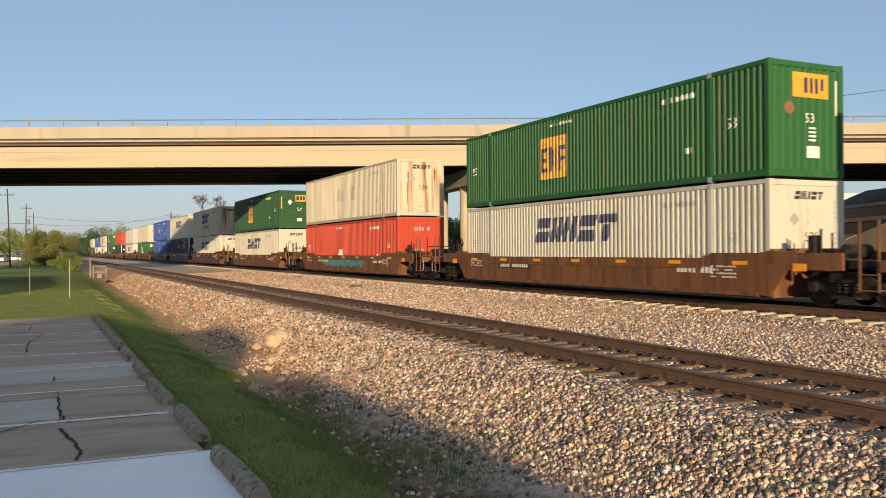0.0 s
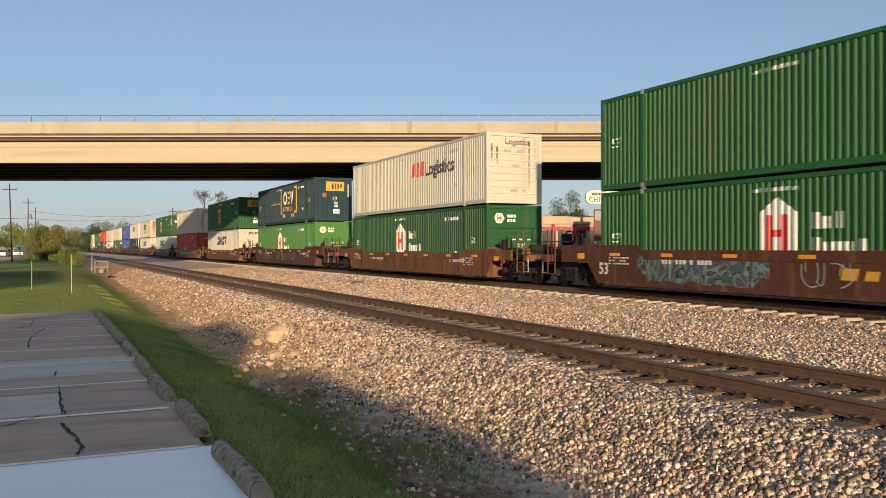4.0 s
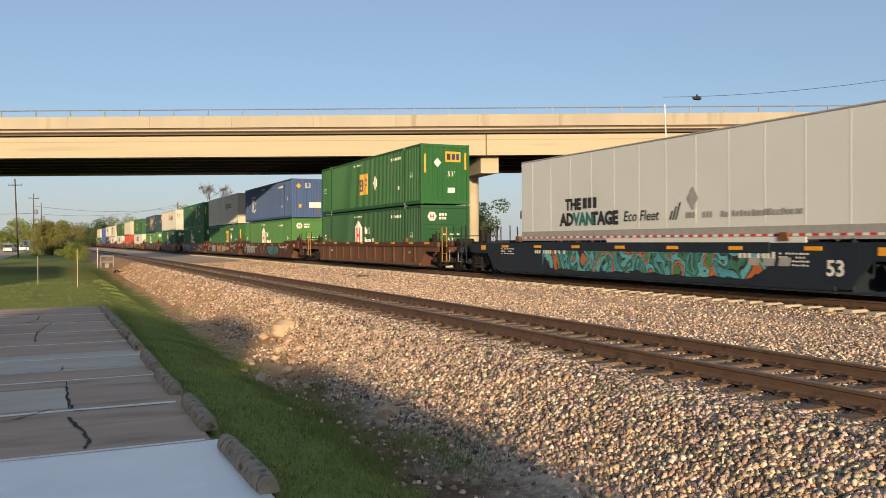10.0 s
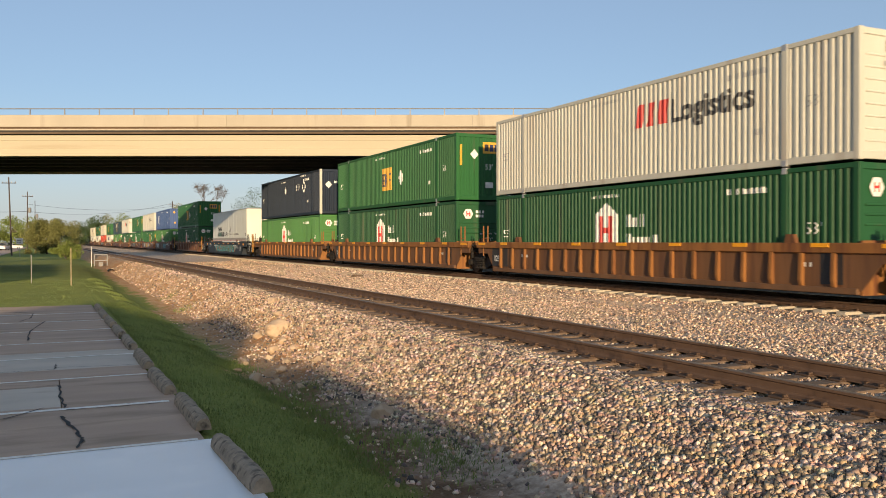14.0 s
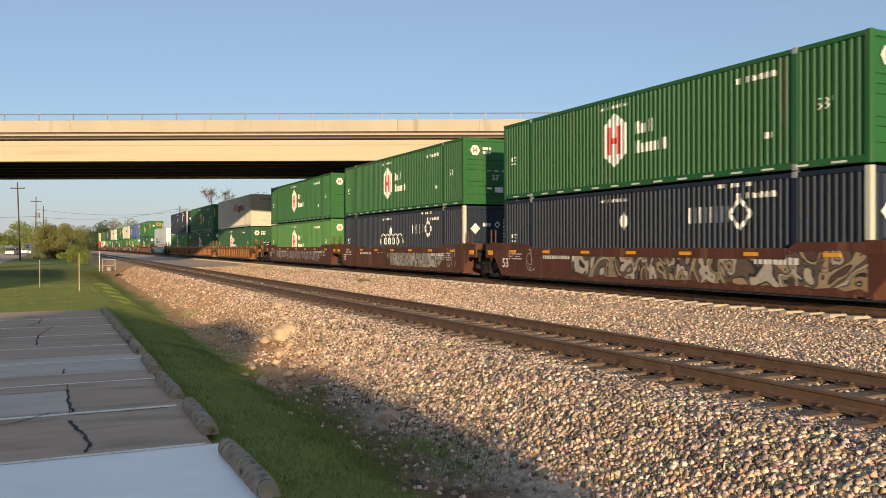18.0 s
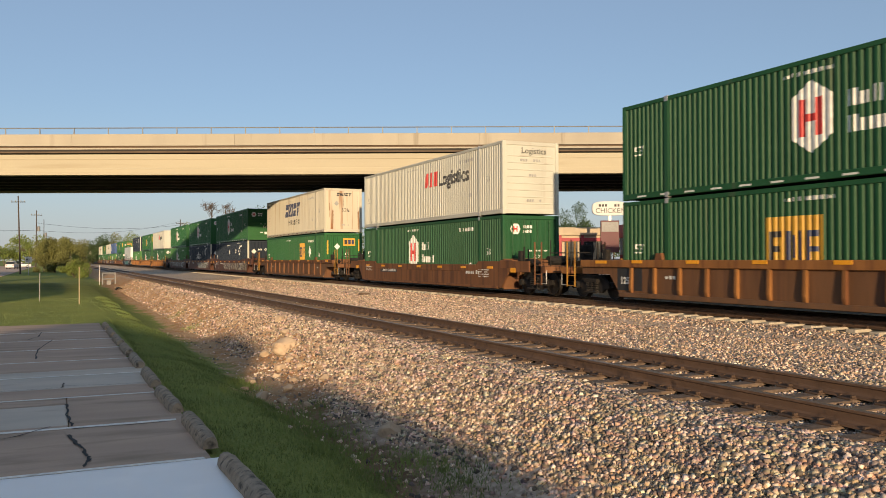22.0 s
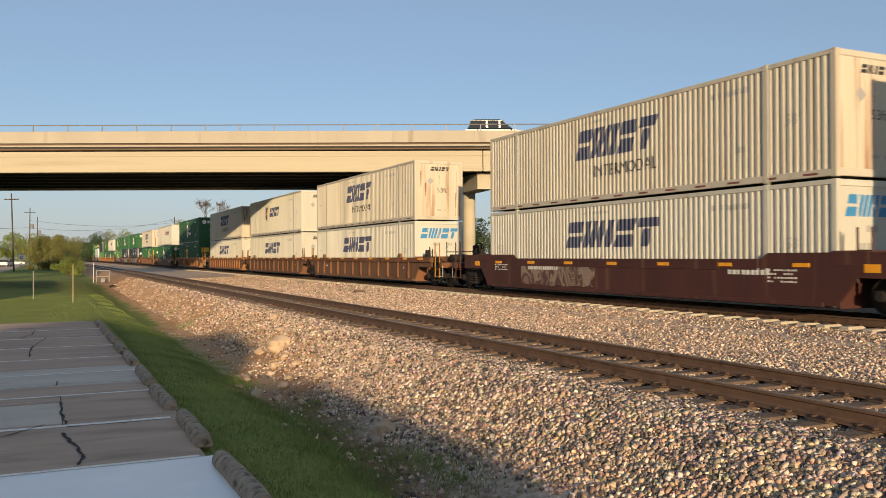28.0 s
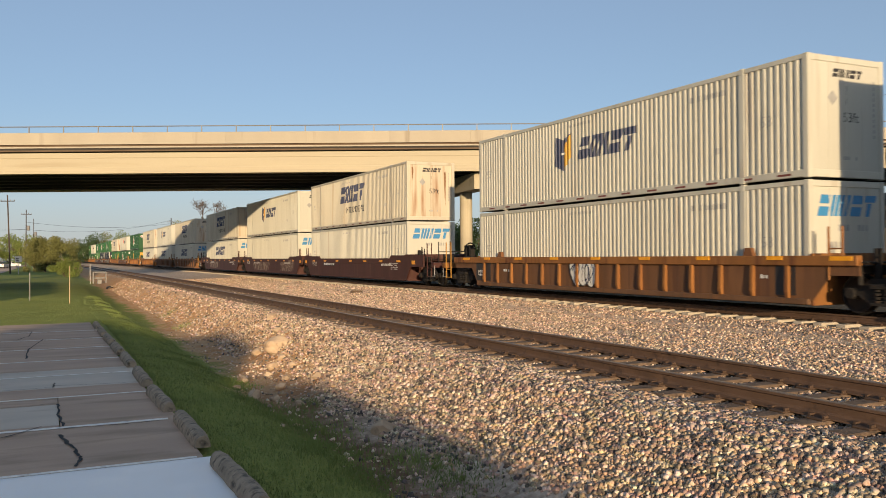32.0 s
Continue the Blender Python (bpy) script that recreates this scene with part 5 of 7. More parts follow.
                part("step", shared(("step", end), lambda: Geo().tube((0, -.16, .98), (0, -.16, .5), .014, n=5).tube((0, -.16, .5), (0, .16, .5), .014, n=5).tube((0, .16, .5), (0, .16, .98), .014, n=5), "galv", "step"), None, car, loc=(x, yy(3.15), 0))
            part("handrail", shared(("hand", end), lambda: Geo().tube((-1.1, yy(3.15), 1.1), (-1.1, yy(3.15), 2.05), .022, n=6).tube((-1.1, yy(3.15), 1.6), (-.3, yy(3.15), 1.6), .022, n=6), "iron", "handrail"), None, car)
            part("grab_post", shared(("hand2", end), lambda: Geo().tube((1.1, yy(3.15), 1.1), (1.1, yy(3.15), 2.05), .022, n=6), "iron", "grab_post"), None, car)
            if end == 0:
                bw = Geo().rev([(.25, 0), (.28, .015), (.25, .03), (.22, .015), (.25, 0)], (0, 0, 0), 1, 16)
                for k in range(3):
                    t = k * math.pi / 3
                    bw.tube((-.25 * math.cos(t), .015, -.25 * math.sin(t)), (.25 * math.cos(t), .015, .25 * math.sin(t)), .012, n=5)
                part("brake_wheel", shared("bwheel", lambda: bw, "iron", "brake_wheel"), None, car, loc=(.55, yy(3.12), 1.75))
                part("brake_box", shared("bbox", lambda: Geo().box(-.2, .2, -.12, .12, 1.1, 1.9, .03), "iron", "brake_box"), None, car, loc=(.55, yy(2.95), 0))
        else:
            if end == 0:
                truck_parts(car, yy(1.785))
                part("joint_housing", shared("joint", lambda: Geo().box(-.45, .45, *span(1.35, 2.2), .8, 1.25, .06), "iron", "joint_housing"), None, car)
            for x in (-1.36, 1.36):
                part("grab_iron", shared(("grab", end), lambda: Geo().tube((0, -.18, 1.1), (0, -.18, 2.0), .028, n=6).tube((0, .18, .8), (0, .18, 2.0), .028, n=6).tube((0, -.18, 1.5), (0, .18, 1.5), .018, n=6), mat, "grab_iron"), None, car, loc=(x, yy(.75), 0))
            part("equalizer", shared(("equal", end), lambda: Geo().tube((-1.15, yy(1.2), .7), (-1.15, yy(1.2), 1.25), .06, n=8).tube((-.9, yy(1.45), .8), (-.9, yy(1.45), 1.5), .09, n=8).box(-1.25, -.7, *span(1.0, 1.3), .95, 1.12, .02), "iron", "equalizer"), None, car)
            part("walkway", shared(("walkw", end), lambda: Geo().box(-1.3, 1.3, *span(.95, 1.5), 1.17, 1.21, .008), "iron", "walkway"), None, car)
        if style == "plate" and mat != "car_slate":
            part("pedestal", shared(("ped", end), lambda: Geo().box(-1.40, 1.40, *span(-.1, .9), 1.16, 1.5, .03), mat, "pedestal"), None, car, loc=(0, 0, -drop))
        else:
            for x in (-1.34, 1.34):
                part("guide", shared("guide", lambda: Geo().prism([(-.16, 0), (.16, 0), (.1, .2), (-.1, .2)], 0, -.06, .06), "car_rusty", "guide"), None, car, loc=(x, yy(-1.78), 1.35))
    o = -1.40 if style == "plate" else -1.366
    g = Geo()
    z0 = .92 - drop if style == "plate" else .8
    for u in ((3.2, 1.4), (13.1, 2.0)) if style == "plate" else ((1.4, .25), (14.1, .5)):
        for p, mi in bars(0, u[1], 0, .16 if style == "plate" else .1, max(3, int(u[1] * 7)), 0, 0, seed):
            g.face([(o - .0065, u[0] - a, z0 + b) for a, b in p][::-1])
    part("painted_number", g, M["ink_white"], car)["kind"] = "stuff"
    if style == "plate":
        for y in (-.95, CL + .95):
            part("end_reflector", shared("erefl", lambda: Geo().box(-1.41, -1.395, -.19, .19, 1.02, 1.20, .004), "yellow", "end_reflector"), None, car, "large yellow reflector plate", loc=(0, y, -drop))
        part("data_stencil", shared("dbars", lambda: bar_block(o - .002, ((15.6, 1.05, 1.0, 3), (1.9, 1.02, .9, 4))), "ink_white", "data_stencil"), None, car, loc=(0, 0, -.6 * drop))["kind"] = "stuff"
        if seed not in GRAFFITI:
            part("builder_plate", shared("bplate", lambda: Geo().box(o - .0045, o, 10.95, 13.3, .88, 1.12, .002), "ink_black", "builder_plate"), None, car, loc=(0, 0, -drop))
    if mat in ("car_brown", "car_slate") and seed > 15 and style == "plate":
        part("size_number", shared(("num53", mat), lambda: numerals("53", .5, o - .004, 16.1 if mat == "car_brown" else .55, .56), "ink_white", "size_number"), None, car)
    if mat == "car_orange":
        part("size_number", shared("num125", lambda: numerals("125T", .3, -1.366, 16.2, .62), "ink_white", "size_number"), None, car)
        part("dark_panel", shared("dpan_far", lambda: Geo().box(-1.363, -1.3605, 15.15, 16.35, .42, 1.18), "ink_black", "dark_panel"), None, car)
        part("dark_panel", shared("dpan", lambda: Geo().box(-1.363, -1.36, .35, .95, .42, 1.18), "ink_black", "dark_panel"), None, car)
    return car


def numerals(body, size, x, y, z):
    g = Geo()
    for p, mi in text_polys(body, size, 0, 0, 0, 0, 1, .012):
        g.face([(x, y - u, z + v) for u, v in p])
    return g


def bar_block(x, blocks):
    """Lines of small unreadable stencil."""
    g = Geo()
    for y, z, w, rows in blocks:
        for k in range(rows):
            for p, mi in bars(0, w, 0, .045, 9, 0, 0, k):
                g.face([(x, y - u, z - .09 * k + v) for u, v in p])
    return g


def scribble(car, y0, y1, mat, seed, zr=(.5, 1.15), w=.012, x=-1.405, density=1.0):
    """Crossing arcs of thin spray lines that form no letters."""
    rng = random.Random(seed)
    n = max(1, round((y1 - y0) * density / .55))
    p = (y1 - y0) / n
    lo, hi = zr
    for i in range(n):
        g, cy, h = Geo(), y1 - (i + .5) * p, hi - lo
        for k in range(rng.choice((2, 3))):
            ca, cz = cy + rng.uniform(-.22, .22) * p, lo + h * rng.uniform(.4, .6)
            ra, rz, tilt = p * rng.uniform(.18, .5), h * rng.uniform(.25, .5), rng.uniform(-.3, .3)
            a0, a1 = rng.uniform(0, 6.28), rng.choice((-1, 1)) * rng.uniform(2.2, 4.6)
            wob = rng.uniform(-.5, .5)
            pts = []
            for q in range(13):
                t = a0 + a1 * q / 12
                dz = rz * math.sin(t + wob * math.sin(t))
                pts.append((ca + ra * math.cos(t) + tilt * dz, cz + dz))
            stroke(g, x - .0005 * k - .0004 * (i % 2), pts, w, 0)
        part("graffiti", g, M[mat], car, "thin sprayed tag lines")["kind"] = "stuff"


def painted_patch(car, y0, y1, mat, seed, zr=(.36, 1.26), ragged=.10):
    """A full-height sprayed field with an uneven outline."""
    rng = random.Random(seed)
    n = max(6, int((y1 - y0) * 4))
    g, x = Geo(), -1.402
    edge = [(y0 + (y1 - y0) * i / n + (rng.uniform(-.1, .1) if 0 < i < n else 0), zr[0] + abs(rng.gauss(0, ragged)) * (.5 if 1 < i < n - 1 else 3), zr[1] - abs(rng.gauss(0, ragged * .6)) * (.5 if 1 < i < n - 1 else 3)) for i in range(n + 1)]
    for (a, la, ha), (b, lb, hb) in zip(edge, edge[1:]):
        g.face([(x, a, la), (x, a, max(la + .05, ha)), (x, b, max(lb + .05, hb)), (x, b, lb)])
    part("graffiti", g, M[mat], car, "large sprayed graffiti mural")["kind"] = "stuff"


def bubbles(car, y0, y1, mat, seed, zr=(.36, 1.2)):
    """Fat rounded strokes with dark rims, one behind the other."""
    rng = random.Random(seed)
    n = max(2, round((y1 - y0) / .42))
    p = (y1 - y0) / n
    for i in range(n):
        g, x = Geo(), -1.402 - .0016 * (i % 3)
        cy = y1 - (i + .5) * p
        lo, hi, lean = zr[0] + rng.uniform(0, .1), zr[1] - rng.uniform(0, .1), rng.uniform(-.12, .12)
        k = 18
        blob = []
        for j in range(k):
            a = 2 * math.pi * j / k
            zz = math.sin(a)
            wid = p * (.50 + .14 * math.sin(2 * a + i) + .08 * rng.random())
            blob.append((cy + wid * math.cos(a) + lean * zz, (lo + hi) / 2 + (hi - lo) / 2 * math.copysign(abs(zz) ** .7, zz)))
        g.face([(x, y + (y - cy) * .18, z + (.035 if z > .8 else -.035)) for y, z in blob], 1)
        g.face([(x - .0007, y, z) for y, z in blob], 0)
        stroke(g, x - .0012, [(cy + .12 * p * math.sin(q), lo + .12 + (hi - lo - .25) * q / 5) for q in range(6)], .012, 1)
        stroke(g, x - .0012, [(cy + .3 * p, hi - .3), (cy + .22 * p, hi - .14)], .012, 2)
        part("graffiti", g, [M[mat], M["ink_black"], M["ink_white"]], car, "rounded sprayed letters with dark rims")["kind"] = "stuff"


def stroke(g, x, pts, w, mi):
    """A painted line of width w through points (y, z)."""
    for (ya, za), (yb, zb) in zip(pts, pts[1:]):
        d = Vector((yb - ya, zb - za))
        if d.length < 1e-4:
            continue
        nn = Vector((-d.y, d.x)).normalized() * w
        e = d.normalized() * w * .5
        q = [(ya - e.x + nn.x, za - e.y + nn.y), (yb + e.x + nn.x, zb + e.y + nn.y), (yb + e.x - nn.x, zb + e.y - nn.y), (ya - e.x - nn.x, za - e.y - nn.y)]
        g.face([(x, y, min(1.27, max(.4, z))) for y, z in q], mi)


def graffiti(car, jobs, seed):
    for k, (kind, y0, y1, mat, zr) in enumerate(jobs):
        if kind == "loops":
            scribble(car, y0, y1, mat, seed + k, zr)
        elif kind == "fat_loops":
            scribble(car, y0, y1, mat, seed + k, zr, .022, -1.408)
        elif kind == "patch":
            painted_patch(car, y0, y1, mat, seed + k, zr)
        elif kind == "bubbles":
            bubbles(car, y0, y1, mat, seed + k, zr)
        else:
            g = Geo()
            for p, mi in bars(0, y1 - y0, 0, zr[1] - zr[0], 4, 0, .25, seed):
                g.face([(-1.404, y1 - a, zr[0] + b) for a, b in p])
            part("road_mark", g, M[mat], car)["kind"] = "stuff"


# Stacks in order of passing: upper, lower, car, joint to the stack behind it ('c' coupled, 'a' shared truck)
G_OLD = ("green", "gold_square", "corr", "gold_block", "green corrugated 53-foot container with a large gold square mark")
G_EML = ("green", "gold_low", "corr", "gold_square", "green corrugated container with a gold square mark on its side")
G_DR = ("deep_green", "gold_square", "door", "gold_door", "green corrugated 53-foot container with gold square marks on side and door")
G_EMP = ("green", "gold_mid", "corr", "gold_square", "green corrugated 53-foot container with a gold square mark")
G_HUB = ("green", "house", "panel", "house", "green corrugated 53-foot container with white and red mark")
D_HUB = ("deep_green", "house", "panel", "house", "dark green corrugated 53-foot container with white and red mark")
L_HUB = ("light_green", "house", "panel", "house", "light green corrugated 53-foot container with white mark")
W_SWB = ("white", "slant", "flat", "big_slant", "off-white corrugated container with slanted blue mark on its doors")
W_SW = ("white", "slant", "flat", "slant", "off-white corrugated 53-foot container with slanted blue mark")
W_SWI = ("cream", "slant_word", "flat", "slant", "cream corrugated 53-foot container lettered INTERMODAL, rust on its doors")
W_CR = ("white", "crest_slant", "flat", "slant", "white corrugated 53-foot container with crest and blue mark")
W_XPO = ("white", "red_words", "lines", "words", "white ribbed 53-foot container lettered Logistics")
W_LOG = ("white", "words", "lines", "words", "white ribbed 53-foot container lettered Logistics in black")
N_UMX = ("navy", "ring_bar", "corr", "ring_bar", "dark navy corrugated 53-foot container with white ring mark")
T_CSX = ("teal", "bracket", "corr", "gold_block", "dark teal corrugated container with gold brackets, lettered INTERMODAL")
B_ARC = ("blue", "box_arch", "corr", "box_arch", "blue corrugated 53-foot container with white boxed mark")
R_HEX = ("red", "red_hex", "corr", "red", "red corrugated container with a white hexagon mark")
B_RED = ("bright_blue", "grey_word", "corr", "", "bright blue corrugated container with red corner")
O_RED = ("red", "", "corr", "", "plain orange-red corrugated steel container")
W_PL = ("grey_white", "grey_word", "flat", "slant", "greyish white corrugated 53-foot container")
C_RU = ("cream", "grey_word", "flat", "slant", "cream corrugated 53-foot container with rusty doors")

STACKS = [
    (330.0, W_PL, W_SW, "plate", "car_brown", "c", "c"), (302.1, W_PL, D_HUB, "plate", "car_brown", "c", "c"), (277.8, B_RED, W_SW, "plate", "car_brown", "c", "c"),
    (251.7, W_SWI, W_SW, "plate", "car_brown", "c", "c"), (227.3, G_HUB, D_HUB, "plate", "car_brown", "c", "c"), (200.0, O_RED, N_UMX, "plate", "car_rusty", "c", "c"),
    (173.4, W_PL, W_SW, "plate", "car_brown", "c", "c"), (149.1, C_RU, G_HUB, "plate", "car_brown", "c", "c"), (124.8, B_RED, B_RED, "plate", "car_dark", "c", "a"),
    (105.4, W_SW, N_UMX, "plate", "car_dark", "a", "a"), (85.6, W_SWI, W_SW, "plate", "car_brown", "a", "c"),
    (62.0, ("deep_green", "gold_square", "panel", "gold_square", G_EMP[4]), W_SW, "plate", "car_rusty", "c", "c"),
    (38.57, C_RU, R_HEX, "plate", "car_rusty", "c", "c"),
    (14.83, G_OLD, W_SW, "plate", "car_rusty", "c", "c"),
    (-8.97, T_CSX, L_HUB, "plate", "car_brown", "c", "c"),
    (-32.75, W_XPO, D_HUB, "plate", "car_rusty", "c", "c"),
    (-56.5, G_EML, G_HUB, "plate", "car_brown", "c", "a"),
    (-76.09, W_LOG, G_EML, "plate", "car_brown", "a", "a"),
    (-95.6, B_ARC, L_HUB, "plate", "car_brown", "a", "c"),
    (-119.35, G_EMP, D_HUB, "ribbed", "car_brown", "c", "c"),
    (-142.95, "trailer", None, "plate", "car_slate", "c", "c"),
    (-166.65, N_UMX, L_HUB, "ribbed", "car_orange", "c", "a"),
    (-186.4, G_EMP, D_HUB, "ribbed", "car_orange", "a", "a"),
    (-206.05, W_XPO, D_HUB, "ribbed", "car_orange", "a", "c"),
    (-230.0, G_HUB, L_HUB, "plate", "car_brown", "c", "a"),
    (-248.9, G_HUB, N_UMX, "plate", "car_brown", "a", "a"),
    (-268.6, G_HUB, N_UMX, "plate", "car_brown", "a", "c"),
    (-292.4, W_SWI, G_EML, "ribbed", "car_rusty", "c", "c"),
    (-316.3, W_XPO, ("deep_green", "house", "door", "house", D_HUB[4]), "plate", "car_rusty", "c", "c"),
    (-340.05, D_HUB, G_DR, "ribbed", "car_orange", "c", "c"),
    (-363.4, W_SWI, W_SW, "ribbed", "car_orange", "c", "a"),
    (-383.2, W_CR, W_SW, "ribbed", "car_rusty", "a", "a"),
    (-403.11, W_SWI, W_SWB, "ribbed", "car_rusty", "a", "c"),
    (-426.85, W_SWI, W_SWB, "plate", "car_dark", "c", "a"),
    (-446.9, W_CR, ("white", "", "flat", "big_slant", W_SW[4]), "plate", "car_dark", "a", "a"),
    (-466.35, W_SWI, ("white", "", "flat", "big_slant", W_SW[4]), "plate", "car_dark", "a", "c"),
    (-490.0, W_CR, ("white", "", "flat", "big_slant", W_SW[4]), "ribbed", "car_orange", "c", "a"),
    (-509.6, W_CR, W_SW, "ribbed", "car_orange", "a", "c"),
]
STYLE_WORDS = {"plate": "smooth-sided well car", "ribbed": "ribbed-side well car"}
MAT_WORDS = {"car_brown": "brown", "car_dark": "dark brown", "car_orange": "weathered orange", "car_rusty": "rusty brown", "car_slate": "slate-blue"}
FULL, TALL, TOP, LOW_HALF = (.36, 1.26), (.45, 1.2), (.85, 1.2), (.42, .75)
GRAFFITI = {
    12: (("bubbles", 5.0, 11.8, "spray_aqua", TALL), ("loops", 4.2, 12.2, "spray_silver", TALL)),
    14: (("loops", 11.6, 14.6, "spray_silver", TALL), ("loops", 4.2, 9.9, "spray_silver", TALL)),
    16: (("patch", 9.2, 14.2, "mural_aqua", FULL), ("loops", 6.9, 8.2, "spray_silver", TALL), ("mark", 4.8, 7.2, "ink_gold", (.66, .92)), ("loops", 2.2, 5.2, "ink_white", LOW_HALF), ("loops", 1.6, 4.0, "spray_silver", TOP)),
    17: (("loops", 13.9, 15.2, "spray_silver", TOP), ("bubbles", 11.5, 13.7, "spray_silver", FULL), ("loops", 10.4, 11.4, "spray_tan", TALL), ("bubbles", 8.05, 10.5, "ink_gold", FULL), ("bubbles", 6.0, 7.8, "spray_silver", FULL), ("mark", 3.9, 6.0, "ink_gold", (.62, .92)), ("loops", 3.4, 5.6, "spray_silver", (.98, 1.2)), ("loops", 2.1, 3.2, "spray_silver", LOW_HALF)),
    18: (("bubbles", 12.0, 15.0, "spray_silver", FULL), ("fat_loops", 7.6, 9.8, "spray_tan", FULL), ("bubbles", 3.9, 7.2, "spray_aqua", FULL), ("loops", 4.1, 7.0, "ink_black", TALL)),
    20: (("patch", 2.2, 12.6, "mural_bright", FULL), ("loops", 3.0, 11.4, "spray_aqua", FULL), ("mark", .95, 2.9, "ink_grey", (.74, .95))),
    24: (("patch", 2.2, 13.9, "mural_faint", TALL), ("fat_loops", 1.9, 14.2, "spray_silver", TALL)),
    25: (("patch", 1.9, 8.8, "mural_camo", FULL), ("loops", 5.0, 10.4, "spray_silver", (1.0, 1.24)), ("loops", .6, 1.6, "spray_silver", TALL)),
    26: (("patch", 0.0, 11.3, "mural_tan", FULL), ("loops", 13.6, 14.4, "spray_silver", TALL)),
    33: (("patch", 9.0, 13.6, "mural_faint", FULL), ("loops", 9.0, 13.0, "spray_faint", TALL),),
    34: (("patch", 7.6, 13.3, "mural_faint", FULL), ("patch", .6, 4.4, "mural_faint", FULL), ("loops", .8, 4.4, "spray_faint", FULL)),
    36: (("bubbles", 8.2, 9.5, "ink_white", FULL), ("fat_loops", 8.3, 9.5, "ink_blue", TALL)),
}
RIDERS = []                           # (thing, distance along at t = 0, height)


def make_trailer():
    t = thing("highway_trailer", "long grey-white highway van trailer riding on a slate-blue car", "trailer", "containers on the train")
    z0, z1 = 0.28, 3.21
    part("box_wall", Geo().box(-1.3, 1.3, 0, CL, z0, z1 - .05, .02), M["trailer_white"], t)
    part("roof_cap", Geo().box(-1.31, 1.31, -.01, CL + .01, z1 - .05, z1, .015), M["ink_grey"], t)
    for i in range(13):
        part("panel_seam", Geo().box(-1.306, -1.3, .7 + i * 1.22, .73 + i * 1.22, z0 + .35, z1 - .06), M["trailer_white"], t)
    part("lower_skirt", Geo().box(-1.308, -1.3, .02, CL - .02, z0, z0 + .33), M["ink_grey"], t)
    g = Geo()
    for i in range(84):
        y = .15 + i * .188
        g.face([(-1.312, y, z0 + .08), (-1.312, y, z0 + .14), (-1.312, y + .175, z0 + .14), (-1.312, y + .175, z0 + .08)], i % 2)
    part("reflective_tape", g, [M["ink_red"], M["ink_white"]], t, "red and white reflective tape")
    polys = text_polys("THE", .50, 0, .32, .52, 0, 1.0, .028) + bars(1.35, 2.5, .53, .88, 4, 0) + text_polys("AD", .56, 0, 0, 0, 0, 1, .032) + text_polys("VAN", .56, 1, .80, 0, 0, 1, .032) + text_polys("TAGE", .56, 0, 1.84, 0, 0, 1, .032)
    polys += text_polys("53", .34, 0, 12.9, -.02, 0, 1, .006)
    polys += text_polys("Eco Fleet", .44, 2, 3.5, .06, .2, 1, .004) + [rect(5.6 + .12 * k, 5.66 + .12 * k, .05, .3 + .12 * k, 2, .4) for k in range(3)] + bars(6.3, 10.6, .08, .24, 32, 3) + [([(6.35, .62), (6.57, .95), (6.79, .62), (6.57, .29)], 3)]
    g = Geo()
    for p, mi in polys:
        g.face([(-1.314, 13.5 - u, z0 + .52 + v) for u, v in p], mi)
    part("lettering", g, [M["ink_black"], M["ink_teal"], M["ink_black"], M["ink_grey"]], t, "black and green painted words")
    part("rear_door", Geo().box(-1.24, -.01, -.03, 0, z0 + .1, z1 - .12, .01).box(.01, 1.24, -.03, 0, z0 + .1, z1 - .12, .01), M["trailer_white"], t)
    g = Geo()
    for p in ([(.0, 2.72), (.3, 2.66), (.3, 2.80)], [(.5, 2.66), (.8, 2.74), (.5, 2.80)]):
        g.face([(u, -.034, v) for u, v in p])
    for p, mi in bars(.3, .5, 2.68, 2.78, 2, 0) + bars(.05, .8, 2.55, 2.6, 8, 0):
        g.face([(u, -.034, v) for u, v in p])
    part("rear_mark", g, M["ink_red"], t)
    part("side_skirt", Geo().prism([(3.1, .08), (10.6, .08), (10.85, z0 + .06), (3.1, z0 + .06)], 0, -1.36, -1.315), M["trailer_white"], t, "pale fairing panel under the box")
    part("bumper", Geo().box(-1.2, 1.2, -.02, .1, .0, .12, .01).box(-.9, -.8, -.01, .08, .1, z0).box(.8, .9, -.01, .08, .1, z0), M["galv"], t)
    for y in (1.2, 2.5):
        for s in (-1, 1):
            part("tyre", Geo().rev([(.3, -.14), (.48, -.14), (.5, -.1), (.5, .1), (.48, .14), (.3, .14), (.3, -.14)], (s * 1.02, y, .12 + .38), 0, 18), M["rubber"], t)
    return t


def make_train():
    for i, (y0, up, low, style, mat, fe, ne) in enumerate(STACKS):
        car = well_car(style, mat, f"{MAT_WORDS[mat]} {STYLE_WORDS[style]} with yellow reflectors on steel wheels", ne, fe, i)
        if i in GRAFFITI:
            graffiti(car, GRAFFITI[i], i)
        RIDERS.append((car, y0, 0.05))
        if up == "trailer":
            RIDERS.append((make_trailer(), y0 - 1.95, 1.15))
            continue
        for spec, z in ((low, 0.275), (up, 3.215)):
            pk, mark, es, ek, label = spec
            c = container(pk, mark, es, ek, label, i, rusty=pk == "cream" and z > 1, pale_post=pk == "navy")
            RIDERS.append((c, y0, z))


make_train()

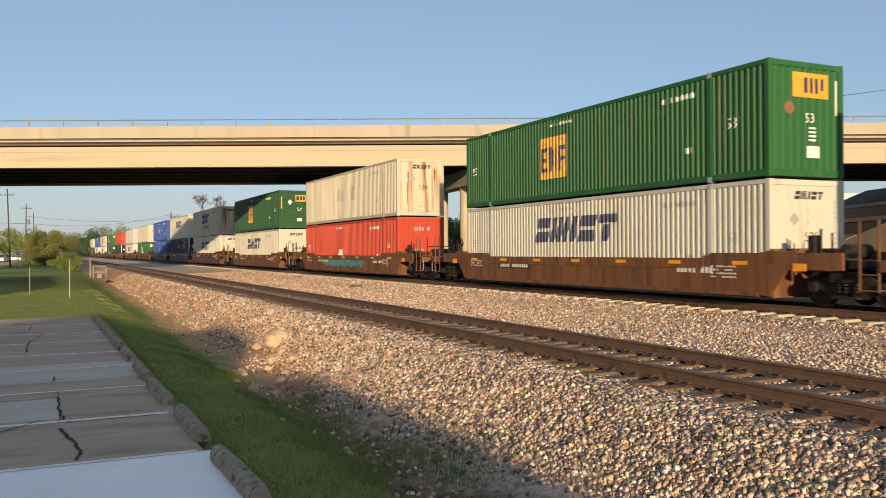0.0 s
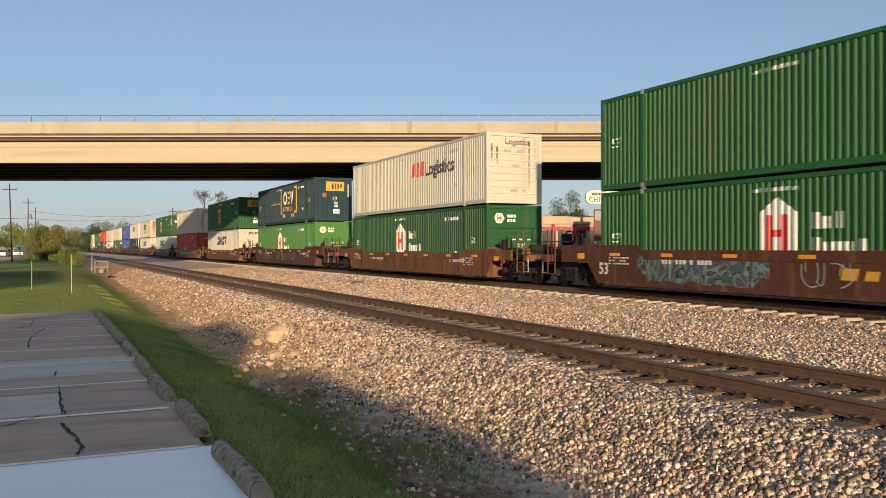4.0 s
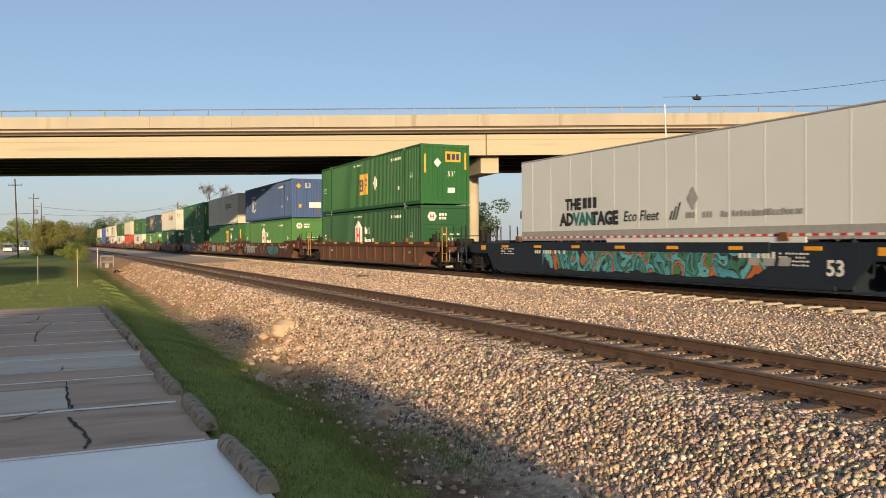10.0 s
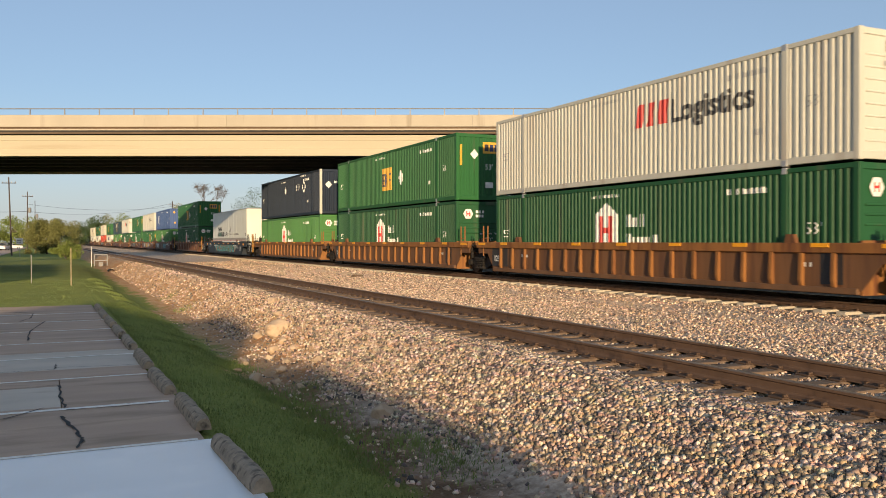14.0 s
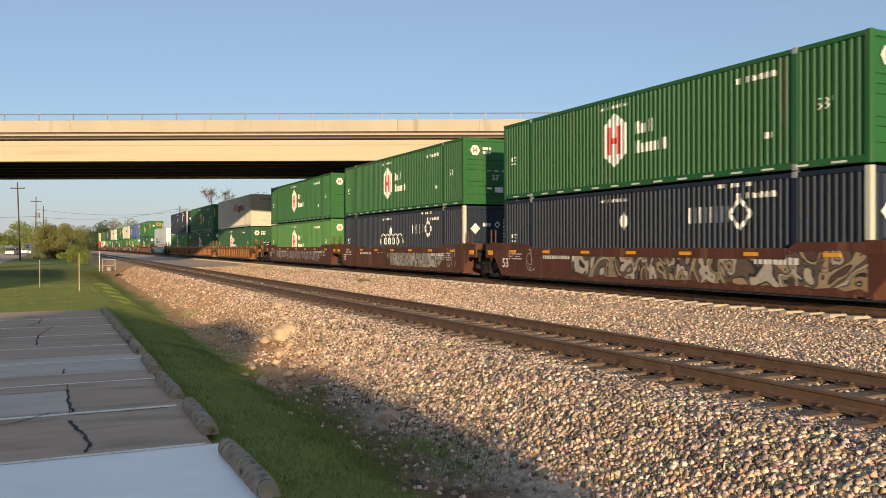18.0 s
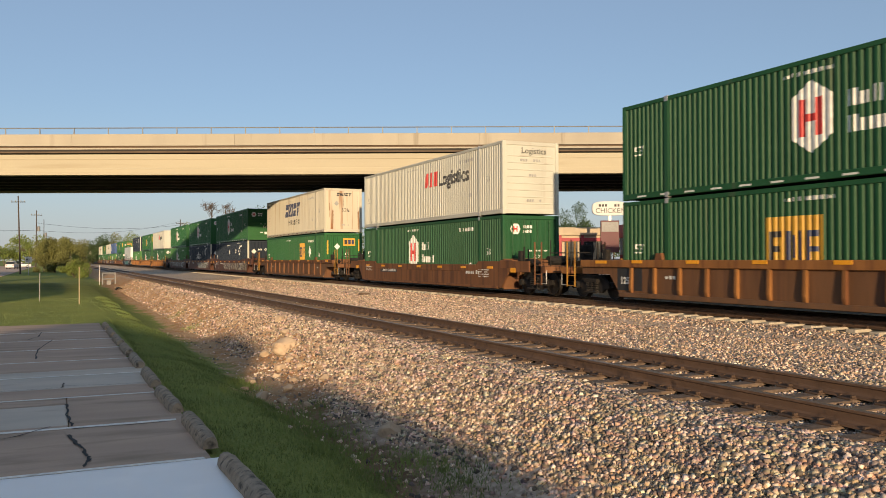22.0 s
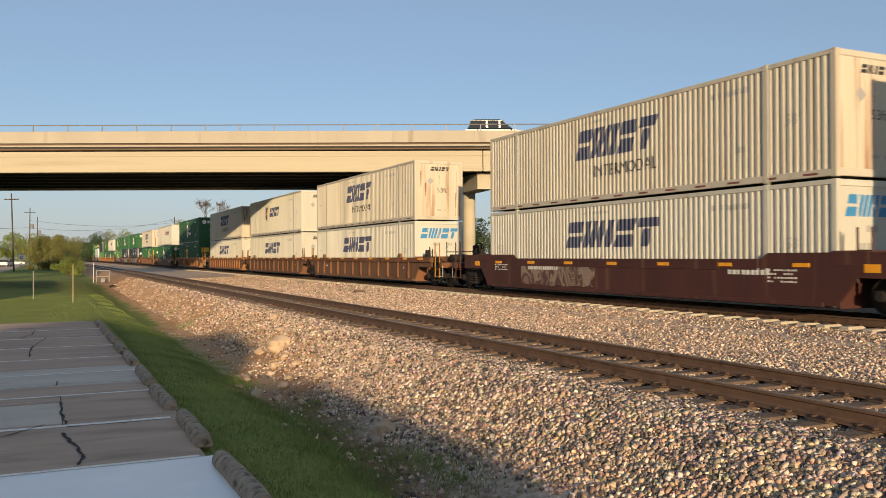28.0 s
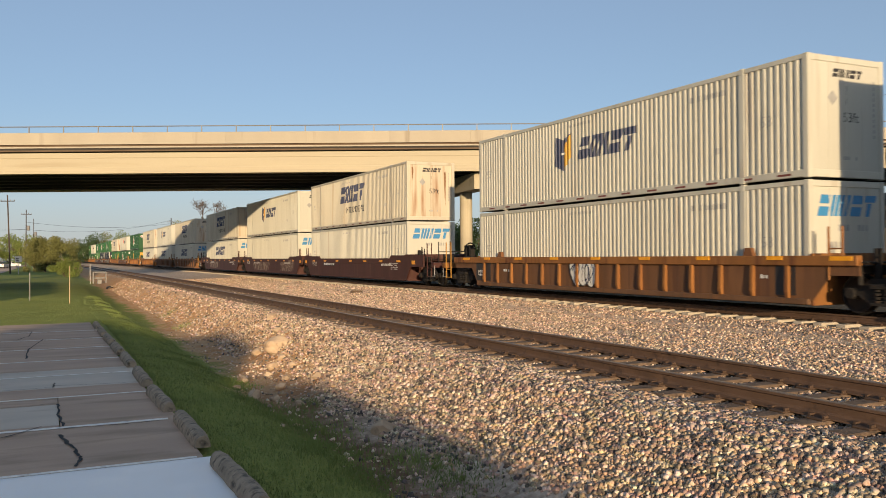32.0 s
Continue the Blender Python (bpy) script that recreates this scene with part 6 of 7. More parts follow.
# ---- surroundings ----
def make_shade_buildings():
    """Low gabled building, unseen behind the camera, its outline shaped to cast shade over the pavement and the ditch.
    """
    b = thing("lot_shade_building", "low tan gabled building, unseen, added to shade the parking lot", "building", kind="structure")
    # stepped outline follows the shade edge wanted on the ground
    part("wall", Geo().prism([(-25, -.75), (-7.75, -.75), (-7.75, 5.45), (-9.4, 5.4), (-12.5, 6.4), (-25, 2.2)], 1, -19, -15), M["tan_wall"], b)
    part("wing_wall", Geo().prism([(-7.74, -.75), (-2.0, -.75), (-2.0, 2.4), (-3.4, 3.12), (-4.7, 3.68), (-7.74, 3.88)], 1, -19, -15), M["tan_wall"], b)
    part("roof", Geo().prism([(-25.3, 2.25), (-12.5, 6.65), (-9.4, 5.6), (-7.65, 5.65), (-7.65, 5.47), (-9.4, 5.42), (-12.5, 6.43), (-25.3, 2.05)], 1, -19.3, -14.8), M["shaded_concrete"], b)
    part("wing_roof", Geo().prism([(-7.73, 4.03), (-4.7, 3.83), (-3.35, 3.27), (-1.85, 2.5), (-1.85, 2.4), (-3.4, 3.14), (-4.7, 3.7), (-7.73, 3.9)], 1, -19.3, -14.8), M["shaded_concrete"], b)
    part("door", Geo().box(-9.2, -8.2, -15, -14.94, -.72, 1.35, .01), M["glass"], b)
    for x in (-19, -16, -11.5):
        part("window", Geo().box(x, x + 1.6, -15, -14.95, .2, 1.6, .01), M["glass"], b)
    # made-up block left of the view, there only to shade the verge
    c = thing("verge_shade_block", "long plain unseen block added to shade the verge", "building", kind="structure")
    part("wall", Geo().box(-32, -12, 17, 43, -.75, 5.4), M["tan_wall"], c)
    part("roof", Geo().box(-32.2, -11.8, 16.8, 43.2, 5.4, 5.7, .03), M["shaded_concrete"], c)


make_shade_buildings()


def leaves(g, rng, centre, radii, count, size, mi=0):
    """Leaf clumps: small tilted quads through a lumpy crown."""
    lumps = [(Vector((rng.gauss(0, .45), rng.gauss(0, .45), rng.gauss(0, .42))), rng.uniform(.28, .5)) for _ in range(14)]
    for _ in range(count):
        c, r = rng.choice(lumps)
        d = Vector((rng.gauss(0, 1), rng.gauss(0, 1), rng.gauss(0, 1))).normalized() * r * rng.random() ** .4
        p = c + d
        q = Vector((centre[0] + p.x * radii[0], centre[1] + p.y * radii[1], centre[2] + p.z * radii[2]))
        u = Vector((rng.gauss(0, 1), rng.gauss(0, 1), rng.gauss(0, 1))).normalized()
        w = u.cross(Vector((rng.gauss(0, 1), rng.gauss(0, 1), rng.gauss(0, 1)))).normalized()
        s = size * rng.uniform(.6, 1.3)
        g.face([q - u * s, q + w * s * .55, q + u * s, q - w * s * .55], mi)


def limbs(g, rng, base, tip, r, depth, ends, spread=.5):
    """Tapered trunk with forking limbs."""
    base, tip = Vector(base), Vector(tip)
    mid = base.lerp(tip, .5) + Vector((rng.uniform(-.06, .06), rng.uniform(-.06, .06), 0)) * (tip - base).length
    g.tube(base, mid, r, r * .8, 6, caps=False)
    g.tube(mid, tip, r * .8, r * .55, 6, caps=False)
    if depth == 0:
        ends.append(tip)
        return
    ln = (tip - base).length * rng.uniform(.55, .75)
    for _ in range(3):
        d = ((tip - base).normalized() + spread * Vector((rng.gauss(0, 1), rng.gauss(0, 1), rng.gauss(0, .5)))).normalized()
        limbs(g, rng, tip, tip + d * ln, r * .55, depth - 1, ends, spread)


def tree(name, x, y, height, crown, seed, mat, label, count=2500, bare=False, low=.35, size=.22, squash=1.0):
    rng = random.Random(seed)
    z = ground_z(x, y)
    t = thing(name, label, "tree" if height > 3.4 else "bush", "trees and bushes", m=pose(x, y, z - .05))
    g, ends = Geo(), []
    limbs(g, rng, (0, 0, 0), (rng.uniform(-.2, .2), rng.uniform(-.2, .2), height * low), height * .025 + .02, 4 if bare else 3, ends, .36 if bare else .6)
    part("trunk", g, M["bark"], t)
    if not bare:
        g = Geo()
        leaves(g, rng, (0, 0, height * (.5 + low * .35)), (crown, crown, squash * height * (.55 - low * .2)), count, size)
        part("crown", g, M[mat], t)
    else:
        g = Geo()
        for e in ends:
            for _ in range(5):
                d = Vector((rng.gauss(0, .5), rng.gauss(0, .5), rng.gauss(.3, .4))) * height * .09
                g.tube(e, e + d, .03, .012, 4, caps=False)
        leaves(g, rng, (0, 0, height * .8), (crown, crown, height * .3), 260, .12, 0)
        part("twigs", g, M["bark"], t)
    return t


def at_px(turn, dist):
    """A place by its bearing from the camera, degrees right of +Y, and its distance."""
    return dist * math.sin(radians(turn)), dist * math.cos(radians(turn))


for i, (turn, dist, h, c, mat, n, sz) in enumerate([
        (-.1, 150, 6.2, 3.2, "leaf_olive", 6400, .15), (.55, 146, 5.4, 2.6, "leaf_olive", 5600, .14), (-.75, 158, 4.9, 2.2, "leaf_olive", 3400, .15), (1.05, 104, 2.2, 1.4, "leaf_yellow", 2600, .10),
        (1.35, 106, 1.8, 1.0, "leaf_yellow", 1200, .10), (2.6, 330, 9, 6, "leaf_dark", 1900, .4), (3.2, 330, 9.5, 5, "leaf_olive", 1900, .4), (1.9, 330, 7.5, 7, "leaf_dark", 1800, .4),
        (-1.6, 300, 9, 6, "leaf_yellow", 1200, .5), (-2.9, 300, 8, 7, "leaf_yellow", 1200, .5), (4.5, 330, 11, 5, "leaf_yellow", 2000, .35), (5.6, 340, 9, 6, "leaf", 1800, .35),
        (8.1, 240, 11.5, 4, "leaf_olive", 1500, .3), (8.8, 240, 11, 4.5, "leaf_olive", 1700, .3), (9.6, 225, 10, 5, "leaf_yellow", 1400, .3), (10.8, 230, 10, 6, "leaf", 1400, .3),
        (12.2, 230, 13, 6, "leaf_dark", 1300, .35), (14, 220, 10, 7, "leaf", 1300, .4), (16.5, 220, 9.5, 7, "leaf", 1300, .4), (19, 210, 9, 8, "leaf", 1300, .4), (22, 200, 9, 8, "leaf_dark", 1300, .4),
        (25.6, 96, 6.0, 3.0, "leaf_dark", 3600, .16), (26.6, 100, 5.6, 3.0, "leaf", 3000, .16), (27.8, 150, 8, 5, "leaf_dark", 1500, .3), (36.5, 190, 9, 6, "leaf", 1200, .35),
        (42.5, 170, 8.5, 6, "leaf", 1200, .35), (43.9, 172, 8.0, 6, "leaf", 1200, .35), (40.5, 175, 9, 6, "leaf", 1200, .35), (34.1, 165, 11.5, 4.6, "leaf_dark", 4200, .24), (32.9, 170, 8.5, 4.0, "leaf_dark", 2600, .24)]):
    x, y = at_px(turn, dist)
    tree("tree" if h > 3.4 else "bush", x, y, h, c, 40 + i, mat, "leafy spring-green tree in the distance" if dist > 160 else "dense green shrub or small tree beside the railway", n * (3 if dist > 160 else 2), False, .12 if dist < 160 and turn < 2 else .3 if h < 6 else .35, sz * (.55 if dist > 160 else .75))
x, y = at_px(9.5, 205)
tree("bare_tree", x, y, 12.2, 2.4, 7, "bark", "tall thin tree with mostly bare branches", bare=True, low=.5)
x, y = at_px(46.3, 114)
tree("tree", x, y, 13.0, 4.2, 9, "leaf_dark", "broad dark green tree beside the restaurant", 44000, low=.55, size=.125, squash=.72)


def utility_pole(x, y, h, r, arms, lean, label, extra=False):
    z = ground_z(x, y)
    p = thing("utility_pole", label, "utility pole", "utility poles", m=pose(x, y, z, 0, lean, 0))
    part("pole", Geo().tube((0, 0, -.3), (0, 0, h), r, r * .65, 10), M["wood_pole"], p)
    for k in range(arms):
        zz = h - .9 - 1.1 * k
        part("crossarm", Geo().box(-.95, .95, -.05, .05, zz - .055, zz + .055, .01), M["wood_pole"], p)
        for xx in (-.85, -.35, .35, .85):
            part("insulator", Geo().rev([(0, zz + .07), (.05, zz + .07), (.07, zz + .15), (.03, zz + .24), (0, zz + .24)], (xx, 0, 0), 2, 8), M["galv"], p)
    if extra:
        part("transformer", Geo().rev([(0, 0), (.26, 0), (.28, .05), (.28, .85), (.2, .95), (0, .95)], (.4, 0, h - 4), 2, 14), M["rail_grey"], p)
    return p


for turn, dist, h, r, arms, lean, ex in ((-2.05, 137, 11.5, .13, 1, -1.6, False), (-1.2, 178, 11.6, .12, 1, .6, True), (-.75, 215, 11.5, .11, 0, 0, True), (7.35, 205, 11.5, .16, 1, 0, False)):
    x, y = at_px(turn, dist)
    utility_pole(x, y, h, r, arms, lean, "tall weathered wooden utility pole with crossarm", ex)


def cable(name, a, b, sag, r, label):
    a, b, g = Vector(a), Vector(b), Geo()
    pts = [a.lerp(b, k / 16) - Vector((0, 0, sag * 4 * (k / 16) * (1 - k / 16))) for k in range(17)]
    d = (b - a).normalized()
    u = d.cross(Vector((0, 0, 1))).normalized()
    w = d.cross(u)
    for p in pts:
        g.v += [tuple(p + r * (math.cos(k * 1.2566) * u + math.sin(k * 1.2566) * w)) for k in range(5)]
    for s in range(16):
        for k in range(5):
            g.f.append((s * 5 + k, s * 5 + (k + 1) % 5, s * 5 + 5 + (k + 1) % 5, s * 5 + 5 + k))
            g.m.append(0)
    return solid(name, g, M["wire"], label, "cable", "overhead cables")


pa, pb, pc = (*at_px(-2.05, 137), 10.2), (*at_px(-1.2, 178), 10.0), (*at_px(7.35, 205), 11.2)
cable("overhead_cable", (pb[0], pb[1], 8.6), (pc[0], pc[1], 9.6), 1.0, .022, "thin black overhead cable across the tracks")
cable("overhead_cable", (pb[0], pb[1], 7.2), (pc[0], pc[1], 10.4), 1.4, .022, "thin black overhead cable across the tracks")
cable("overhead_cable", (pa[0] - 30, pa[1] - 20, 7.4), (pb[0], pb[1], 7.2), 1.0, .03, "thin black overhead cable beside the road")


def marker_post(x, y, h, mat, label):
    z = ground_z(x, y)
    p = thing("marker_post", label, "marker post", "posts on the verge", m=pose(x, y, z))
    part("stake", Geo().box(-.02, .02, -.01, .01, -.1, h, .004), M[mat], p)
    part("cap", Geo().box(-.024, .024, -.013, .013, h, h + .05, .005), M[mat], p)


marker_post(-.83, 48.5, 1.42, "rail_grey", "slim white marker post standing in the grass")
marker_post(.98, 44.5, 1.78, "spray_tan", "slim pale yellow marker post standing in the grass")
x, y = at_px(2.45, 82)
marker_post(x, y, 1.75, "galv", "thin grey post beside the track")


def make_small_left():
    x, y = at_px(3.0, 84)
    z = ground_z(x, y)
    b = thing("guard_frame", "low open frame of pale rails round a trackside valve", "guard frame", m=pose(x, y, z))
    for sx in (-.55, .55):
        for sy in (-.4, .4):
            part("leg", Geo().box(sx - .035, sx + .035, sy - .035, sy + .035, -.1, 1.12, .008), M["rail_grey"], b)
    for zz in (.5, 1.05):
        for sy in (-.4, .4):
            part("rail", Geo().box(-.55, .55, sy - .03, sy + .03, zz, zz + .09, .008), M["rail_grey"], b)
        for sx in (-.55, .55):
            part("side_rail", Geo().box(sx - .03, sx + .03, -.4, .4, zz, zz + .09, .008), M["rail_grey"], b)
    part("valve_box", Geo().box(-.2, .2, -.15, .15, -.05, .42, .03), M["rail_grey"], b)
    x, y = 4.5, 71.0
    z = ground_z(x, y) - .22
    p = thing("culvert_pipe", "dark open culvert pipe in the clay bank", "pipe", m=pose(x, y, z))
    part("ring", Geo().rev([(.22, 0), (.28, 0), (.28, 1.2), (.22, 1.2), (.22, 0)], (0, 0, .14), 1, 16), M["iron"], p)
    x, y = at_px(-1.6, 131)
    s = thing("road_sign", "small pale road sign on a post by the verge", "sign", m=pose(x, y, ground_z(x, y)))
    part("post", Geo().tube((0, 0, -.1), (0, 0, 2.6), .04, n=8), M["galv"], s)
    part("plate", Geo().box(-.42, .42, -.05, -.03, 1.7, 2.5, .01), M["plaster"], s)
    g = Geo()
    for p, mi in bars(-.3, .3, 2.1, 2.25, 4, 0) + bars(-.3, .3, 1.85, 2.0, 4, 0):
        g.face([(u, -.054, v) for u, v in p])
    part("writing_bars", g, M["ink_black"], s)
    solid("side_road", Geo().box(-40, -6.3, 118, 320, -.70, -.57, .02), M["asphalt"], "grey side road beyond the grass verge", "road", kind="structure")


make_small_left()


def road_car(paint_key, label, kind="suv", m=None):
    """A car seen side on: body, glass, wheels."""
    c = thing("car", label, "car", "vehicles", m=m)
    L2, W2 = 2.3, .9
    top = 1.72 if kind == "suv" else 1.45
    body = Geo().prism([(-L2, .35), (L2, .35), (L2 + .03, .75), (L2 - .1, .95), (1.1, 1.02), (-L2 + .05, 1.05), (-L2 - .03, .7)], 1, -W2, W2)
    part("body", body, M[paint_key], c)
    g = Geo()
    back = -2.15 if kind == "suv" else -1.6
    lo = [(back, -W2 + .03, 1.02), (1.15, -W2 + .03, 1.02), (1.15, W2 - .03, 1.02), (back, W2 - .03, 1.02)]
    hi = [(back + .3, -W2 + .16, top - .06), (.35, -W2 + .16, top - .06), (.35, W2 - .16, top - .06), (back + .3, W2 - .16, top - .06)]
    g.face(lo[::-1]).face(hi)
    for i in range(4):
        j = (i + 1) % 4
        g.face([lo[i], lo[j], hi[j], hi[i]])
    part("glasshouse", g, M["glass"], c, "dark tinted windows")
    part("roof_panel", Geo().box(back + .25, .4, -W2 + .13, W2 - .13, top - .06, top, .025), M[paint_key], c)
    for s in (-1, 1):
        for x in (-.75, .15):
            part("pillar", Geo().prism([(x - .05, 1.02), (x + .05, 1.02), (x + .02, top - .05), (x - .06, top - .05)], 1, s * (W2 - .10) - .04, s * (W2 - .10) + .04), M[paint_key], c)
        if kind == "suv":
            part("roof_rail", Geo().tube((back + .5, s * .62, top + .05), (.2, s * .62, top + .05), .025, n=6), M["ink_black"], c)
        for x in (-1.4, 1.4):
            part("tyre", Geo().rev([(.2, -.11), (.33, -.11), (.34, -.08), (.34, .08), (.33, .11), (.2, .11), (.2, -.11)], (x, s * .8, .34), 1, 16), M["rubber"], c)
            part("rim", Geo().rev([(0, -.06), (.2, -.09), (.2, .09), (0, .06)], (x, s * .8, .34), 1, 12), M["galv"], c)
        part("headlight", Geo().box(L2 - .12, L2 + .02, s * .62 - .16, s * .62 + .16, .72, .86, .02), M["plaster"], c)
        part("tail_light", Geo().box(-L2 - .02, -L2 + .08, s * .68 - .12, s * .68 + .12, .72, .95, .02), M["ink_red"], c)
    return c


ROAD_Z = BASE + 2.205
BRIDGE_CARS = []
for paint_key, label, kind, t0, s0, v in (("carpaint_white", "white estate car driving over the bridge", "suv", 6.0, -5.6, 17.6), ("carpaint_red", "dark red car driving over the bridge", "sedan", 23.0, -27.0, 20.5), ("carpaint_dark", "dark grey car with roof rails driving over the bridge", "suv", 28.0, 4.1, 21.5)):
    BRIDGE_CARS.append((road_car(paint_key, label, kind), t0, s0, v))
for turn, dist, pk, kind, rz in ((-2.5, 215, "carpaint_white", "suv", 80), (-2.0, 240, "carpaint_white", "sedan", 0), (-2.35, 230, "carpaint_dark", "suv", 85)):
    x, y = at_px(turn, dist)
    road_car(pk, "parked car on the side road by the verge", kind, pose(x, y, -.565, 0, 0, rz))


# --- right side, behind the train ---
BG = pose(0, 0, 0, 0, 0, BRIDGE_TURN)          # local x across the view, local y away


def across(px, depth):
    return (px - 784) / 1472 * depth


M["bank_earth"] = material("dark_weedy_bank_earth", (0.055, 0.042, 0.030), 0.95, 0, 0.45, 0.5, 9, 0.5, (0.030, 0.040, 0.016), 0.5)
M["band_concrete"] = material("dirty_slope_paving", (0.26, 0.205, 0.14), 0.95, 0, 0.4, 0.8, 14, 0.5, (0.06, 0.055, 0.035), 0.5)
M["maroon"] = material("dark_maroon_panel", (0.10, 0.025, 0.03), 0.6, 0, 0.15, 1, 20, 0.0)
M["menu_orange"] = material("faded_orange_panel", (0.55, 0.24, 0.11), 0.6, 0, 0.15, 1, 20, 0.0)


def make_right():
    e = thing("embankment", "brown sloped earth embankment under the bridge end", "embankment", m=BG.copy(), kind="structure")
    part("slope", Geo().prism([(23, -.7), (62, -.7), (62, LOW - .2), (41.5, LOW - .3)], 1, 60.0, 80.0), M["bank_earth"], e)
    for k in range(4):
        x0, z0 = 26 + 3.5 * k, .565 + 1.452 * k
        part("paving_band", Geo().prism([(x0, z0), (x0 + .9, z0 + .373), (x0 + .9, z0 + .43), (x0, z0 + .06)], 1, 59.9, 80.0), M["band_concrete"], e)
    # white two-storey building
    d = 108
    w = thing("office_building", "white plastered two-storey building behind the bridge", "building", m=BG.copy())
    a, b = across(1355, d + 14), across(1700, d)
    part("wall", Geo().box(a, b, d, d + 14, -.7, 8.2), M["plaster"], w)
    part("parapet", Geo().box(a - .15, b + .15, d - .15, d + 14.1, 8.2, 8.6, .03), M["plaster"], w)
    for px in (1450, 1490, 1530, 1570):
        for z in (5.0, 1.4):
            win = part("window", Geo().box(across(px, d) - .55, across(px, d) + .55, d - .02, d + .05, z, z + 1.7, .01), M["glass"], w)
            part("window_head", Geo().box(across(px, d) - .62, across(px, d) + .62, d - .06, d - .02, z + 1.7, z + 1.78), M["tan_wall"], win)
            part("window_sill", Geo().box(across(px, d) - .62, across(px, d) + .62, d - .06, d - .02, z - .08, z), M["tan_wall"], win)
    part("downpipe", Geo().tube((across(1462, d), d - .1, -.6), (across(1462, d), d - .1, 8.1), .08, n=8), M["ink_white"], w)
    # red-roofed restaurant
    d = 118
    r = thing("restaurant", "low restaurant with red metal roof and grey walls", "building", m=BG.copy())
    a, b = across(1118, d), across(1252, d)
    part("wall", Geo().box(a, b, d, d + 9, -.7, 4.7), M["ink_grey"], r)
    part("red_base", Geo().box(a - .05, b + .05, d - .08, d + 9, -.7, 2.0, .01), M["red_roof"], r)
    part("roof", Geo().prism([(d - .9, 4.5), (d + 9.9, 4.5), (d + 8.9, 6.4), (d + .1, 6.4)], 0, a - .6, b + .6), M["red_roof"], r)
    part("roof_top", Geo().box(a + 3.0, b - 3.6, d + .6, d + 7, 6.4, 6.8, .03), M["red_roof"], r)
    for k in range(5):
        x = a + .8 + k * 1.95
        part("window", Geo().box(x, x + 1.4, d - .03, d + .05, 2.1, 4.0, .01), M["glass"], r)
    g = Geo()
    for p, mi in bars(-1.2, .1, 0, .42, 4, 0) + text_polys("CHICKEN", .62, 0, .3, 0):
        g.face([(across(1155, d) + u, d - .70 + v * .4545, 4.9 + v) for u, v in p])
    part("sign_lettering", g, M["ink_white"], r, "white lettering on the red roof edge")
    # cream strip building
    d = 128
    c = thing("strip_shop", "long low shop with cream fascia", "building", m=BG.copy())
    a, b = across(935, d), across(1078, d)
    part("wall", Geo().box(a, b, d, d + 10, -.7, 5.0), M["tan_wall"], c)
    part("fascia", Geo().box(a - .3, b + .3, d - .4, d + 10, 5.0, 6.2, .03), M["tan_wall"], c)
    part("red_band", Geo().box(a - .1, b + .1, d - .25, d - .03, 4.05, 4.6, .02), M["red_roof"], c)
    for k in range(5):
        x = a + .5 + k * 2.4
        win = part("window", Geo().box(x, x + 2.0, d - .03, d + .05, .3, 4.0, .01), M["glass"], c)
        part("mullion", Geo().box(x + .97, x + 1.03, d - .06, d - .03, .3, 4.0), M["rail_grey"], win)
    for k in range(3):
        part("red_column", Geo().box(a + 1 + k * 3.4, a + 1.4 + k * 3.4, d - .5, d - .1, -.7, 5.0, .02), M["red_roof"], c)
    d = 140
    c = thing("strip_shop", "far low shop with cream fascia and flat roof", "building", m=BG.copy())
    a, b = across(1218, d), across(1345, d)
    part("wall", Geo().box(a, b, d, d + 10, -.7, 5.4), M["tan_wall"], c)
    part("fascia", Geo().box(a - .3, b + .3, d - .4, d + 10, 5.4, 7.2, .03), M["plaster"], c)
    # pylon sign
    d = 118
    s = thing("pylon_sign", "white oval roadside sign lettered CHICKEN above a red panel", "sign", m=BG.copy())
    xs = across(1076, d)
    part("pole", Geo().box(xs - .2, xs + .2, d - .15, d + .15, -.7, 7.6, .02), M["galv"], s)
    oval = [(xs + 2.5 * math.copysign(abs(math.cos(q)) ** .5, math.cos(q)), 8.5 + 1.0 * math.copysign(abs(math.sin(q)) ** .6, math.sin(q))) for q in [2 * math.pi * i / 28 for i in range(28)]]
    part("face", Geo().prism(oval, 1, d - .3, d + .3), M["plaster"], s)
    g = Geo()
    for p, mi in text_polys("CHICKEN", 1.0, 0, -2.1, -.65) + bars(-1.6, 1.5, .25, .6, 7, 0):
        g.face([(xs + u, d - .31, 8.5 + v) for u, v in p])
    part("lettering", g, M["ink_black"], s)
    part("red_panel", Geo().box(xs - 1.3, xs + 1.3, d - .2, d + .2, 2.3, 6.8, .03), M["maroon"], s)
    part("white_panel", Geo().box(xs - 1.2, xs + 1.2, d - .24, d - .21, 5.2, 6.6, .01), M["rail_grey"], s)
    # orange menu board
    d = 116
    s = thing("menu_board", "orange and red sign board on posts", "sign", m=BG.copy())
    a, b = across(1299, d), across(1331, d)
    part("board", Geo().box(a, b, d, d + .25, 3.6, 5.6, .03), M["menu_orange"], s)
    part("base_band", Geo().box(a - .03, b + .03, d - .04, d + .28, 2.7, 3.6, .02), M["red_roof"], s)
    part("cap", Geo().box(a - .1, b + .1, d - .06, d + .3, 5.6, 5.9, .02), M["red_roof"], s)
    for x in (a + .15, b - .15):
        part("post", Geo().box(x - .06, x + .06, d + .06, d + .2, -.7, 2.75), M["galv"], s)
    # slim white mast, cable and splice
    d = 44
    m = thing("white_mast", "slim white leaning mast behind the far track", "mast", m=BG @ pose(across(1189, d), d, -.7, 0, -2.2, 0))
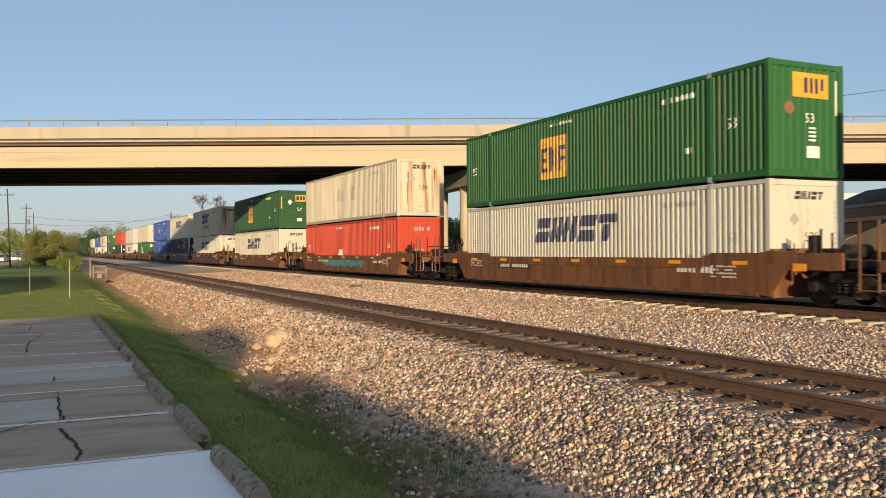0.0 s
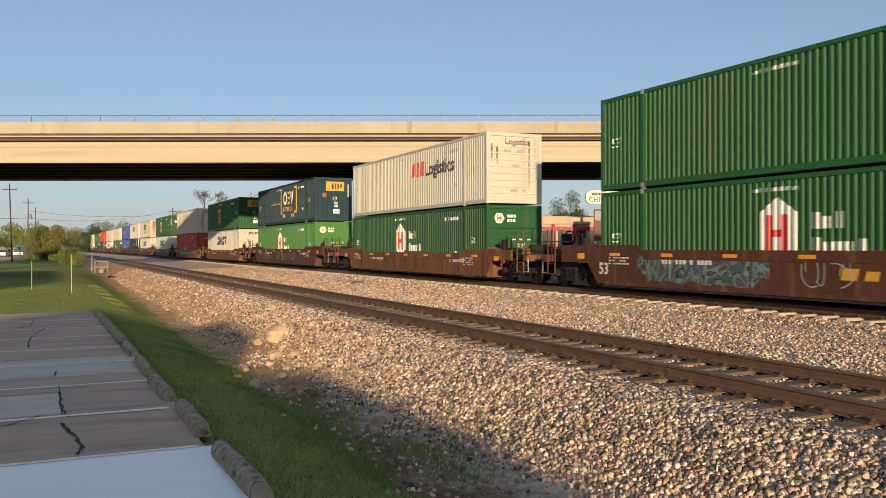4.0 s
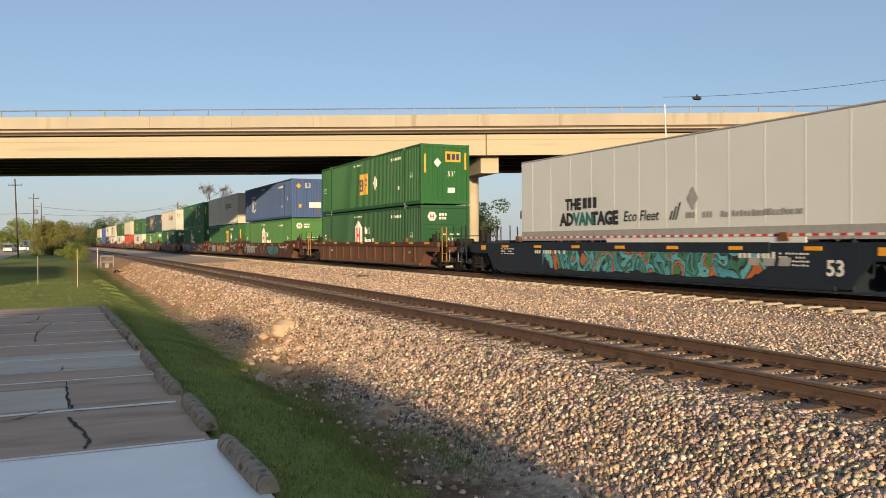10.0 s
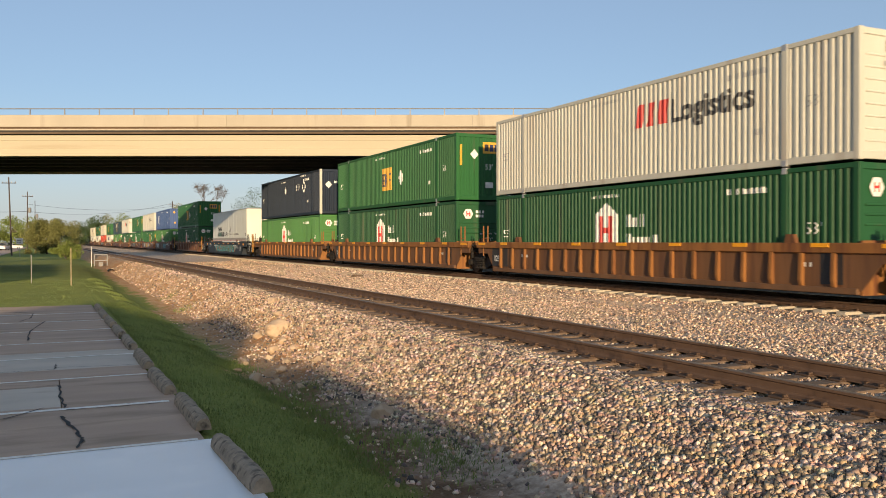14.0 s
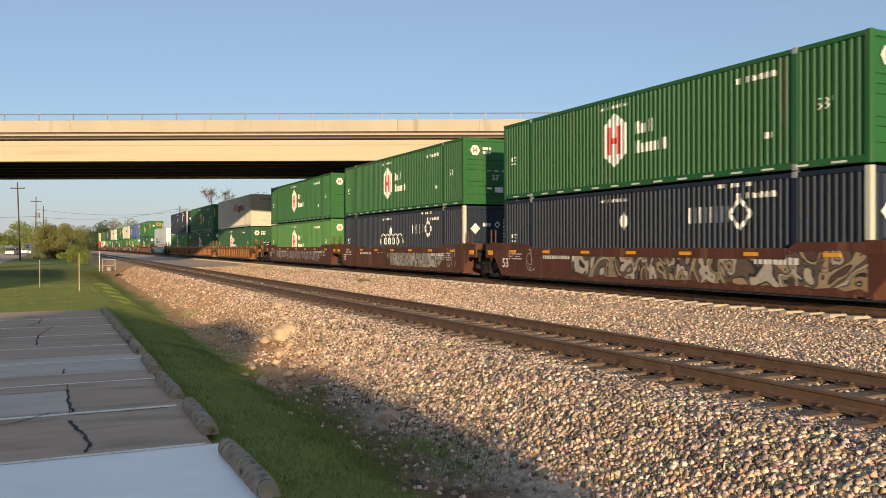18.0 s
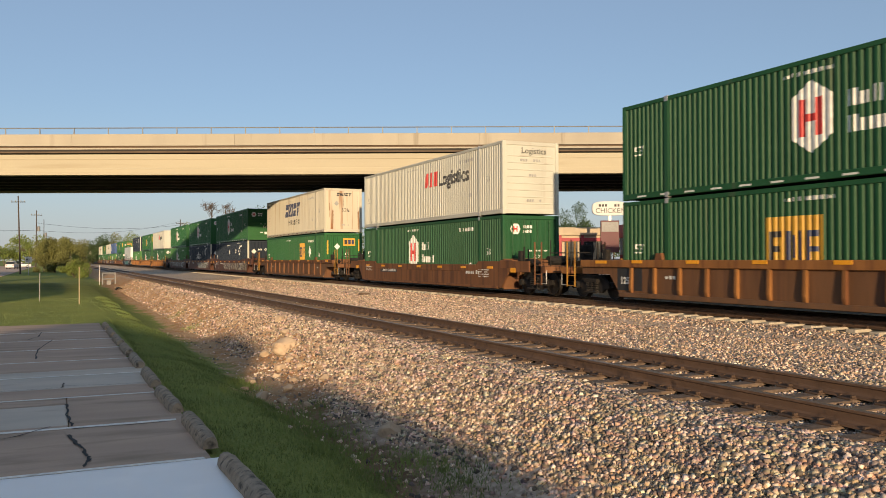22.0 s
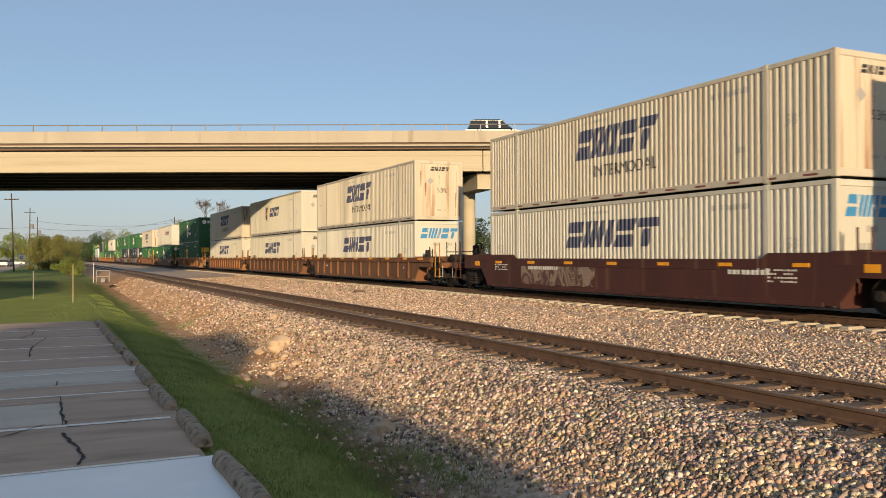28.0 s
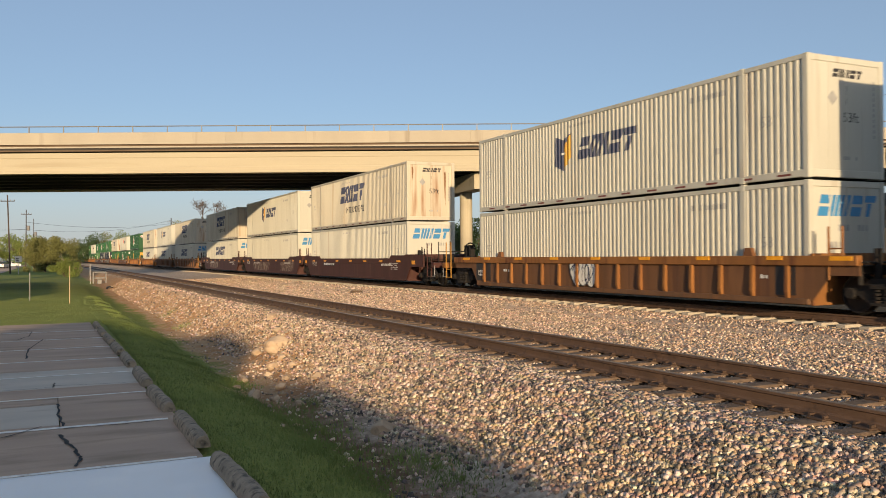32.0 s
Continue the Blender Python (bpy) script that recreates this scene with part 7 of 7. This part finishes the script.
    part("shaft", Geo().tube((0, 0, 0), (0, 0, 9.3), .05, .035, 10), M["ink_white"], m)
    part("base", Geo().rev([(0, 0), (.16, 0), (.16, .3), (.08, .36), (0, .36)], (0, 0, 0), 2, 12), M["galv"], m)
    top = BG @ Vector((across(1184, d) - .3, d, 8.95))
    far = BG @ Vector((across(1640, 40), 40, 9.3))
    cable("overhead_cable", top, far, .25, .011, "thin black overhead cable above the bridge")
    sp = BG @ Vector((across(1234, d), d, 8.88))
    s = thing("cable_splice", "small black splice case hung on the cable", "cable fitting", m=Matrix.Translation(sp))
    part("case", Geo().rev([(0, -.28), (.06, -.26), (.1, -.15), (.1, .15), (.06, .26), (0, .28)], (0, 0, 0), 0, 10), M["wire"], s)
    part("bracket", Geo().box(-.05, .05, -.03, .03, .08, .2, .01), M["wire"], s)
    d = 85
    cable("overhead_cable", BG @ Vector((across(1120, d), d, 6.55)), BG @ Vector((across(1390, 80), 80, 7.35)), .3, .035, "dark overhead cable before the restaurant")
    x, y = (BG @ Vector((across(1219, 150), 150, 0))).xy
    utility_pole(x, y, 10.2, .16, 0, 0, "distant plain wooden utility pole")
    # vehicles seen through the gaps
    for px, d, pk, kind in ((838, 88, "carpaint_white", "suv"), (1010, 112, "carpaint_dark", "suv"), (1036, 110, "carpaint_dark", "sedan"), (985, 115, "carpaint_white", "sedan"), (1110, 108, "carpaint_red", "suv")):
        road_car(pk, "parked car on the restaurant lot", kind, BG @ pose(across(px, d), d, -.585, 0, 0, 0))
    solid("restaurant_lot", Geo().box(-2, 60, 78, 145, -.9, -.59), M["asphalt"], "grey asphalt lot around the restaurant", "pavement", kind="structure", m=BG.copy())


make_right()


def rock(x, y, s, seed, label="pale tan boulder lying on the bank"):
    rng = random.Random(seed)
    bm = bmesh.new()
    bmesh.ops.create_icosphere(bm, subdivisions=3, radius=1)
    cuts = [(Vector((rng.gauss(0, 1), rng.gauss(0, 1), rng.gauss(0, 1))).normalized(), rng.uniform(.55, .85)) for _ in range(9)]
    for v in bm.verts:
        for way_, far_ in cuts:
            over = v.co.dot(way_) - far_
            if over > 0:
                v.co -= way_ * over
        k = 1.25 + .2 * noise.noise(v.co * 1.3 + Vector((seed, 0, 0))) + .1 * noise.noise(v.co * 4 + Vector((seed, 3, 0)))
        v.co = Vector((v.co.x * k * s, v.co.y * k * s * .85, v.co.z * k * s * .7))
    me = bpy.data.meshes.new("rock")
    bm.to_mesh(me)
    bm.free()
    me.materials.append(M["boulder"])
    ob = new("rock", me)
    ob.matrix_basis = pose(x, y, ground_z(x, y) + s * .38, 0, 0, rng.uniform(0, 360))
    tagged(ob, label, "rock", "rocks on the bank")


M["boulder"] = material("tan_boulder", (0.48, 0.36, 0.25), 0.9, 0, 0.3, 3, 25, 0.6, (0.22, 0.15, 0.10), 0.4)
for i, (x, y, s) in enumerate([(4.53, 11.68, .12), (5.2, 20.6, .22), (5.05, 19.6, .12), (4.75, 19.3, .14), (5.0, 18.4, .1), (6.0, 24.3, .18), (4.9, 21.5, .15), (4.5, 18.7, .1), (5.6, 22.2, .13), (3.5, 15.7, .14), (3.85, 15.5, .11), (4.95, 16.4, .10), (4.1, 14.7, .09), (3.75, 17.9, .12), (4.25, 16.6, .12), (4.6, 17.6, .09), (3.4, 16.8, .08)]):
    rock(x, y, s * (1.3 if i < 2 else .95), i)


def blades(name, count, spots, h0, h1, mat, seed, label):
    """Grass blades, thin bent triangles."""
    rng, g = random.Random(seed), Geo()
    for _ in range(count):
        x, y = spots(rng)
        z = ground_z(x, y)
        h, a = rng.uniform(h0, h1), rng.uniform(0, 6.28)
        dx, dy, w = math.cos(a), math.sin(a), .004 + h * .05
        lx, ly = rng.gauss(0, .35) * h, rng.gauss(0, .35) * h
        g.face([(x - dx * w, y - dy * w, z - .01), (x + dx * w, y + dy * w, z - .01), (x + lx, y + ly, z + h)])
    return solid(name, g, M[mat], label, "grass", kind="stuff")


def timber(x, y, turn, length):
    """A broken piece of old tie."""
    g = Geo().prism([(-length / 2, 0), (length / 2, .02), (length / 2 - .06, .10), (-length / 2 + .12, .12)], 1, -.07, .07)
    solid("timber_scrap", g, M["tie"], "broken brown piece of old tie lying on the ballast", "timber scrap", "scraps on the ballast", m=pose(x, y, ground_z(x, y) + .02, 0, 0, turn))


timber(14.3, 40.5, 20, .75)


M["grass"] = material("grass_blade", (0.165, 0.215, 0.055), 0.75, 0, 0.4, 1.0, 12, 0.0)
blades("grass", 34000, lambda r: (1.70 + 1.75 * r.random() ** 1.15, 4.5 + 28 * r.random() ** 1.5), .018, .055, "grass", 1, "short mown green grass beside the parking lot")
blades("grass", 16000, lambda r: (-4 + 6.6 * r.random(), 30.2 + 22 * r.random() ** 1.3), .015, .04, "grass", 2, "mown green grass verge past the parking lot")


def tuft(r):
    cx, cy = r.choice([(4.2, 14.5), (3.45, 17.3), (3.5, 17.8), (3.3, 13.2), (3.4, 11.5), (3.1, 10.2), (3.2, 14.5), (3.0, 20), (4.7, 33), (4.9, 39), (2.6, 40), (2.5, 44), (2.6, 48), (2.4, 52), (2.7, 36), (3.1, 8.6), (4.2, 10.1), (4.55, 9.6), (3.7, 10.8), (3.5, 9.4), (4.3, 8.8), (3.9, 12.2), (3.8, 13.6), (3.6, 12.8)])
    return cx + r.gauss(0, .22), cy + r.gauss(0, .4)


blades("weeds", 12000, tuft, .02, .10, "grass", 3, "ragged green weeds along the ditch")

# ---- what moves ----
def run(t):
    """Metres that the train has gone at t seconds."""
    return 15.5 * t + 0.0075 * t * t + float(np.interp(t, (14, 16, 17, 18.2, 20, 21, 22, 23), (0, -.4, -.52, -.48, -.2, .05, .25, 0)))


def motions():
    times = [float(k) for k in range(0, 33)]
    for ob, y0, z in RIDERS:
        rows = []
        for t in times:
            y = y0 + run(t)
            rows.append((t, pose(FAR_X + bend(y), y, z, 0, 0, math.degrees(-2 * BEND * abs(y)))))
        walk(ob, rows)

    for ob, t0, s0, v in BRIDGE_CARS:
        walk(ob, [(k / 2, BR @ pose(min(52.0, max(-150.0, s0 + v * (k / 2 - t0))), FACE + 2.0, ROAD_Z)) for k in range(65)])


motions()
